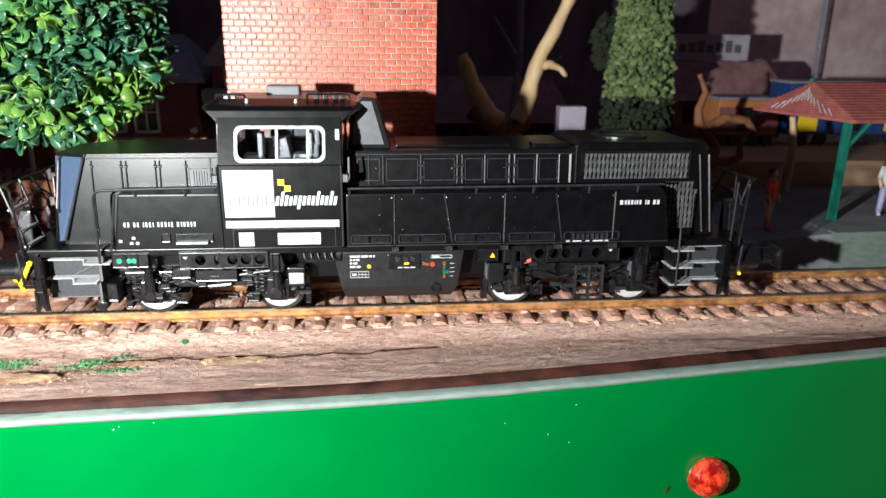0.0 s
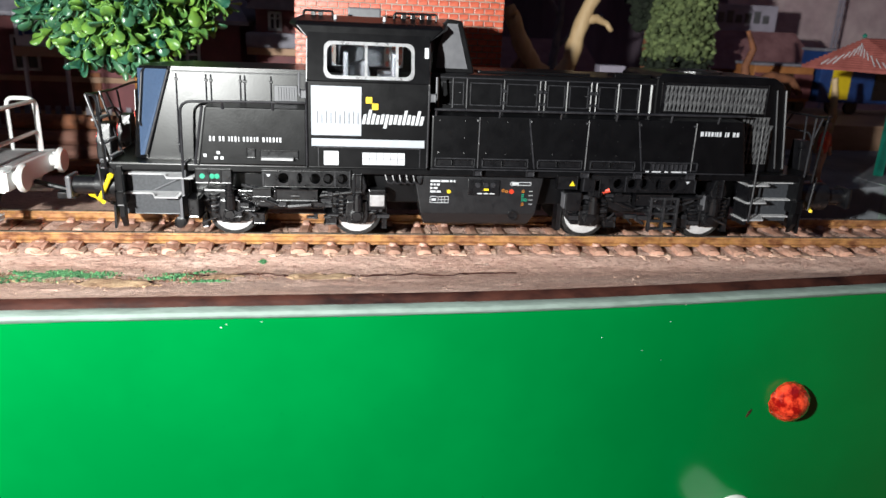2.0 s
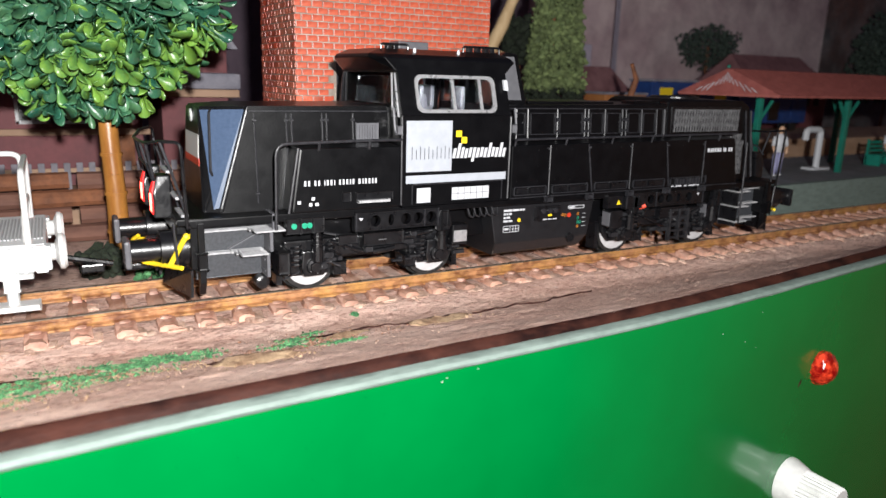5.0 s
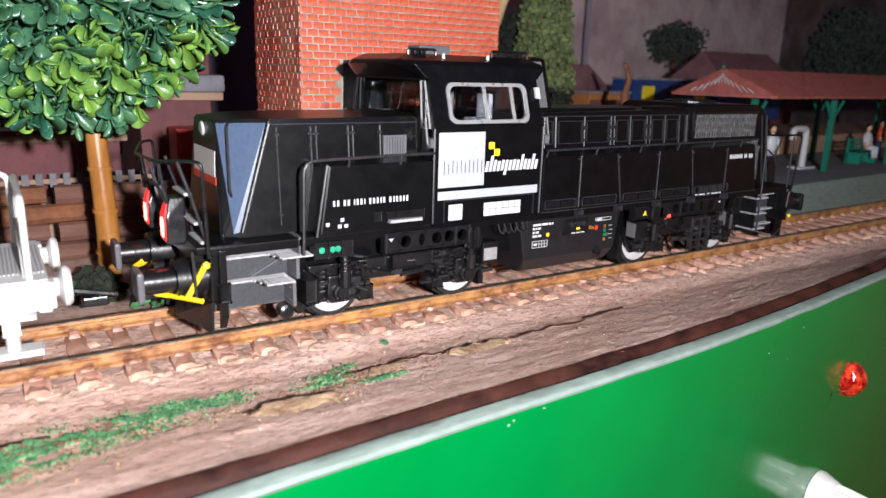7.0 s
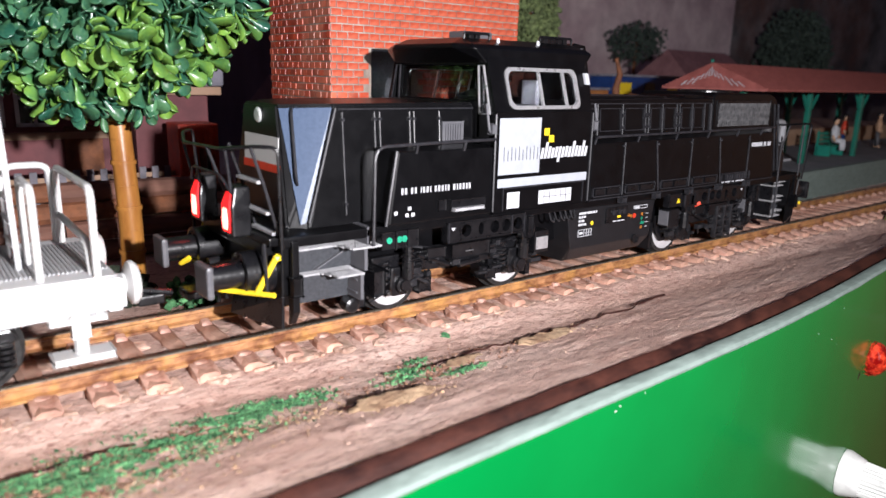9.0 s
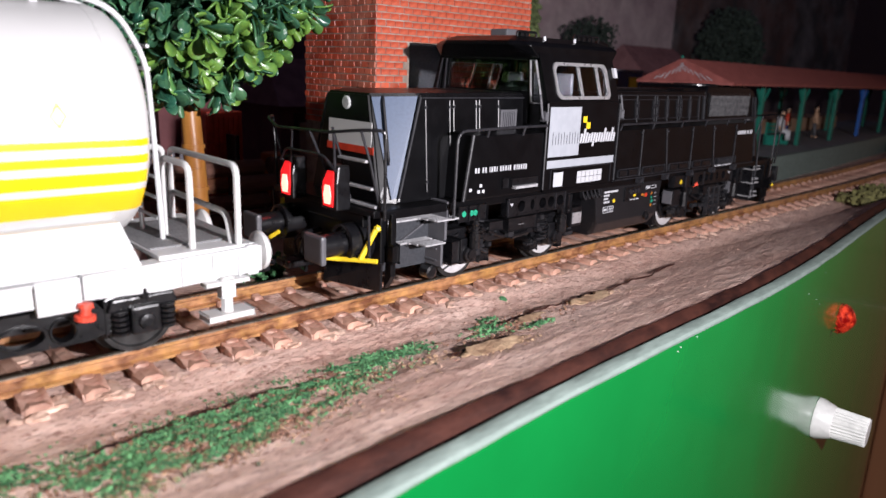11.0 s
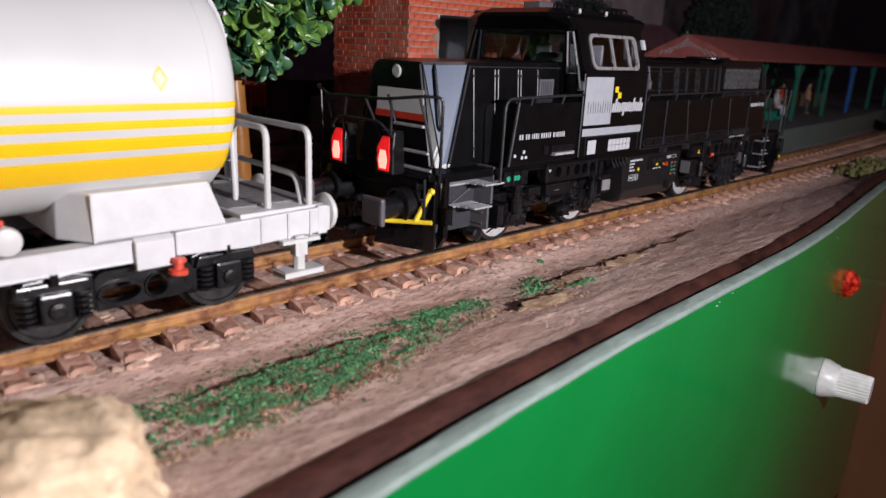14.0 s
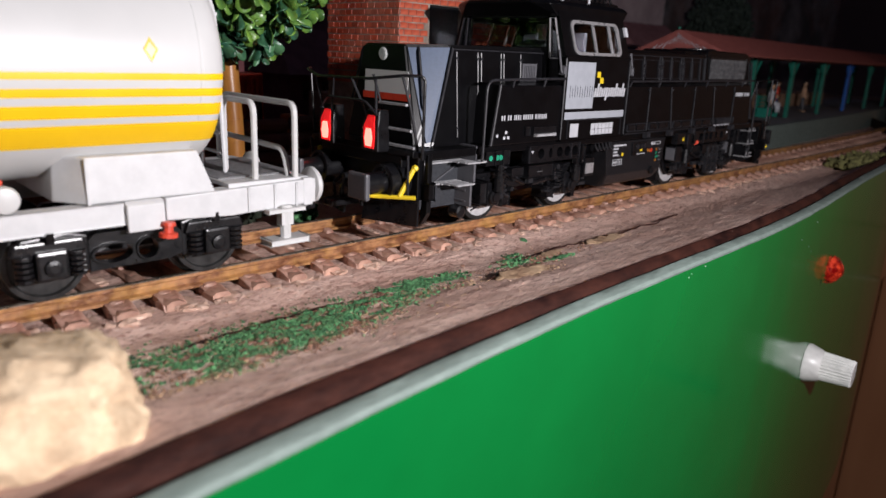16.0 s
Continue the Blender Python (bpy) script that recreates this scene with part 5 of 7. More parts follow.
            box(bm, X(-1.9) - 0.8, X(-1.9) + 0.8, s * 16.9, s * 17.5, 7.6, 10.6, 0.3)
            part("step_post", bm, M_BLACK, sp)
            zs = (13.9, 9.7) if d < 0 else (14.4, 10.3, 6.2)
            for i, z in enumerate(zs):
                # narrow at the outer end, wide beside the inner wall
                bm = nb()
                w0, w1 = (x1 - 3.6 - 2.6 * i, x1 + 1.8 - 3.2 * i) if d < 0 else (x0 - 1.0, x0 + 4.0)
                xa, xb = (x0 + 0.4, w1) if d < 0 else (w0, x1 - 0.3)
                def reach(v):
                    k2 = (v - w0 + 1.6) / 1.6 if d < 0 else (w1 + 1.6 - v) / 1.6
                    return 13.9 + 3.7 * min(1, max(0, k2))
                n = int((xb - xa) / 0.62)
                for k in range(n):
                    v = xa + 0.62 * k
                    box(bm, v, v + 0.36, s * 12.3, s * reach(v), z - 0.24, z)
                for o in (12.4, 13.1, 13.8):
                    box(bm, xa, xb, s * (o - 0.15), s * (o + 0.15), z - 0.3, z + 0.03)
                for o in (15.0, 15.9, 16.8, 17.5):
                    box(bm, max(xa, w0), min(xb, w1), s * (o - 0.15), s * (o + 0.15), z - 0.3, z + 0.03)
                part("step_tread", bm, M_STEP, sp, "pale grating step")
            bm = nb()
            if d < 0:
                box(bm, b - 0.3, b + 0.3, s * 11.2, s * 16.4, 13.9, 16.8, 0.1)
                box(bm, b - 0.9, b - 0.3, s * 10.6, s * 16.6, 9.7, 13.6, 0.1)
                box(bm, b - 1.5, b - 0.9, s * 9.6, s * 16.4, 4.8, 9.4, 0.1)
                for o, za in ((b - 1.58, 5.6),):
                    box(bm, o - 0.1, o + 0.1, s * 11.4, s * 15.4, za, za + 0.3)
                    box(bm, o - 0.1, o + 0.1, s * 11.4, s * 15.4, za + 2.2, za + 2.5)
                solid(bm, [(v + e, s * y, z) for v, z in ((x0 + 6.0, 10.0), (b - 0.6, 13.4)) for e in (-0.25, 0.25) for y in (12.2, 12.9)])
            else:
                box(bm, b - 0.3, b + 0.3, s * 12.0, s * 17.0, 4.8, 15.2, 0.1)
            part("step_end_wall", bm, M_GREY if d < 0 else M_DARK, sp)
            if d < 0:
                bm = nb()
                box(bm, x1 + 0.4, x1 + 2.6, s * 12.5, s * 17.2, 5.2, 9.4, 0.4)
                lathe(bm, [(0, 1.3), (2.2, 1.3), (2.4, 0.8)], (x1 - 2, s * 12.6, 3.4), (0, s, 0), 12)
                part("sand_box", bm, M_DARK, sp)
        bm = nb()
        rod(bm, (X(1.8), 0, 10.6), (X(5.4), 0, 10.2), 0.7, 10)
        tube(bm, ease([(X(4.6), 0, 10.4), (X(6.0), 0, 7.0), (X(4.8), 0, 5.2)], 0.8), 0.5)
        box(bm, min(X(3), X(9.8)), max(X(3), X(9.8)), -2.2, 2.2, 4.8, 6.2, 0.4)
        for s in (-1, 1):
            tube(bm, ease([(X(2), s * 4.6, 9.4), (X(4.4), s * 4.6, 8.4), (X(4.2), s * 4.4, 5.0)], 0.8), 0.35)
        part("coupler", bm, M_DARK, lo)
    return lo


build_loco()


# ---- the tank wagon ----
def build_wagon():
    wg = thing("tank_wagon", -165, 0, -0.5, "white model tank wagon with yellow stripes, coupled behind the locomotive", "wagon")
    R, ZC, X0, X1 = 16.0, 31.0, -245.0, -120.4
    bm = nb()
    prof = [(0, R * 0.4), (0.5, R * 0.66), (1.2, R * 0.82), (2.0, R * 0.91), (3.0, R * 0.965), (4.2, R * 0.993), (5.4, R)]
    L = X1 + 5.4 - (X0 - 5.4)
    full = prof + [(L - h, r) for h, r in prof[::-1]]
    lathe(bm, full, (X0 - 5.4, 0, ZC), (1, 0, 0), 96)
    tn = part("tank", bm, M_TANKWHITE, wg, "smooth white tank with domed end", smooth=40)
    # stripes follow the barrel and the start of its dome
    def band(z0, z1, nm="stripe", xa=X0, xb=X1 + 1.2):
        b2 = nb()
        for s in (-1,):
            n = 6
            cols = []
            for x, k in ((xa, 1.0), (X1 - 0.2, 1.0), (X1 + 1.2, 0.993), (X1 + 2.4, 0.965), (X1 + 3.4, 0.91)):
                r = R * k + 0.08
                col = []
                for i in range(n + 1):
                    z = z0 + (z1 - z0) * i / n
                    dz = z - ZC
                    col.append(b2.verts.new((x, s * math.sqrt(max(0.1, r * r - dz * dz)), z)))
                cols.append(col)
            for a, b in zip(cols, cols[1:]):
                for i in range(n):
                    b2.faces.new((a[i], b[i], b[i + 1], a[i + 1]))
        return part(nm, b2, M_STRIPE, tn, "yellow stripe", smooth=True)
    for z0, z1 in ((29.3, 30.2), (27.1, 28.2), (24.4, 26.1), (20.5, 23.5)):
        band(z0, z1)
    bm = nb()
    def on_tank(dx, dz, o):
        return (-127.7 + dx, -math.sqrt((R + o) ** 2 - (dz + 2.2) ** 2), ZC + 2.2 + dz)
    ring = ((-0.95, 0), (0, 1.5), (0.95, 0), (0, -1.5))
    solid(bm, [on_tank(dx, dz, o) for dx, dz in ring for o in (0.0, 0.06)])
    rim_bm = nb()
    for (ax, az), (bx, bz) in zip(ring, ring[1:] + ring[:1]):
        solid(rim_bm, [on_tank(px * f2, pz * f2, o) for px, pz in ((ax, az), (bx, bz)) for f2 in (0.72, 1.04) for o in (0.02, 0.1)])
    part("placard_rim", rim_bm, M_STRIPE, tn, "orange-yellow diamond outline")
    part("placard", bm, M_PLACARD, tn, "small yellow diamond placard")
    bm = nb()
    for x in (X1 - 0.6,):
        t = nb()
        lathe(t, [(0, R - 0.05), (0.1, R + 0.05), (0.4, R + 0.05), (0.5, R - 0.05)], (x, 0, ZC), (1, 0, 0), 72)
        join(bm, t)
    part("weld_seam", bm, M_TANKWHITE, tn)
    # top rail and ladder at the end
    ld = None
    for ya, yb, yc in ((-3.0, -3.4, -4.0), (5.0, 4.7, 4.0)):
        bm = nb()
        tube(bm, ease([(-160, ya, 48.2), (-122, ya, 48.2), (-116.0, ya * 0.95, 46.6), (-112.4, yb, 40), (-112.0, yb, 30), (-111.8, yc, 13.6)], 3), 0.4)
        ld = part("ladder_rail", bm, M_WAGONGREY, wg)
    for i in range(9):
        z = 17 + 3.1 * i
        bm = nb()
        rod(bm, (-112.1, -3.5, z), (-112.1, 4.4, z), 0.28, 6)
        part("ladder_rung", bm, M_WAGONGREY, ld)
    for x in (-126, -140):
        bm = nb()
        box(bm, x - 0.5, x + 0.5, -3.4, -2.6, 46.4, 48.2, 0.1)
        part("rail_bracket", bm, M_WAGONGREY, ld)
    # a raised rib round the tank and the lip of the domed end
    for x in (X1 - 30.0,):
        bm = nb()
        lathe(bm, [(0, R - 0.1), (0.05, R + 0.07), (0.35, R + 0.07), (0.4, R - 0.1)], (x, 0, ZC), (1, 0, 0), 96)
        part("weld_rib", bm, M_TANKWHITE, tn)
    # saddle, frame and platform
    bm = nb()
    solid(bm, [(x, s2 * y, z) for s2 in (-1, 1) for x, y, z in ((-136.6, 13.5, 12.9), (-118.4, 13.5, 12.9), (-136.4, 13.3, 19.2), (-120.8, 13.3, 19.2), (-139.6, 9.0, 12.9), (-139.2, 9.0, 19.2))], 0.3)
    for x in (-136.3,):
        box(bm, x - 0.25, x + 0.25, -13.75, -13.3, 12.9, 19.0, 0.08)
    part("saddle", bm, M_WAGONGREY, wg)
    bm = nb()
    for s in (-1, 1):
        box(bm, -250, -126.4, s * 11.5, s * 13.6, 9.6, 12.7, 0.25)
        solid(bm, [(-126.2, s * y, z) for y in (11.0, 13.9) for z in (9.5, 12.8)] + [(-116.0, s * y, z) for y in (11.0, 13.9) for z in (8.9, 12.9)] + [(-100.8, s * y, z) for y in (11.0, 13.9) for z in (9.4, 13.4)], 0.25)
        for x in (-113.2, -108.6, -104.6):
            box(bm, x - 0.15, x + 0.15, s * 13.8, s * 14.1, 9.2, 13.0, 0.06)
    box(bm, -103.2, -101.4, -14, 14, 9.0, 13.6, 0.25)
    part("side_frame", bm, M_WAGONGREY, wg)
    for s in (-1, 1):
        bm = nb()
        solid(bm, [(x, s * y, z) for x in (-131.8, -126.6) for y, z in ((13.4, 12.9), (14.5, 12.3), (13.4, 8.4), (14.5, 8.6))], 0.15)
        part("lever_bracket", bm, M_WAGONGREY, wg)
    bm = nb()
    box(bm, -116, -101.6, -13.0, 13.0, 13.0, 13.7, 0.1)
    dk = part("platform_deck", bm, M_WAGONGREY, wg)
    bm = nb()
    for i in range(26):
        box(bm, -115.6 + i * 0.54, -115.35 + i * 0.54, -9, 9, 13.7, 13.95)
    part("deck_grating", bm, M_STEP, dk)
    for pp in ([(-103.9, -12.6, 13.5), (-103.9, -12.6, 25.5), (-103.9, 11.4, 25.5), (-103.9, 11.4, 13.5)],
               [(-104.2, -11.0, 13.5), (-104.2, -9.6, 18.0), (-104.2, 11.0, 18.3), (-104.2, 11.0, 13.5)],
               [(-110.4, -11.2, 13.5), (-110.4, -11.2, 25.8), (-110.4, -1.4, 25.8), (-110.4, -1.4, 13.5)],
               [(-110.8, 12.2, 13.5), (-110.8, 12.2, 25.8), (-104.6, 12.2, 25.8), (-104.6, 12.2, 13.5)]):
        bm = nb()
        tube(bm, ease(pp, 1.8), 0.5)
        part("railing_hoop", bm, M_TANKWHITE, wg, "white bent tube railing")
    for s in (-1, 1):
        bm = nb()
        lathe(bm, [(0, 2.2), (2.0, 2.0), (2.2, 1.5), (4.6, 1.4)], (-103.6, s * 10.2, 11.6), (1, 0, 0), 16)
        bf = part("buffer", bm, M_TANKWHITE, wg, smooth=35)
        bm = nb()
        lathe(bm, [(0, 1.6), (0.6, 3.0), (1.2, 3.1), (1.7, 2.6)], (-100.2, s * 10.2, 11.6), (1, 0, 0), 24)
        part("buffer_head", bm, M_TANKWHITE, bf, smooth=35)
        bm = nb()
        rod(bm, (-106.8, s * 14, 9.6), (-106.8, s * 14, 4.2), 0.9, 8)
        box(bm, -107.9, -105.7, s * 13.4, s * 14.7, 6.4, 9.4, 0.15)
        box(bm, -110.3, -103.2, s * 12.4, s * 15.4, 3.3, 4.2, 0.25)
        box(bm, -110.4, -103.7, s * 13.4, s * 15.2, 8.6, 9.2, 0.15)
        part("foot_step", bm, M_TANKWHITE, wg)
    # brake lever and valves
    bm = nb()
    lathe(bm, [(0, 1.3), (0.6, 1.3), (0.7, 0.7), (1.6, 0.6), (1.7, 1.0), (2.2, 0.9)], (-126.6, -15.0, 7.4), (0.1, 0, 1), 12)
    part("brake_lever", bm, M_REDLEVER, wg, "small red brake lever")
    bm = nb()
    rod(bm, (-146, -13, 14.6), (-146, 2, 14.6), 1.4, 14)
    lathe(bm, [(0, 1.75), (0.5, 1.8), (1.0, 1.6), (1.2, 0.9)], (-146, -13.0, 14.6), (0, -1, 0), 18)
    part("outlet_pipe", bm, M_TANKWHITE, wg, smooth=35)
    bm = nb()
    tube(bm, ease([(-149.5, -13.2, 16.6), (-147.5, -13.8, 17.4), (-146.2, -13.6, 16.8)], 0.5), 0.4)
    part("valve_handle", bm, M_REDLEVER, wg, "small red valve handle")
    # bogies
    for cx in (-130.0, -234):
        bm = nb()
        for s in (-1, 1):
            for xa, xb, hx, rx, rz in ((cx - 6.5, cx - 0.4, cx - 3.4, 2.6, 1.35), (cx - 0.4, cx + 6.5, cx + 1.4, 1.45, 1.5)):
                n, hz, z0, z1 = 20, 5.6, 3.4, 8.6
                lp = []
                for k in range(n):
                    c, d = math.cos(k * math.tau / n), math.sin(k * math.tau / n)
                    f2 = 1 / max(abs(c) / ((xb - hx) if c > 0 else (hx - xa)), abs(d) / ((z1 - hz) if d > 0 else (hz - z0)))
                    lp.append([bm.verts.new(p) for p in ((hx + c * f2, s * 12.3, hz + d * f2), (hx + c * rx * 1.18, s * 12.3, hz + d * rz * 1.18), (hx + c * rx * 1.15, s * 12.75, hz + d * rz * 1.15), (hx + c * rx, s * 12.75, hz + d * rz), (hx + c * rx, s * 10.8, hz + d * rz), (hx + c * f2, s * 10.8, hz + d * f2))])
                for p, q in zip(lp, lp[1:] + lp[:1]):
                    for k in range(6):
                        bm.faces.new((p[k], q[k], q[(k + 1) % 6], p[(k + 1) % 6]))
            for e in (-1, 1):
                solid(bm, [(cx + e * a, s * y, z) for a, z in ((6.5, 3.4), (6.5, 8.6), (9, 5.8), (9, 9.3), (14.8, 6.6), (14.8, 8.8)) for y in (10.6, 12.3)], 0.25)
                solid(bm, [(cx + e * (11.5 + a), s * y, z) for a, z in ((-4.8, 6.9), (4.8, 6.9), (-4.2, 8.6), (4.2, 8.6)) for y in (11.8, 13.2)], 0.3)
                lathe(bm, [(0, 1.2), (0.4, 1.1), (0.5, 0.6)], (cx + e * 11.5, s * 14.0, 5.2), (0, s, 0), 12)
                rod(bm, (cx + e * 11.5, s * 13.4, 8.4), (cx + e * 11.5, s * 13.4, 9.8), 0.6, 8)
            for x in (cx - 11.5, cx + 11.5):
                solid(bm, [(x + a, s * y, z) for a in (-2.0, 2.0) for y in (11.5, 14) for z in (3.4, 7.4)], 0.4)
                for dx in (-3.2, 3.2):
                    for k in range(5):
                        lathe(bm, [(0, 1.15), (0.4, 1.15)], (x + dx, s * 12.9, 3.6 + k * 0.75), (0, 0, 1), 10)
        box(bm, cx - 13, cx + 13, -8, 8, 4.5, 8.5, 0.3)
        bo = part("bogie", bm, M_DARK, wg)
        for x in (cx - 11.5, cx + 11.5):
            bm = nb()
            for s in (-1, 1):
                lathe(bm, [(0, 5.9), (0.6, 6.0), (0.9, 5.4), (2.7, 5.25), (2.75, 4.6), (2.3, 4.4), (2.4, 1.2)], (x, s * 7.3, 4.8), (0, s, 0), 36)
            rod(bm, (x, -9, 4.8), (x, 9, 4.8), 1.0, 10)
            part("wheelset", bm, M_TYRE, bo, smooth=35)
    bm = nb()
    tube(bm, ease([(-101.5, 0, 8.6), (-97, 0, 7.4), (-91, 0, 6.0)], 1), 0.6)
    box(bm, -96.5, -92.5, -1.6, 1.6, 4.9, 6.5, 0.3)
    part("coupler", bm, M_DARK, wg)
    return wg


build_wagon()


# ---- brick house ----
def build_house():
    hs = thing("brick_house", -18, 46, -5, "tall red brick model building with pale mortar joints", "house")
    x0, x1, y0, y1, zt = -44.9, 10.5, 31.0, 62.0, 96.0
    bm = nb()
    wx0, wx1, wz0, wz1 = -34.5, -21.5, 33.0, 46.2
    box(bm, x0, wx0, y0, y1, -5.2, zt)
    wl = part("wall", bm, M_MORTAR, hs)
    for ex in ((wx1, x1, y0, y1, -5.2, zt), (wx0, wx1, y0, y1, wz1, zt), (wx0, wx1, y0, y1, -5.2, wz0), (wx0, wx1, y0 + 3, y1, wz0, wz1)):
        bm = nb()
        box(bm, *ex)
        part("wall", bm, M_MORTAR, hs)
    bm = nb()
    # board colour is darkened to pass for the cab's shadow on the wall
    box(bm, wx0 + 0.05, wx1 - 0.05, y0 + 2.4, y0 + 2.95, wz0, wz1 - 0.05)
    part("window_board", bm, M_STEPFRAME, hs, "grey boarded window, darkened to read as shade behind the cab")
    bw, bh, px, pz = 2.55, 1.36, 2.78, 1.62
    bm = nb()
    box(bm, -bw / 2, bw / 2, -0.16, 0.2, -bh / 2, bh / 2, 0.14)
    me = finish(bm, "brick", M_BRICK)
    near, rest = 0, nb()
    rows = int((zt - 26) / pz)
    for j in range(rows):
        z = 26 + pz * j
        for face in ("front", "side"):
            a0, a1 = (x0, x1) if face == "front" else (y0, y1)
            n = int((a1 - a0) / px) + 1
            for i in range(n + 2):
                a = a0 + px * i - (px / 2 if j % 2 else 0)
                lo_, hi_ = max(a0 - 0.2, a - bw / 2), min(a1, a + bw / 2)
                w = hi_ - lo_
                if w < 0.4:
                    continue
                a = (lo_ + hi_) / 2
                if face == "front":
                    if wx0 - 0.9 < a < wx1 + 0.9 and wz0 - 0.4 < z < wz1 + 0.5:
                        continue
                    m = Matrix.Translation((a * MM, (y0 - 0.12) * MM, z * MM)) @ Matrix.Diagonal((w / bw, 1, 1, 1))
                else:
                    m = Matrix.Translation(((x0 - 0.12) * MM, a * MM, z * MM)) @ Matrix.Rotation(radians(-90), 4, "Z") @ Matrix.Diagonal((w / bw, 1, 1, 1))
                m = m @ Matrix.Translation((0, random.uniform(-0.06, 0.06) * MM, random.uniform(-0.05, 0.05) * MM))
                if 36 < z < 62 and face == "front" and near < 300:
                    ob = new("brick", me)
                    ob.parent = wl
                    ob.matrix_basis = Matrix.Translation((0.018, -0.046, 0.005)) @ m
                    near += 1
                else:
                    t = nb()
                    t.from_mesh(me)
                    join(rest, t, Matrix.Scale(1000, 4) @ m)
    ob = part("bricks", rest, M_BRICK, wl)
    tagged(ob, "red bricks of the upper and side walls", kind="stuff")
    return hs


# ---- leafy tree ----
def leaf_mesh(name, material, w, l):
    bm = nb()
    rows = [(0, 0.16), (0.28, 0.26), (0.48, 0.62), (0.68, 1.0), (0.86, 0.94), (0.97, 0.55), (1.0, 0.2)]
    vs = []
    for h, k in rows:
        zc = 0.7 * math.sin(h * 2.4)
        vs.append([bm.verts.new((-w / 2 * k, h * l, zc + 0.4 * k)), bm.verts.new((0, h * l, zc)), bm.verts.new((w / 2 * k, h * l, zc + 0.4 * k))])
    for a, b in zip(vs, vs[1:]):
        for i in range(2):
            bm.faces.new((a[i], a[i + 1], b[i + 1], b[i]))
    r = bmesh.ops.extrude_face_region(bm, geom=bm.faces[:])
    for v in r["geom"]:
        if isinstance(v, bmesh.types.BMVert):
            v.co.z -= 0.35
    return finish(bm, name, material, True)


def build_tree():
    tr = thing("broadleaf_tree", -87, 40, -5, "model tree with glossy green plastic leaves and orange trunk", "tree")
    bm = nb()
    pts = [(-87 + 0.3 * math.sin(i * 0.6), 40 + 0.2 * math.cos(i * 0.7), -5.4 + i * 4.6) for i in range(12)]
    for i, (a, b) in enumerate(zip(pts, pts[1:])):
        rod(bm, a, b, 2.5 - 0.05 * i, 12, 2.42 - 0.05 * i)
        if i % 2:
            rod(bm, (b[0], b[1], b[2] - 0.4), (b[0], b[1], b[2] + 0.4), 2.75 - 0.05 * i, 12)
    for k in range(9):
        a = k * 2.4
        d = Vector((math.cos(a), math.sin(a), 0.5 + 0.4 * (k % 3)))
        p = Vector((-87, 40, 36 + 2.0 * k))
        tube(bm, [p, p + d * 9, p + d * 18 + Vector((0, 0, 2))], 0.8, 6)
    part("trunk", bm, M_WOOD, tr, "orange-brown knobbly trunk", smooth=40)
    C, RAD = Vector((-90, 38, 57)), Vector((28.5, 25, 27))
    kinds = [leaf_mesh("leaf", M_LEAF, 3.3, 6.6), leaf_mesh("leaf", M_LEAF, 2.3, 7.4), leaf_mesh("leaf_lime", M_LEAF2, 3.6, 6.4), leaf_mesh("leaf_lime", M_LEAF2, 2.8, 6.8)]
    bulk = {0: nb(), 1: nb()}
    rnd = random.Random(7)
    # sprigs stand out from the crown's body, each with whorls of spoon-shaped leaves
    singles = []
    crown_bm = nb()
    ns = 330
    for i in range(ns):
        z = 1 - 2 * (i + 0.5) / ns
        a = i * 2.39996 + rnd.uniform(-0.1, 0.1)
        r = math.sqrt(1 - z * z)
        d = Vector((r * math.cos(a), r * math.sin(a), z))
        if d.y > 0.55:
            continue
        k = 0.80 + 0.20 * noise.noise(d * 2.3) + rnd.uniform(-0.12, 0.12)
        tip = C + Vector((d.x * RAD.x, d.y * RAD.y, d.z * RAD.z)) * k
        e = (Vector((d.x / RAD.x, d.y / RAD.y, d.z / RAD.z)) * 27 + Vector((rnd.gauss(0, 0.3), rnd.gauss(0, 0.3), rnd.gauss(-0.12, 0.3)))).normalized()
        root = tip - e * 9
        tube(crown_bm, [C.lerp(tip, 0.35), root, tip], 0.38, 5)
        lime = noise.noise(d * 1.7 + Vector((5.3, 1.1, 0.4))) + (0.3 if d.z < -0.2 and d.x > -0.2 else 0.0) + rnd.uniform(-0.15, 0.15) > 0.12
        u = e.orthogonal().normalized()
        w = e.cross(u)
        for lev, cnt, ang in ((0.0, 3, 0.45), (1.8, 4, 0.85), (4.2, 4, 1.15), (6.8, 3, 1.35)):
            off = rnd.random() * math.tau
            for m_ in range(cnt):
                th = off + m_ * math.tau / cnt + rnd.gauss(0, 0.25)
                out = u * math.cos(th) + w * math.sin(th)
                al = ang + rnd.gauss(0, 0.22)
                ty = (e * math.cos(al) + out * math.sin(al)).normalized()
                tz = (e * math.sin(al) - out * math.cos(al)).normalized()
                q = Matrix((ty.cross(tz), ty, tz)).transposed().to_quaternion() @ Euler((0, rnd.gauss(0, 0.5), 0)).to_quaternion()
                s = rnd.uniform(0.6, 1.0) * (1.0 if lev else 0.85)
                kind = (2 if rnd.random() < 0.6 else 3) if lime and lev < 5 and rnd.random() < 0.85 else (0 if rnd.random() < 0.55 else 1)
                p = tip - e * lev + out * 0.4
                singles.append((p, q, s, kind, (p.y - 0.3 * p.x, p.z)))
    cr = part("crown", crown_bm, M_LEAF, tr, "dense leafy crown")
    order = sorted(range(len(singles)), key=lambda i: (singles[i][0].y + abs(singles[i][0].z - 44) * 0.8))
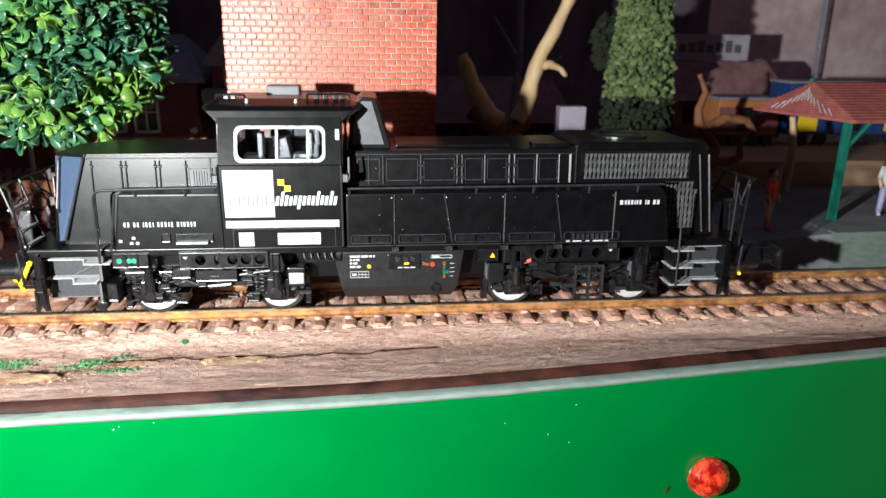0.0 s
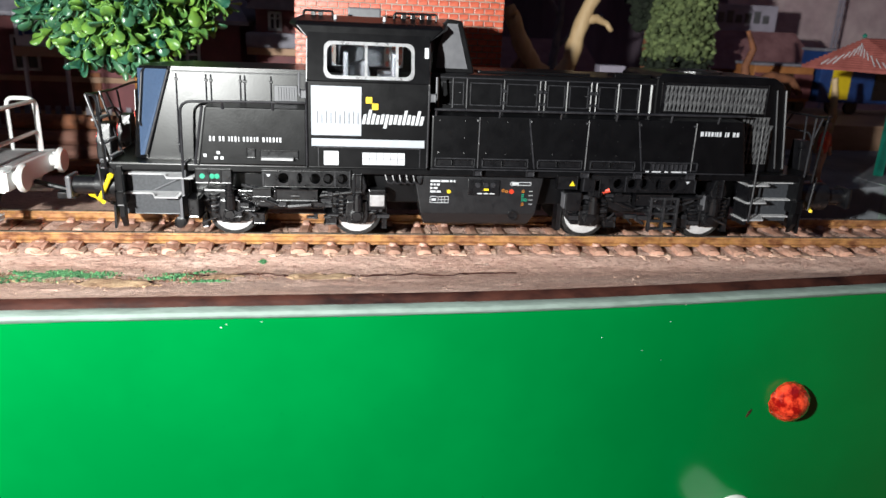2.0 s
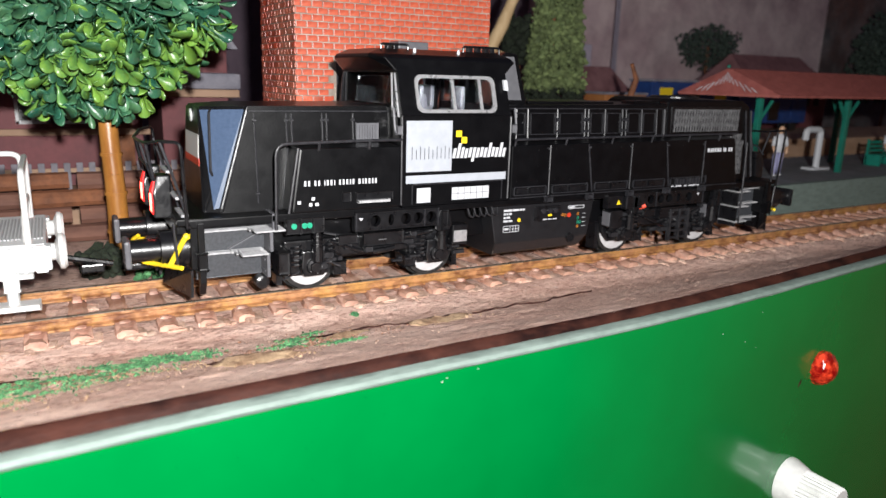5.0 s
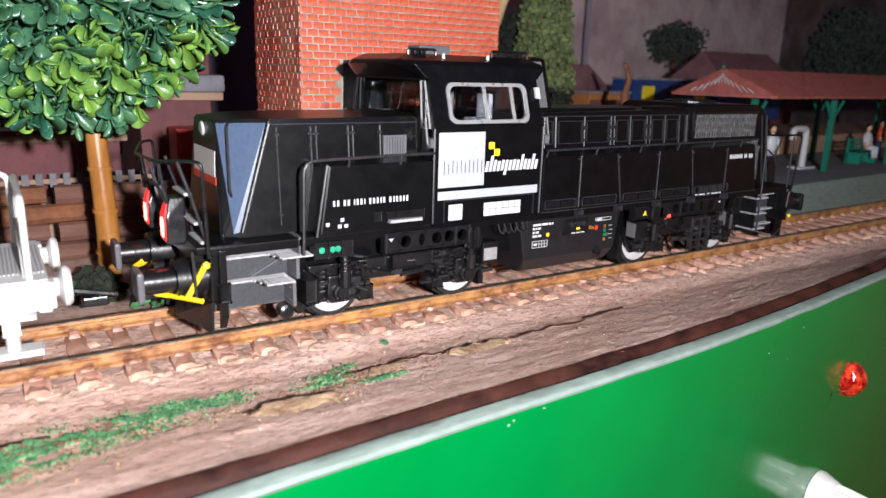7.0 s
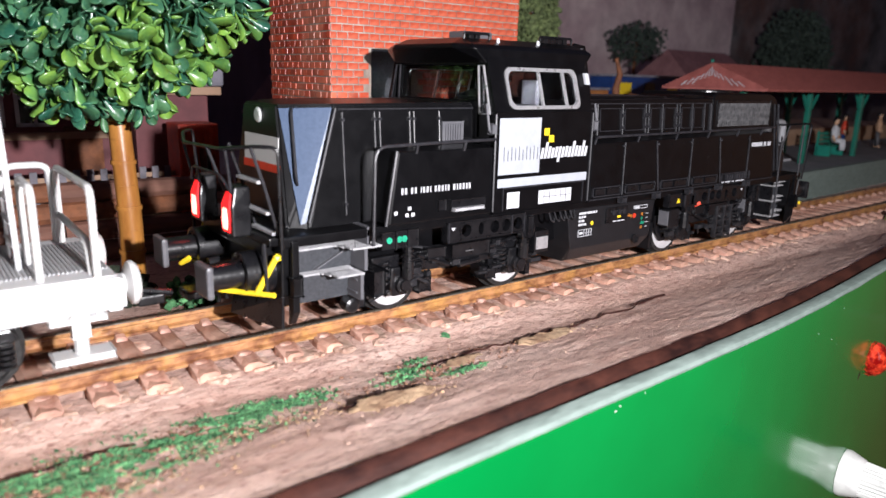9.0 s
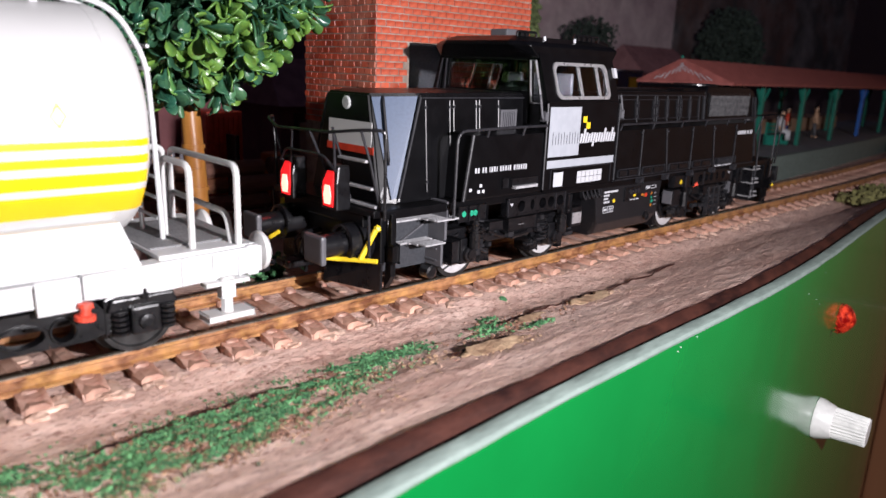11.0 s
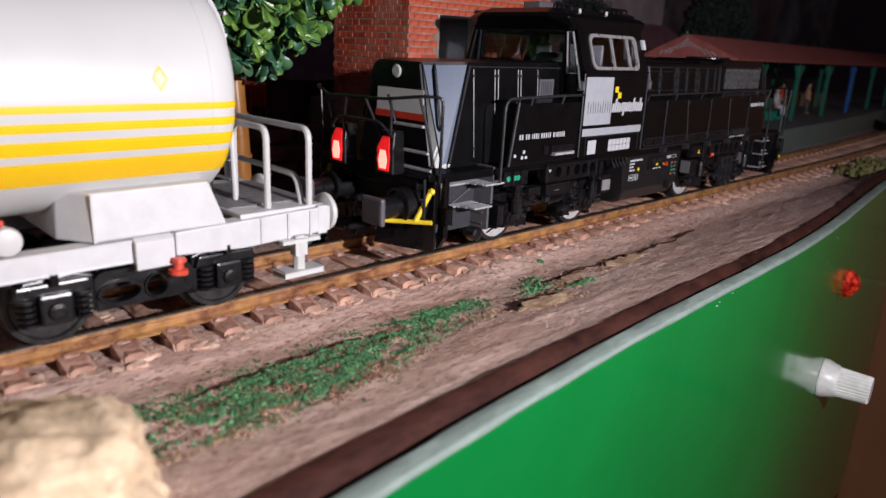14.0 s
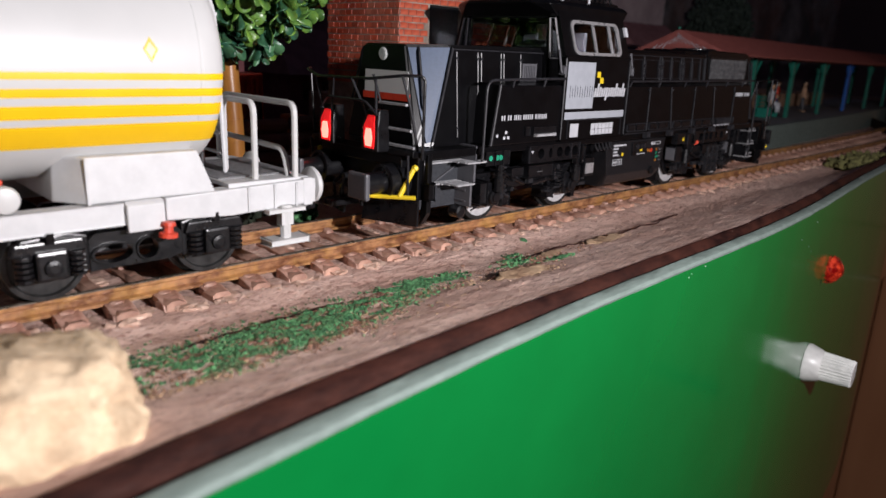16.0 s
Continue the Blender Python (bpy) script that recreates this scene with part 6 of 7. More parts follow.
    for n, i in enumerate(order):
        p, q, s, kind, _ = singles[i]
        m = Matrix.LocRotScale(p * MM, q, (s, s, s))
        if n < 300:
            ob = new("leaf", kinds[kind])
            ob.parent = cr
            ob.matrix_basis = Matrix.Translation((0.087, -0.040, 0.005)) @ m
        else:
            t = nb()
            t.from_mesh(kinds[kind])
            join(bulk[1 if kind > 1 else 0], t, Matrix.Scale(1000, 4) @ m)
    for key, mt, lab in ((0, M_LEAF, "dark green leaves"), (1, M_LEAF2, "lime green leaves")):
        ob = part("foliage", bulk[key], mt, cr, lab, smooth=True)
        tagged(ob, kind="stuff")
    return tr


# ---- station platform with canopy ----
def build_platform():
    pf = thing("station_platform", 220, 60, -5, "grey station platform with a pale edge", "platform")
    xs = [128, 140, 160, 190, 230, 280, 330, 380, 440, 500, 560, 620]
    def near(x):
        return 22.0 + (x - 128) * 0.03 + min(track_y(x), 8 + (x - 300) * 0.09 if x > 300 else 99) * 0.8
    for nm, o0, o1, zt, mt in (("platform_slab", 3.0, None, 6.3, M_PLATFORM), ("kerb", 0.0, 2.99, 6.5, M_RIM)):
        bm = nb()
        rows = []
        for x in xs:
            y0, y1 = near(x) + o0, near(x) + 64.0 if o1 is None else near(x) + o1
            rows.append([bm.verts.new(p) for p in ((x, y0, -5.4), (x, y0, zt), (x, y1, zt), (x, y1, -5.4))])
        for a, b in zip(rows, rows[1:]):
            for k in range(4):
                bm.faces.new((a[k], b[k], b[(k + 1) % 4], a[(k + 1) % 4]))
        bm.faces.new(rows[0])
        bm.faces.new(rows[-1][::-1])
        part(nm, bm, mt, pf, "pale grey kerb" if nm == "kerb" else "")
    bm = nb()
    solid(bm, [(90, 24, -5.4), (127.9, 22.2, -5.4), (90, 70, -5.4), (127.9, 70, -5.4), (127.9, 22.2, 6.2), (127.9, 70, 6.2), (90, 24, 2.7), (90, 70, 2.7)])
    part("ramp", bm, M_PLATFORM, pf)
    return pf


M_BLUEPOST = mat("blue_post", (0.02, 0.12, 0.45), (0.015, 0.09, 0.35), 300, 0.5)


def build_canopy():
    cn = thing("platform_canopy", 250, 52, 6.3, "red tiled hipped canopy roof on green posts", "canopy")
    bm = nb()
    E0, E1, RD = Vector((130.5, 25, 38.8)), Vector((640, 62, 38.8)), Vector((640, 85.5, 48.2))
    solid(bm, [(130.5, 25, 38.8), (120.5, 63, 38.8), (131, 48.5, 48.2), (640, 62, 38.8), (640, 103, 38.8), (640, 85.5, 48.2), (130.5, 25, 38.0), (120.5, 63, 38.0), (640, 62, 38.0), (640, 103, 38.0)])
    rf = part("roof", bm, M_ROOF, cn, "faded red tiled roof")
    # tile courses on the hip and the near slope
    for k in range(14):
        a = k / 14
        p0 = E0.lerp(Vector((131, 48.5, 48.2)), a) + Vector((0, 0, 0.1))
        p1 = E1.lerp(RD, a) + Vector((0, 0, 0.1))
        bm = nb()
        rod(bm, p0, p1, 0.28, 5)
        q1 = Vector((120.5, 63, 38.9)).lerp(Vector((131, 48.5, 48.3)), a)
        rod(bm, p0, q1, 0.28, 5)
        part("tile_course", bm, M_ROOF, rf)
    # white slats on the hip end
    for k in range(13):
        f2 = (k + 0.5) / 13
        lo_ = Vector((130.5, 25, 38.8)).lerp(Vector((120.5, 63, 38.8)), 0.16 + 0.68 * f2)
        hi_ = lo_.lerp(Vector((131, 48.5, 48.2)), 0.18 + 0.62 * (1 - abs(2 * f2 - 1)))
        lo2 = lo_.lerp(hi_, 0.55 if abs(2 * f2 - 1) < 0.55 else 0.2)
        bm = nb()
        rod(bm, lo2 + Vector((-0.5, 0, 0.3)), hi_ + Vector((-0.5, 0, 0.3)), 0.17, 5)
        part("gable_slat", bm, M_WHITEPRINT, rf, "white gable slat")
    bm = nb()
    ball(bm, (130.2, 48.2, 48.8), 0.8, 1)
    part("finial", bm, M_POST, rf, "small green finial")
    for i, (x, y) in enumerate([(137.5 + 62 * k, 38 + 4.0 * k) for k in range(8)] + [(238, 70), (308, 76), (413, 83), (518, 90)]):
        bm = nb()
        box(bm, x - 1.1, x + 1.1, y - 1.0, y + 1.0, 6.2, 38.0, 0.2)
        tube(bm, [(x, y, 28), (x + 7, y, 36.4)], 0.7, 6)
        tube(bm, [(x, y, 28), (x - 6, y, 36.4)], 0.7, 6) if i else None
        part("post", bm, M_BLUEPOST if i == 4 else M_POST, cn, "blue canopy post" if i == 4 else "green canopy post")
    return cn


build_platform()
build_canopy()


# ---- knob and jewel on the front panel ----
def build_knob():
    kb = thing("control_knob", 50.5, -50.0, -51.0, "white ribbed plastic control knob on the green front panel", "knob")
    yb = smooth_edge(50.5) - 1.1
    bm = nb()
    lathe(bm, [(0, 5.8), (1.0, 5.8), (4.2, 4.7), (4.6, 4.4)], (50.5, yb, -51.0), (0.12, -1, 0), 36)
    part("skirt", bm, M_KNOB, kb, smooth=35)
    bm = nb()
    n = 28
    t = nb()
    rings = []
    q = Vector((0.12, -1, 0)).to_track_quat("Z", "Y")
    for h, r in ((4.4, 4.4), (12.6, 4.0), (13.0, 3.7)):
        rings.append([t.verts.new(Vector((50.5, yb, -51.0)) + q @ Vector(((r - (0.28 if k % 2 else 0)) * math.cos(k * math.tau / (2 * n)), (r - (0.28 if k % 2 else 0)) * math.sin(k * math.tau / (2 * n)), h))) for k in range(2 * n)])
    for a, b in zip(rings, rings[1:]):
        for k in range(2 * n):
            t.faces.new((a[k], a[(k + 1) % (2 * n)], b[(k + 1) % (2 * n)], b[k]))
    t.faces.new(rings[-1])
    join(bm, t)
    part("grip", bm, M_KNOB, kb, "ribbed white grip")
    return kb


def build_jewel():
    jw = thing("indicator_jewel", 58.6, -49.5, -23.4, "faceted red glass indicator jewel on the green front panel", "indicator lamp")
    yb = smooth_edge(58.6) - 1.1
    bm = nb()
    rings = [(0, 4.3, 0), (0.9, 4.35, 0.2), (1.9, 3.9, 0.0), (2.8, 3.1, 0.2), (3.5, 2.1, 0.0), (4.0, 1.1, 0.2), (4.2, 0.35, 0)]
    vs = []
    for h, r, tw in rings:
        vs.append([bm.verts.new((58.6 + r * math.cos(k * math.tau / 14 + tw), yb - h, -23.4 + r * math.sin(k * math.tau / 14 + tw))) for k in range(14)])
    for a, b in zip(vs, vs[1:]):
        for k in range(14):
            bm.faces.new((a[k], a[(k + 1) % 14], b[(k + 1) % 14], b[k]))
    bm.faces.new(vs[-1])
    bm.faces.new(vs[0][::-1])
    part("lens", bm, M_JEWEL, jw, "red glass lens")
    bm = nb()
    lathe(bm, [(-0.3, 4.0), (0.12, 4.0)], (58.6, yb, -23.4), (0, -1, 0), 20)
    part("reflector", bm, M_CHROME, jw)
    return jw


build_knob()
build_jewel()


# ---- stone, moss, straw ----
def build_stone():
    bm = nb()
    bmesh.ops.create_icosphere(bm, subdivisions=5, radius=1)
    for v in bm.verts:
        d = v.co.normalized()
        k = 1 + 0.22 * noise.noise(d * 1.4) + 0.10 * noise.noise(d * 4) + 0.07 * noise.noise(d * 9) + 0.04 * noise.noise(d * 19) + 0.02 * noise.noise(d * 34)
        s = Vector((math.copysign(abs(d.x) ** 0.7, d.x), math.copysign(abs(d.y) ** 0.7, d.y), math.copysign(abs(d.z) ** 0.7, d.z)))
        v.co = Vector((-152.0, -45.5, 0.4)) + Vector((s.x * 8.6, s.y * 9.5, s.z * 7.4)) * k
    return solo("rough_stone", bm, M_ROCK, "rough tan stone lying on the board's edge", "stone", base=(-151, -45.5, -4), smooth=True)


build_stone()


def scatter(name, material, label, spots, n, size, seed, flat=0.5, cut=-9.0):
    rnd = random.Random(seed)
    bm = nb()
    for _ in range(n):
        cx, cy, rx, ry = spots[rnd.randrange(len(spots))]
        x, y = cx + rnd.gauss(0, rx), cy + rnd.gauss(0, ry)
        if noise.noise((x * 0.2, y * 0.22, seed)) + 0.6 * noise.noise((x * 0.7, y * 0.8, seed)) < cut:
            continue
        s = rnd.uniform(0.4, 1.0) * size * (1.5 if rnd.random() < 0.06 else 1)
        t = nb()
        bmesh.ops.create_icosphere(t, subdivisions=1, radius=s)
        o = rnd.random() * 90
        for v in t.verts:
            v.co *= 1 + 0.7 * noise.noise((v.co.x * 2 / size + o, v.co.y * 2 / size, v.co.z * 2 / size))
            v.co.z *= flat
        join(bm, t, Matrix.Translation((x, y, ground_z(x, y) + s * flat * 0.3)))
    return solo(name, bm, material, label, "ground cover", kind="stuff")


scatter("moss_scatter", M_MOSS, "crumbly green moss scatter on the ground beside the track", [(-130, -34, 7, 3.6), (-118, -31, 7, 3.0), (-108, -29, 6, 2.6), (-98, -28, 5, 2.0), (-124, -38, 7, 2.2), (-88, -26, 4, 1.3), (-112, -34, 6, 2)], 26000, 0.2, 3, 0.9, -0.14)
scatter("soil_crumbs", M_SOIL, "brown earthy crumbs between the moss", [(-128, -35, 8, 4), (-112, -31, 8, 3.4), (-122, -40, 8, 2), (-98, -29, 7, 2.2), (-62, -30, 6, 2.5)], 5000, 0.24, 8, 0.7, -0.1)
scatter("moss_tufts", M_MOSS, "small green tufts on the ground", [(-60, -23.5, 1.0, 0.6), (-58.8, -34, 2.0, 0.7), (-64, -27, 2, 0.7), (-49, -17.5, 0.3, 0.25), (-140, -27, 2, 1), (-66, -30, 2.5, 0.8), (-84, -27, 4, 1.2), (-100, -30, 10, 3), (-120, -34, 10, 4)], 1500, 0.3, 4, 0.8)
scatter("straw_patch", M_HAY, "small straw-coloured crumbs along the moss", [(-120, -41, 10, 2), (-105, -37, 8, 2), (-90, -33, 6, 1.5), (-135, -42, 6, 1.5), (-115, -31, 12, 3), (-74, -38, 5, 2), (-37, -30, 5, 1.5)], 2400, 0.24, 5, 0.5, -0.1)
scatter("grit", M_LUMP, "fine pale grit strewn over the ground", [(-100, -34, 40, 8), (-30, -30, 40, 7), (30, -26, 30, 6), (-60, -20, 60, 3)], 500, 0.22, 6, 0.5)


def build_clump(x, y, rx, ry, h):
    bm = nb()
    bmesh.ops.create_icosphere(bm, subdivisions=4, radius=1)
    z0 = ground_z(x, y)
    for v in bm.verts:
        d = v.co.normalized()
        k = 1 + 0.25 * noise.noise(d * 2 + Vector((x, y, 0))) + 0.12 * noise.noise(d * 6) + 0.06 * noise.noise(d * 15)
        cut = 0.35 + 0.45 * noise.noise((d.x * 3.1 + x, 0.3, y)) + 0.15 * noise.noise((d.x * 9 + x, 0.8, y))
        v.co = (x + d.x * rx * k, y + min(d.y * k, cut) * ry, z0 + d.z * h * k * (1 + 0.35 * min(d.y, cut)) + 0.12 * noise.noise((d.x * 9, d.y * 9, x)))
    return solo("straw_clump", bm, M_HAY, "small crumbly straw-coloured clump on the ground", "clump", base=(x, y, z0), smooth=True, group="clumps")


build_clump(-73.5, -37.8, 6.6, 3.6, 0.75)
build_clump(-36.2, -29.8, 6.8, 3.2, 0.6)
build_clump(-55, -30, 4.4, 2.2, 0.5)


# ---- distance and room ----
def slab(name, x0, x1, y0, y1, z0, z1, material, label):
    bm = nb()
    box(bm, x0, x1, y0, y1, z0, z1)
    return solo(name, bm, material, label, "room", kind="structure")


M_DUSK = mat("dark_violet_curtain", (0.22, 0.16, 0.20), (0.06, 0.045, 0.065), 18, 0.9, detail=6, bump=1.0, bscale=30, stretch=(1, 1, 0.3))
M_WOODS = mat("dark_painted_woods", (0.36, 0.32, 0.33), (0.09, 0.085, 0.09), 20, 0.9, detail=8, bump=0.8, bscale=70, lo=0.42, hi=0.68, patch=((0.30, 0.12, 0.09), 12, 0.6))
M_MAROON = mat("maroon_wall", (0.20, 0.065, 0.07), (0.13, 0.04, 0.045), 120, 0.7, bump=0.1)
M_SLATE = mat("grey_slate_roof", (0.26, 0.25, 0.29), (0.17, 0.165, 0.2), 140, 0.7, bump=0.15)
M_TAN = mat("tan_board", (0.42, 0.27, 0.18), (0.3, 0.18, 0.11), 150, 0.7, bump=0.15, stretch=(0.3, 1, 1))
M_DULLWOOD = mat("dull_red_wood", (0.24, 0.115, 0.08), (0.12, 0.055, 0.04), 150, 0.8, bump=0.3, stretch=(0.3, 1, 1))
M_CREAM = mat("cream_driftwood", (0.66, 0.48, 0.27), (0.48, 0.32, 0.16), 180, 0.6, bump=0.2, stretch=(1, 1, 0.35))
M_BARK = mat("brown_bark", (0.26, 0.10, 0.045), (0.13, 0.05, 0.025), 250, 0.8, bump=0.4)
M_GREYBARK = mat("grey_bark", (0.26, 0.24, 0.27), (0.16, 0.15, 0.17), 250, 0.8, bump=0.3)
M_CONIFER = mat("mid_green_conifer", (0.18, 0.225, 0.085), (0.09, 0.125, 0.05), 500, 0.85, bump=0.3, isl=0.4)
M_DARKGREEN = mat("blackish_green_foliage", (0.02, 0.03, 0.015), (0.01, 0.014, 0.008), 500, 0.9, bump=0.3)
M_FARGREEN = mat("dull_far_green", (0.10, 0.14, 0.11), (0.04, 0.06, 0.05), 200, 0.9, bump=0.3)
M_OLIVE = mat("olive_bush", (0.19, 0.18, 0.06), (0.09, 0.085, 0.03), 400, 0.9, bump=0.3)
M_BLUE = mat("blue_paint", (0.02, 0.06, 0.22), (0.015, 0.04, 0.15), 200, 0.5)
M_ORANGE = mat("orange_paint", (0.62, 0.17, 0.03), (0.48, 0.12, 0.025), 200, 0.5)
M_OCHRE = mat("ochre_wagon_paint", (0.45, 0.19, 0.06), (0.33, 0.12, 0.04), 120, 0.6)
M_PINKROOF = mat("faded_red_roof", (0.32, 0.16, 0.165), (0.2, 0.09, 0.095), 140, 0.7, bump=0.2)
M_LILAC = mat("lilac_paint", (0.42, 0.38, 0.47), (0.34, 0.31, 0.38), 140, 0.6)
M_SKIN = mat("painted_tan", (0.62, 0.38, 0.24), None, 400, 0.5)
M_CLOTHBLUE = mat("painted_lilac_blue", (0.36, 0.36, 0.58), None, 400, 0.5)
M_TEAL = mat("teal_paint", (0.01, 0.22, 0.16), None, 300, 0.5)

slab("floor", -1600, 1800, -1800, 900, -800, -780, M_CABINET, "brown floor of the dim room")
slab("wall_north", -1600, 1800, 640, 660, -780, 1600, M_ROOM, "dim wall behind the layout")
slab("wall_south", -1600, 1800, -1820, -1800, -780, 1600, M_ROOM, "dim wall")
slab("wall_west", -1620, -1600, -1800, 900, -780, 1600, M_ROOM, "dim wall")
slab("wall_east", 1800, 1820, -1800, 900, -780, 1600, M_ROOM, "dim wall")
for nm, x0, x1, y, mt, lab in (("backdrop_rock", 215, 560, 300, M_MURAL, "painted pinkish-grey rock backdrop behind the station"),
                               ("backdrop_woods", 560.2, 1100, 300, M_WOODS, "dark painted woods backdrop"),
                               ("backdrop_curtain", -420, 214.8, 302, M_DUSK, "dark violet backdrop cloth")):
    bm = nb()
    box(bm, x0, x1, y, y + 3, -5.5, 230)
    solo(nm, bm, mt, lab, "backdrop", kind="structure")
bm = nb()
box(bm, -430, 1100, 70, 303, -30, -5.6)
solo("board", bm, M_TAN, "wooden board under the rear of the layout", "board", kind="structure")


def build_cabinet():
    cb = thing("wooden_cabinet", 560, -330, -780, "brown wooden cabinet standing beside the layout", "cabinet")
    bm = nb()
    box(bm, 452, 800, -520, 40, -780, 260, 4)
    part("body", bm, M_CABINET, cb)
    for z0 in (-700, -380, -80):
        bm = nb()
        box(bm, 444, 452.5, -500, 20, z0, z0 + 260, 2)
        dr = part("drawer", bm, M_CABINET, cb)
        bm = nb()
        rod(bm, (437, -260, z0 + 130), (437, -200, z0 + 130), 6, 10)
        rod(bm, (437, -230, z0 + 130), (445, -230, z0 + 130), 3, 8)
        part("handle", bm, M_GREY, dr)
    return cb


build_cabinet()


# ---- dolls: each one plain painted shape ----
def doll(name, x, y, z, h, turn, cols, label, seated=False):
    """cols: hair, skin, top, lower"""
    bm = nb()
    k = h / 20.0
    def put(fn, slot):
        n0 = len(bm.faces)
        fn()
        bm.faces.ensure_lookup_table()
        for fc in bm.faces[n0:]:
            fc.material_index = slot
    def limb(a, b, r0, r1, slot):
        put(lambda: rod(bm, a, b, r0, 8, r1), slot)
    hip = 9.5 if not seated else 5.0
    if seated:
        for s in (-1, 1):
            limb((s * 1.0, 0, hip), (s * 1.2, -4.2, hip), 1.2, 1.0, 3)
            limb((s * 1.2, -4.2, hip + 0.5), (s * 1.2, -4.6, 0.4), 1.0, 0.8, 3)
    else:
        for s in (-1, 1):
            limb((s * 1.0, 0, hip), (s * 1.9, s * 1.2, 0.9), 1.3, 0.8, 3)
            put(lambda: ball(bm, (s * 1.9, s * 1.2 - 0.5, 0.6), 0.9, 1, (0.8, 1.5, 0.7)), 2)
    put(lambda: ball(bm, (0, 0, hip + 3.6), 2.6, 2, (0.95, 0.7, 1.7)), 2)
    for s in (-1, 1):
        limb((s * 2.2, 0, hip + 6.3), (s * 3.1, -0.6, hip + 2.6), 0.85, 0.7, 2)
        limb((s * 3.1, -0.6, hip + 2.6), (s * 2.4, -1.6, hip - 0.4), 0.6, 0.5, 1)
    limb((0, 0, hip + 7.2), (0, 0, hip + 8.6), 0.7, 0.7, 1)
    put(lambda: ball(bm, (0, -0.1, hip + 9.4), 1.35, 2, (0.9, 1, 1.15)), 1)
    put(lambda: ball(bm, (0, 0.35, hip + 9.9), 1.4, 2, (0.95, 1, 1.0)), 0)
    bmesh.ops.transform(bm, matrix=Matrix.Translation((x, y, z)) @ Matrix.Rotation(radians(turn), 4, "Z") @ Matrix.Scale(k, 4), verts=bm.verts)
    me = bpy.data.meshes.new(name)
    bmesh.ops.transform(bm, matrix=Matrix.Scale(MM, 4) @ Matrix.Translation((-x, -y, -z)), verts=bm.verts)
    for fc in bm.faces:
        fc.smooth = True
    bm.to_mesh(me)
    bm.free()
    for c in cols:
        me.materials.append(c)
    ob = new(name, me)
    ob.location = (x * MM, y * MM, z * MM)
    tagged(ob, label, "figurine")
    return ob


doll("figurine", 113, 33, 4.9, 18.5, 30, (M_DARK, M_SKIN, M_REDLEVER, M_SKIN), "small painted figurine with red top on the platform ramp")
doll("figurine", 158, 42, 6.5, 20, -20, (M_DARK, M_SKIN, M_WHITEPRINT, M_CLOTHBLUE), "small painted figurine with white top and lilac skirt")
doll("figurine", 252, 52, 9.0, 20, 0, (M_DARK, M_SKIN, M_WHITEPRINT, M_WHITEPRINT), "seated white painted figurine on the green bench", True)
doll("figurine", 281, 60, 6.5, 19, 10, (M_DARK, M_SKIN, M_REDLEVER, M_BLUE), "small painted figurine with red top and blue trousers")
doll("figurine", 330, 62, 6.5, 19, 10, (M_DARK, M_SKIN, M_SKIN, M_GREY), "small painted figurine waiting on the platform")


def build_bench(x, y):
    bn = thing("platform_bench", x, y, 6.5, "green slatted bench on the station platform", "bench", group="benches")
    bm = nb()
    for i in range(4):
        box(bm, x - 8, x + 8, y - 3 + i * 1.6, y - 1.8 + i * 1.6, 11.2, 11.8, 0.1)
    part("seat", bm, M_TEAL, bn)
    bm = nb()
    for i in range(3):
        box(bm, x - 8, x + 8, y + 3.4, y + 3.9, 12.6 + i * 2, 13.9 + i * 2, 0.1)
    part("backrest", bm, M_TEAL, bn)
    for s in (-1, 1):
        bm = nb()
        prism(bm, [(x + s * 7 - 0.5, 6.5), (x + s * 7 + 0.5, 6.5), (x + s * 7 + 0.5, 18.5), (x + s * 7 - 0.5, 18.5)], y + 3.2, y + 4.2)
        box(bm, x + s * 7 - 0.5, x + s * 7 + 0.5, y - 3, y + 3.6, 6.5, 11.3)
        part("side_frame", bm, M_TEAL, bn)
    return bn


build_bench(250, 52)


def build_hook():
    """the white bent stand on the platform"""
    bm = nb()
    tube(bm, ease([(199, 52, 6.6), (199, 52, 24), (189, 52, 24), (189, 52, 19.5)], 2.5), 1.4)
    box(bm, 193, 205, 49, 55, 6.4, 7.4, 0.3)
    return solo("water_crane", bm, M_WHITEPRINT, "white bent stand on the station platform", "stand", base=(199, 52, 6.5), smooth=40)


build_hook()


# ---- station building behind the tree ----
def window_of(parent, x, y, z, w, h):
    bm = nb()
    for a, b, c, d in ((x - w / 2, x + w / 2, z, z + 1), (x - w / 2, x + w / 2, z + h - 1, z + h), (x - w / 2, x - w / 2 + 1, z, z + h), (x + w / 2 - 1, x + w / 2, z, z + h), (x - 0.4, x + 0.4, z, z + h), (x - w / 2, x + w / 2, z + h * 0.6, z + h * 0.6 + 0.6)):
        box(bm, a, b, y - 0.8, y + 0.2, c, d, 0.1)
    wn = part("window", bm, M_WAGONGREY, parent, "white framed window")
    bm = nb()
    box(bm, x - w / 2 + 0.5, x + w / 2 - 0.5, y - 0.1, y + 0.15, z + 0.5, z + h - 0.5)
    part("pane", bm, M_DARK, wn)


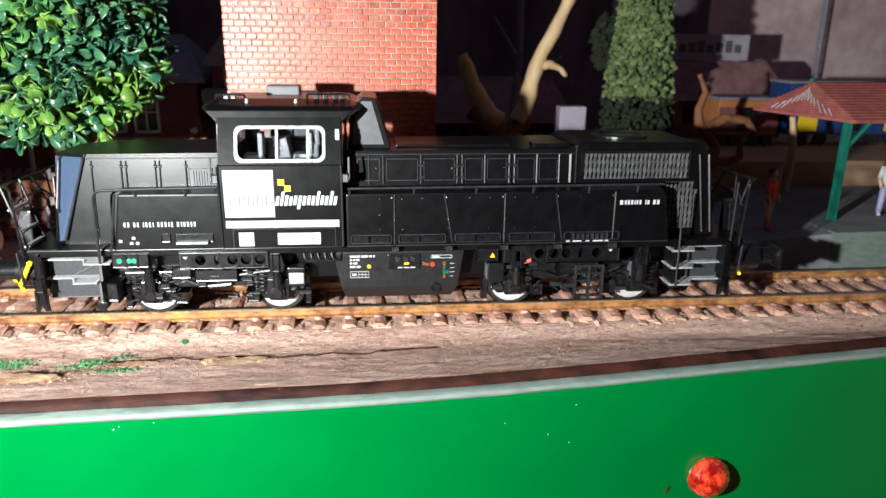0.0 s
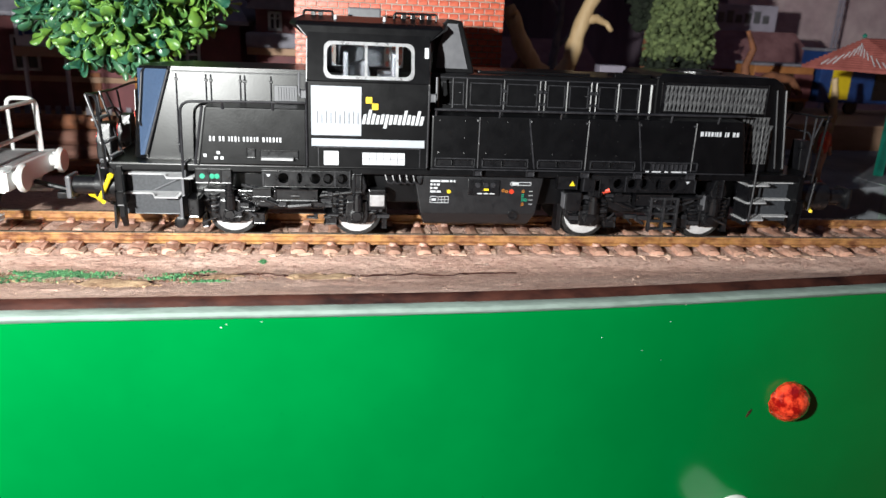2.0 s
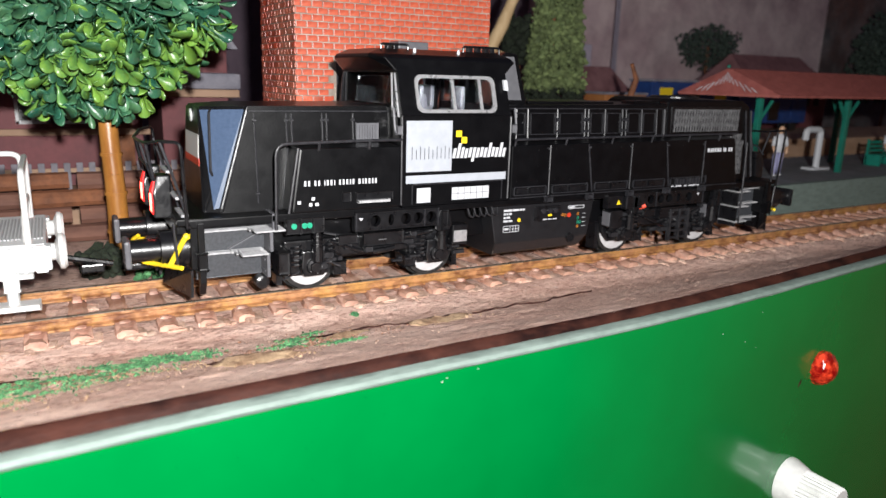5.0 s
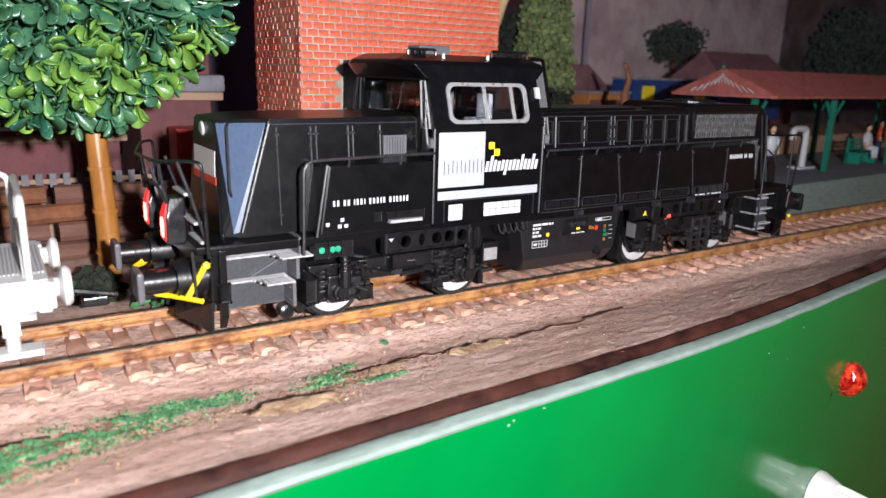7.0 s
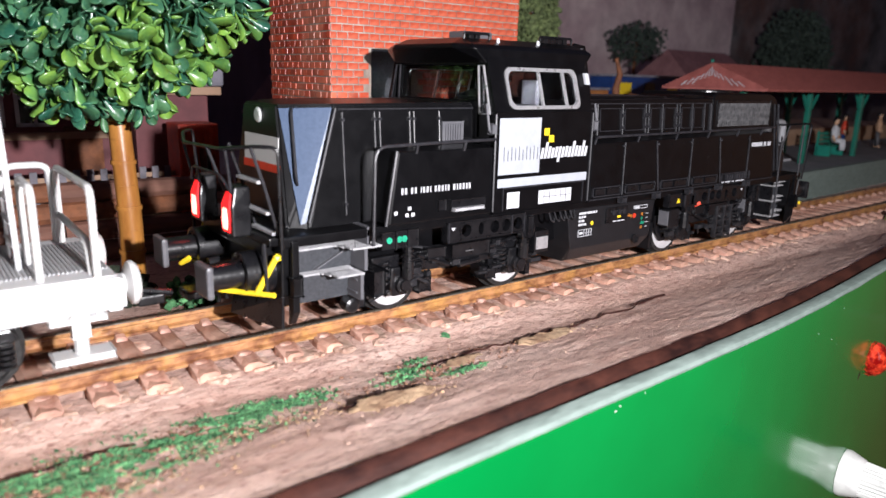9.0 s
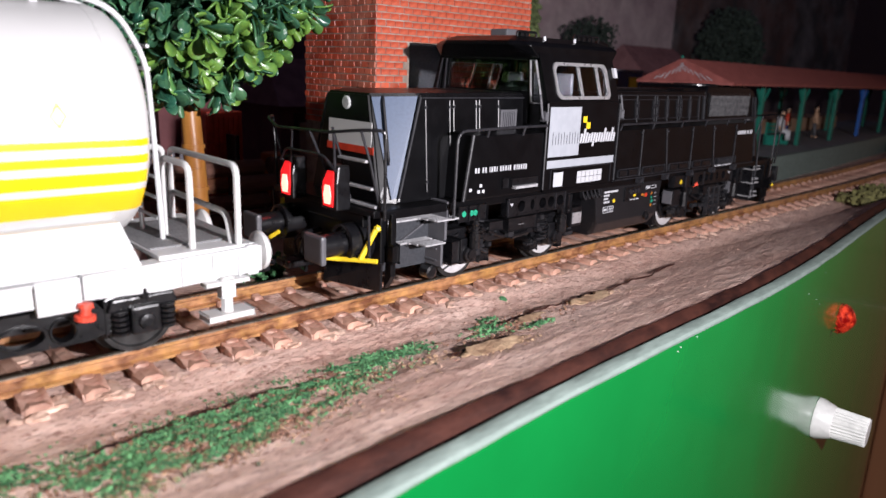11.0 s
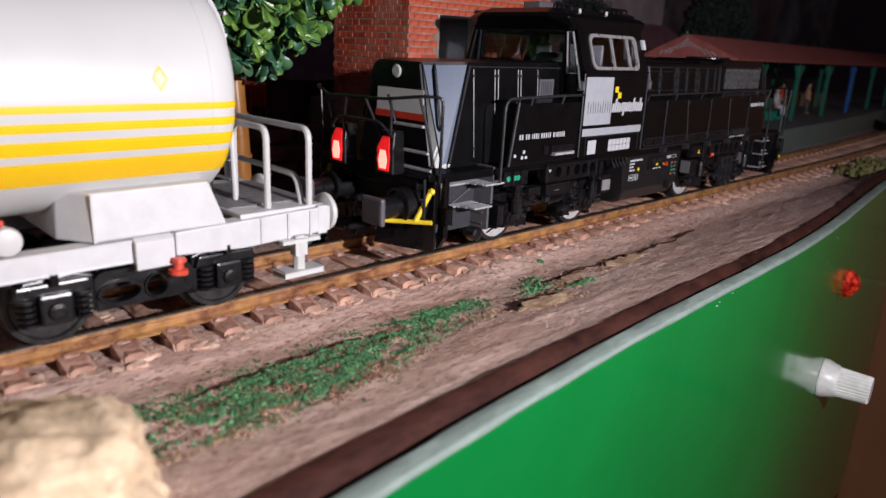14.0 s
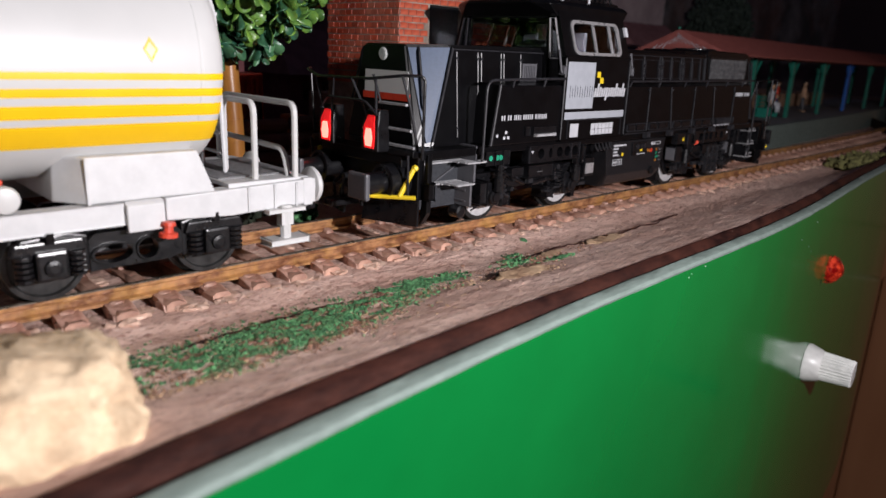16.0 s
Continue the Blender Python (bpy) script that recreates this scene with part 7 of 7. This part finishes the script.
def build_station():
    st = thing("station_house", -125, 135, -5, "maroon model station house with white windows and grey roof", "house")
    bm = nb()
    box(bm, -178, -72, 114, 155, -5.6, 44, 0.4)
    part("wall", bm, M_MAROON, st)
    bm = nb()
    prism(bm, [(-182, 43), (-68, 43), (-68, 44.5), (-182, 44.5)], 108, 160)
    solid(bm, [(-182, 108, 44), (-68, 108, 44), (-182, 160, 44), (-68, 160, 44), (-170, 134, 60), (-80, 134, 60)])
    part("roof", bm, M_SLATE, st)
    for x in (-165, -148, -103.5, -91.5):
        window_of(st, x, 114, 24, 9.5, 12.5)
    for x in (-128, -80):
        bm = nb()
        box(bm, x - 5, x + 5, 113.2, 114.3, -5, 24, 0.2)
        part("door", bm, M_BARK, st)
    bm = nb()
    box(bm, -180, -70, 112, 114, 20.5, 22.5, 0.2)
    part("band", bm, M_TAN, st)
    return st


def build_cottage():
    ct = thing("cottage", -62, 140, -5, "violet-brown model cottage with a steep grey roof", "house")
    bm = nb()
    box(bm, -66, -44, 112, 150, -5.6, 50, 0.3)
    part("wall", bm, M_MAROON, ct)
    bm = nb()
    solid(bm, [(-69, 108, 49), (-41, 108, 49), (-69, 154, 49), (-41, 154, 49), (-55, 108, 68), (-55, 154, 68)])
    part("roof", bm, M_SLATE, ct)
    bm = nb()
    box(bm, -69, -41, 108, 112, 33, 35.5, 0.2)
    part("canopy_board", bm, M_TAN, ct)
    bm = nb()
    box(bm, -69, -41, 105, 112, 35.6, 41, 1.2)
    part("porch_roof", bm, M_SLATE, ct)
    window_of(ct, -59, 112, 41.5, 5, 7)
    return ct


def build_signboard():
    sb = thing("signboard", -139, 107, -5, "white signboard with blue script bars", "sign")
    bm = nb()
    box(bm, -148, -130, 106.5, 107.5, 33, 44.5, 0.3)
    for x in (-146, -132):
        rod(bm, (x, 107.4, -5.3), (x, 107.4, 34), 0.8, 8)
    pn = part("panel", bm, M_WHITEPRINT, sb)
    bm = nb()
    for x0, x1, z0, z1 in ((-146.5, -145.3, 36.5, 42.5), (-144.6, -142, 37, 39.5), (-141.4, -139, 36, 39.5), (-138.2, -136, 37, 39.6), (-135.4, -133, 37, 39.6)):
        box(bm, x0, x1, 106.2, 106.52, z0, z1)
    part("script_bar", bm, M_BLUE, pn, "blue script bars")
    bm = nb()
    box(bm, -149, -129, 105.8, 107.8, 29.5, 33, 0.4)
    part("ledge", bm, M_TAN, sb)
    return sb


def build_fence():
    fc = thing("picket_fence", -110, 98, -5, "low pale picket fence in front of the station", "fence")
    for i in range(34):
        bm = nb()
        x = -168 + i * 3.4
        box(bm, x, x + 1.8, 97.6, 98.2, 4.5, 13.5, 0.15)
        part("picket", bm, M_GREYBARK, fc)
    bm = nb()
    box(bm, -170, -50, 98.2, 98.8, 10.5, 11.8)
    box(bm, -170, -50, 96, 112, -5.6, 4.6)
    part("fence_base", bm, M_TAN, fc)
    return fc


build_station()
build_cottage()
build_signboard()
build_fence()


def build_logs():
    for row in range(4):
        for k in range(3):
            x0 = -150 + k * 44 + (row % 2) * 12
            lg = thing("log", x0 + 20, 72 + row * 0.5, -5, "brown wooden log stacked beside the track", "log", group="log stack")
            bm = nb()
            z = -2.4 + row * 4.6
            rod(bm, (x0, 70 + row * 1.2, z), (x0 + 42, 71 + row * 1.2, z + random.uniform(-0.4, 0.4)), 2.5, 10, 2.3)
            part("log_body", bm, (M_BARK, M_DULLWOOD, M_DULLWOOD)[(row + k) % 3], lg)
    return


build_logs()


def build_truck(x, y, z, material, name, label):
    tk = thing(name, x, y, z, label, "vehicle")
    bm = nb()
    box(bm, x - 8, x + 8, y - 4, y + 4, z + 4, z + 10, 0.6)
    box(bm, x + 2, x + 8, y - 4, y + 4, z + 9.5, z + 18, 0.8)
    part("body", bm, material, tk)
    bm = nb()
    box(bm, x - 9.5, x - 8.3, y - 3, y + 3, z + 1, z + 24, 0.2)
    box(bm, x - 15, x - 8.5, y - 3, y + 3, z + 2, z + 3, 0.2)
    part("mast", bm, M_DARK, tk)
    for dx in (-5, 5):
        for s in (-1, 1):
            bm = nb()
            lathe(bm, [(0, 3.2), (2, 3.2)], (x + dx, y + s * 3.6, z + 3.2), (0, s, 0), 16)
            part("wheel", bm, M_TYRE, tk)
    return tk


build_truck(-45, 88, -5, M_ORANGE, "forklift", "orange model forklift parked behind the track")


def build_redbox():
    rb = thing("shipping_container", -54, 98, -5, "red ribbed container standing behind the track", "container")
    bm = nb()
    box(bm, -59.5, -48, 93, 104, -5.4, 25.5, 0.5)
    part("body", bm, M_REDLEVER, rb)
    for i in range(7):
        bm = nb()
        box(bm, -59 + i * 1.6, -58.2 + i * 1.6, 92.6, 93.1, -4, 24)
        part("rib", bm, M_REDLEVER, rb)
    return rb


build_redbox()


# ---- rear track bed with parked wagons ----
bm = nb()
box(bm, 12, 460, 92, 158, -5.5, 15.5, 0.5)
solo("rear_ledge", bm, M_TAN, "raised brown ledge carrying the rear sidings", "ledge", kind="structure")


def goods_wagon(x, y, z, l, h, material, door, label):
    gw = thing("goods_wagon", x, y, z, label, "wagon", group="rear wagons")
    bm = nb()
    box(bm, x - l / 2, x + l / 2, y - 8, y + 8, z + 5, z + h, 0.6)
    part("body", bm, material, gw)
    bm = nb()
    box(bm, x - l / 2 - 0.6, x + l / 2 + 0.6, y - 8.5, y + 8.5, z + h, z + h + 1.2, 0.4)
    part("roof", bm, M_SLATE, gw)
    for i in range(3):
        bm = nb()
        cx = x - l / 2 + l * (i + 0.5) / 3
        box(bm, cx - 4.5, cx + 4.5, y - 8.5, y - 7.9, z + 6.5, z + h - 3, 0.2)
        part("door", bm, door if i != 1 else M_DARK, gw)
    for dx in (-l * 0.35, -l * 0.2, l * 0.2, l * 0.35):
        bm = nb()
        lathe(bm, [(0, 3), (1, 3.2), (2, 2.8)], (x + dx, y - 7, z + 3), (0, 1, 0), 16)
        part("wheel", bm, M_TYRE, gw)
    return gw


goods_wagon(206, 140, 15.5, 62, 27, M_BLUE, M_YELLOW, "blue goods wagon with yellow doors on the rear siding")
goods_wagon(276, 142, 15.5, 62, 20, M_BLUE, M_BLUE, "dark blue goods wagon on the rear siding")
goods_wagon(157, 139, 15.5, 28, 20, M_OCHRE, M_MAROON, "short ochre goods wagon on the rear siding")


def build_lowhouse(x0, x1, y0, y1, z1, zr, mt_wall, mt_roof, label):
    hs = thing("low_house", (x0 + x1) / 2, (y0 + y1) / 2, -5, label, "house")
    bm = nb()
    box(bm, x0, x1, y0, y1, -5.6, z1, 0.3)
    part("wall", bm, mt_wall, hs)
    bm = nb()
    solid(bm, [(x0 - 3, y0 - 4, z1), (x1 + 3, y0 - 4, z1), (x0 - 3, y1 + 3, z1), (x1 + 3, y1 + 3, z1), (x0 + 4, (y0 + y1) / 2, zr), (x1 - 4, (y0 + y1) / 2, zr)])
    rf = part("roof", bm, mt_roof, hs)
    for k in range(int((x1 - x0 - 8) / 10)):
        bm = nb()
        x = x0 + 9 + k * 10
        box(bm, x - 2.5, x + 2.5, y0 - 0.4, y0 + 0.2, z1 - 11, z1 - 3, 0.2)
        part("window", bm, M_DARK, hs)
    return hs


build_lowhouse(8, 86, 166, 204, 22, 42, M_MAROON, M_PINKROOF, "low model house with a faded red roof behind the driftwood")
build_lowhouse(128, 196, 170, 198, 32, 50, M_OCHRE, M_PINKROOF, "ochre model house with a faded red roof")
build_lowhouse(300, 380, 170, 215, 40, 62, M_MAROON, M_PINKROOF, "maroon model house beyond the station")


def build_rearsign():
    bm = nb()
    box(bm, 148, 190, 199, 201, 50, 63, 0.4)
    for x in (152, 186):
        rod(bm, (x, 201.5, -5.4), (x, 201.5, 62), 1.2, 8)
    sb = solo("hoarding", bm, M_LILAC, "pale hoarding with dark unreadable lettering bars", "sign", base=(169, 200, -5))
    bm = nb()
    for i in range(7):
        x = 152 + i * 5
        box(bm, x, x + 3.6, 198.7, 199.02, 54, 58 + (i % 3))
    part("lettering_bar", bm, M_GREY, sb)
    return sb


build_rearsign()
bm = nb()
box(bm, 70, 81, 121, 128, 15.4, 33.5, 0.4)
solo("lilac_crate", bm, M_LILAC, "pale lilac crate standing on the rear ledge", "crate", base=(75, 124, 15.5))


# ---- driftwood and dry branches ----
def limb_path(bm, pts, r0, r1, seg=9, wob=0.0):
    pts = [Vector(p) for p in pts]
    fine = []
    for a, b in zip(pts, pts[1:]):
        for i in range(5):
            fine.append(a.lerp(b, i / 5) + Vector((noise.noise(a + Vector((i, 0, 0))), noise.noise(a + Vector((0, i, 3))), 0)) * wob)
    fine.append(pts[-1])
    n = len(fine)
    rings = []
    for i, p in enumerate(fine):
        d = (fine[min(i + 1, n - 1)] - fine[max(i - 1, 0)]).normalized()
        q = d.to_track_quat("Z", "Y")
        r = (r0 + (r1 - r0) * i / (n - 1)) * (1 + 0.18 * noise.noise(p * 0.21))
        rings.append([bm.verts.new(p + q @ Vector((r * math.cos(k * math.tau / seg), r * math.sin(k * math.tau / seg), 0))) for k in range(seg)])
    for a, b in zip(rings, rings[1:]):
        off = min(range(seg), key=lambda s: sum((a[k].co - b[(k + s) % seg].co).length for k in range(seg)))
        for k in range(seg):
            bm.faces.new((a[k], a[(k + 1) % seg], b[(k + 1 + off) % seg], b[(k + off) % seg]))
    bm.faces.new(rings[0][::-1])
    bm.faces.new(rings[-1])


def build_driftwood():
    dw = thing("driftwood_fork", 44, 100, 15.5, "forked piece of cream driftwood standing on brown bark", "driftwood")
    bm = nb()
    limb_path(bm, [(41, 100, 30), (36.5, 100, 33), (31, 100, 42), (27.5, 100, 51), (26, 100, 54)], 4.0, 2.4, wob=0.5)
    part("left_fork", bm, M_CREAM, dw, smooth=True)
    bm = nb()
    limb_path(bm, [(48, 100, 30), (51, 100, 36), (53, 100, 46), (56, 100, 55), (60, 100, 62), (64, 100, 71), (68, 100, 80)], 3.4, 2.0, wob=0.6)
    limb_path(bm, [(54, 100, 50), (59, 99, 51), (63, 99, 49.5), (65.5, 99, 47)], 1.9, 0.8, wob=0.4)
    part("right_fork", bm, M_CREAM, dw, smooth=True)
    bm = nb()
    limb_path(bm, [(30, 101, 34), (38, 100.5, 29), (44, 100, 24.5), (50, 100.5, 29), (51, 101, 35)], 3.4, 3.2, wob=0.5)
    limb_path(bm, [(44, 100, 14), (44, 100, 26)], 8, 5, wob=0.3)
    part("bark_base", bm, M_BARK, dw, "rough brown bark base", smooth=True)
    return dw


def build_branch(name, pts_list, material, label, base):
    br = thing(name, *base, label, "branch")
    for pts, r0, r1 in pts_list:
        bm = nb()
        limb_path(bm, pts, r0, r1, 7, 0.4)
        part("limb", bm, material, br, smooth=True)
    return br


build_driftwood()
build_branch("grey_sapling", [([(52, 130, -5.3), (52, 130, 20), (52.5, 130, 36), (54, 130, 53), (53.6, 130, 95)], 2.2, 1.3), ([(53.6, 130, 52), (49, 130, 59), (43, 130, 68)], 1.1, 0.6), ([(54, 130, 40), (62, 131, 47), (72, 131, 53)], 1.0, 0.5)], M_GREYBARK, "thin grey bare sapling behind the driftwood", (52, 130, -5))
build_branch("gnarled_branch", [([(106, 75, -5.3), (112, 75, 12), (115, 75, 24), (108, 75, 32), (107, 75, 37), (109, 75, 43), (106, 75, 49)], 2.6, 0.8), ([(113, 75, 18), (120, 75, 18.5), (124.5, 75, 20), (123.5, 75, 29)], 2.2, 0.8), ([(110, 75, 30), (118, 76, 34), (126, 76, 33), (130, 76, 28)], 2.0, 1.2)], M_BARK, "gnarled dry branch standing behind the locomotive", (106, 75, -5))
build_branch("pale_twig", [([(146, 80, -5.3), (147, 80, 12), (147.5, 80, 20), (147, 80, 27), (145.5, 80, 34)], 2.0, 1.1), ([(147.5, 80, 20), (144, 80, 14), (143.5, 80, 6)], 1.2, 0.9)], M_CREAM, "pale twisted twig beside the platform", (146, 80, -5))


def build_conifer():
    cf = thing("conifer_tree", 99, 118, -5, "mid-green flocked model conifer, blackish green in its lower part", "tree")
    bm = nb()
    limb_path(bm, [(99, 118, -5.4), (99, 118, 40), (99, 118, 96)], 2.0, 0.6, 8)
    part("trunk", bm, M_BARK, cf)
    rnd = random.Random(11)
    # foliage below z 38 takes a much darker green than the crown
    for nm, mt, z0, z1, r0, r1, n, lab in (("crown", M_CONIFER, 37, 100, 13.5, 7.0, 4200, "feathery green crown"), ("lower_brush", M_DARKGREEN, 4, 38, 16, 13.5, 1700, "blackish green lower foliage")):
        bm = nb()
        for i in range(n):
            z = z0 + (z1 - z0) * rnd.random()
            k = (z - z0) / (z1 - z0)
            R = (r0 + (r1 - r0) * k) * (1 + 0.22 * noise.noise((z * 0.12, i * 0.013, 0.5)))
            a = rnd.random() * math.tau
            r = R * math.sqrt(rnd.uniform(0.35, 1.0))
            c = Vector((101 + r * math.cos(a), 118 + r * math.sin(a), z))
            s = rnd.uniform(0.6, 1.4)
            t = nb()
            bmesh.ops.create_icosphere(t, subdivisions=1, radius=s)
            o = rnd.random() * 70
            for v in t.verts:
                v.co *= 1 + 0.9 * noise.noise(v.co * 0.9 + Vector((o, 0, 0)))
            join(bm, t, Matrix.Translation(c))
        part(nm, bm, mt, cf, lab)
    return cf


build_conifer()


def build_bush(x, y, z, rx, rz, material, label, seed, n=260, size=2.6):
    rnd = random.Random(seed)
    bs = thing("bush", x, y, z, label, "bush")
    bm = nb()
    for i in range(n):
        d = Vector((rnd.gauss(0, 1), rnd.gauss(0, 1), rnd.gauss(0, 1))).normalized()
        k = rnd.uniform(0.5, 1.0) * (1 + 0.25 * noise.noise(d * 2 + Vector((seed, 0, 0))))
        t = nb()
        bmesh.ops.create_icosphere(t, subdivisions=1, radius=rnd.uniform(0.5, 1) * size)
        o = rnd.random() * 70
        for v in t.verts:
            v.co *= 1 + 0.9 * noise.noise(v.co * 0.7 + Vector((o, 0, 0)))
        join(bm, t, Matrix.Translation((x + d.x * rx * k, y + d.y * rx * k, z + rz + d.z * rz * k)))
    part("crown", bm, material, bs)
    bm = nb()
    rod(bm, (x, y, z - 0.4 if z < 0 else -5.4), (x, y, z + rz), 1.2, 8)
    part("stem", bm, M_BARK, bs)
    return bs


def build_mast(x, y):
    ms = thing("lamp_mast", x, y, -5.6, "thin pale blue lattice mast before the painted rock", "mast")
    bm = nb()
    box(bm, x - 4, x + 4, y - 4, y + 4, -5.6, -3.5, 0.4)
    part("foot", bm, M_LILAC, ms)
    for dx in (-1.6, 1.6):
        bm = nb()
        rod(bm, (x + dx, y, -4), (x + dx * 0.6, y, 150), 0.8, 8)
        part("upright", bm, M_LILAC, ms)
    for k in range(18):
        bm = nb()
        z = 4 + 8 * k
        rod(bm, (x - 1.6, y, z), (x + 1.6, y, z + 6), 0.4, 6)
        part("brace", bm, M_LILAC, ms)
    return ms


build_mast(281, 280)
build_bush(600, 255, 30, 36, 42, M_FARGREEN, "tall dull green tree before the painted woods", 21, 2200, 2.6)
build_bush(372, 272, 54, 25, 17, M_FARGREEN, "dull green bush on a thin stem behind the station", 3, 900, 1.4)
build_bush(96, 140, 48, 9, 11, M_DARKGREEN, "dark bush beside the conifer", 9)
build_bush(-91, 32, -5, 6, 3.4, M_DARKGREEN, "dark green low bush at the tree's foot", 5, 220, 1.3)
build_bush(-80, 24, -5, 5, 3, M_MOSS, "bright green low bush beside the rails", 6, 160, 1.0)
build_bush(150, -27, -4.6, 12, 2.6, M_OLIVE, "low olive grass tuft on the board's rim", 7, 300, 1.3)
build_bush(176, -26, -4.6, 12, 2.6, M_OLIVE, "low olive grass tuft on the board's rim", 17, 300, 1.3)
build_house()
build_tree()
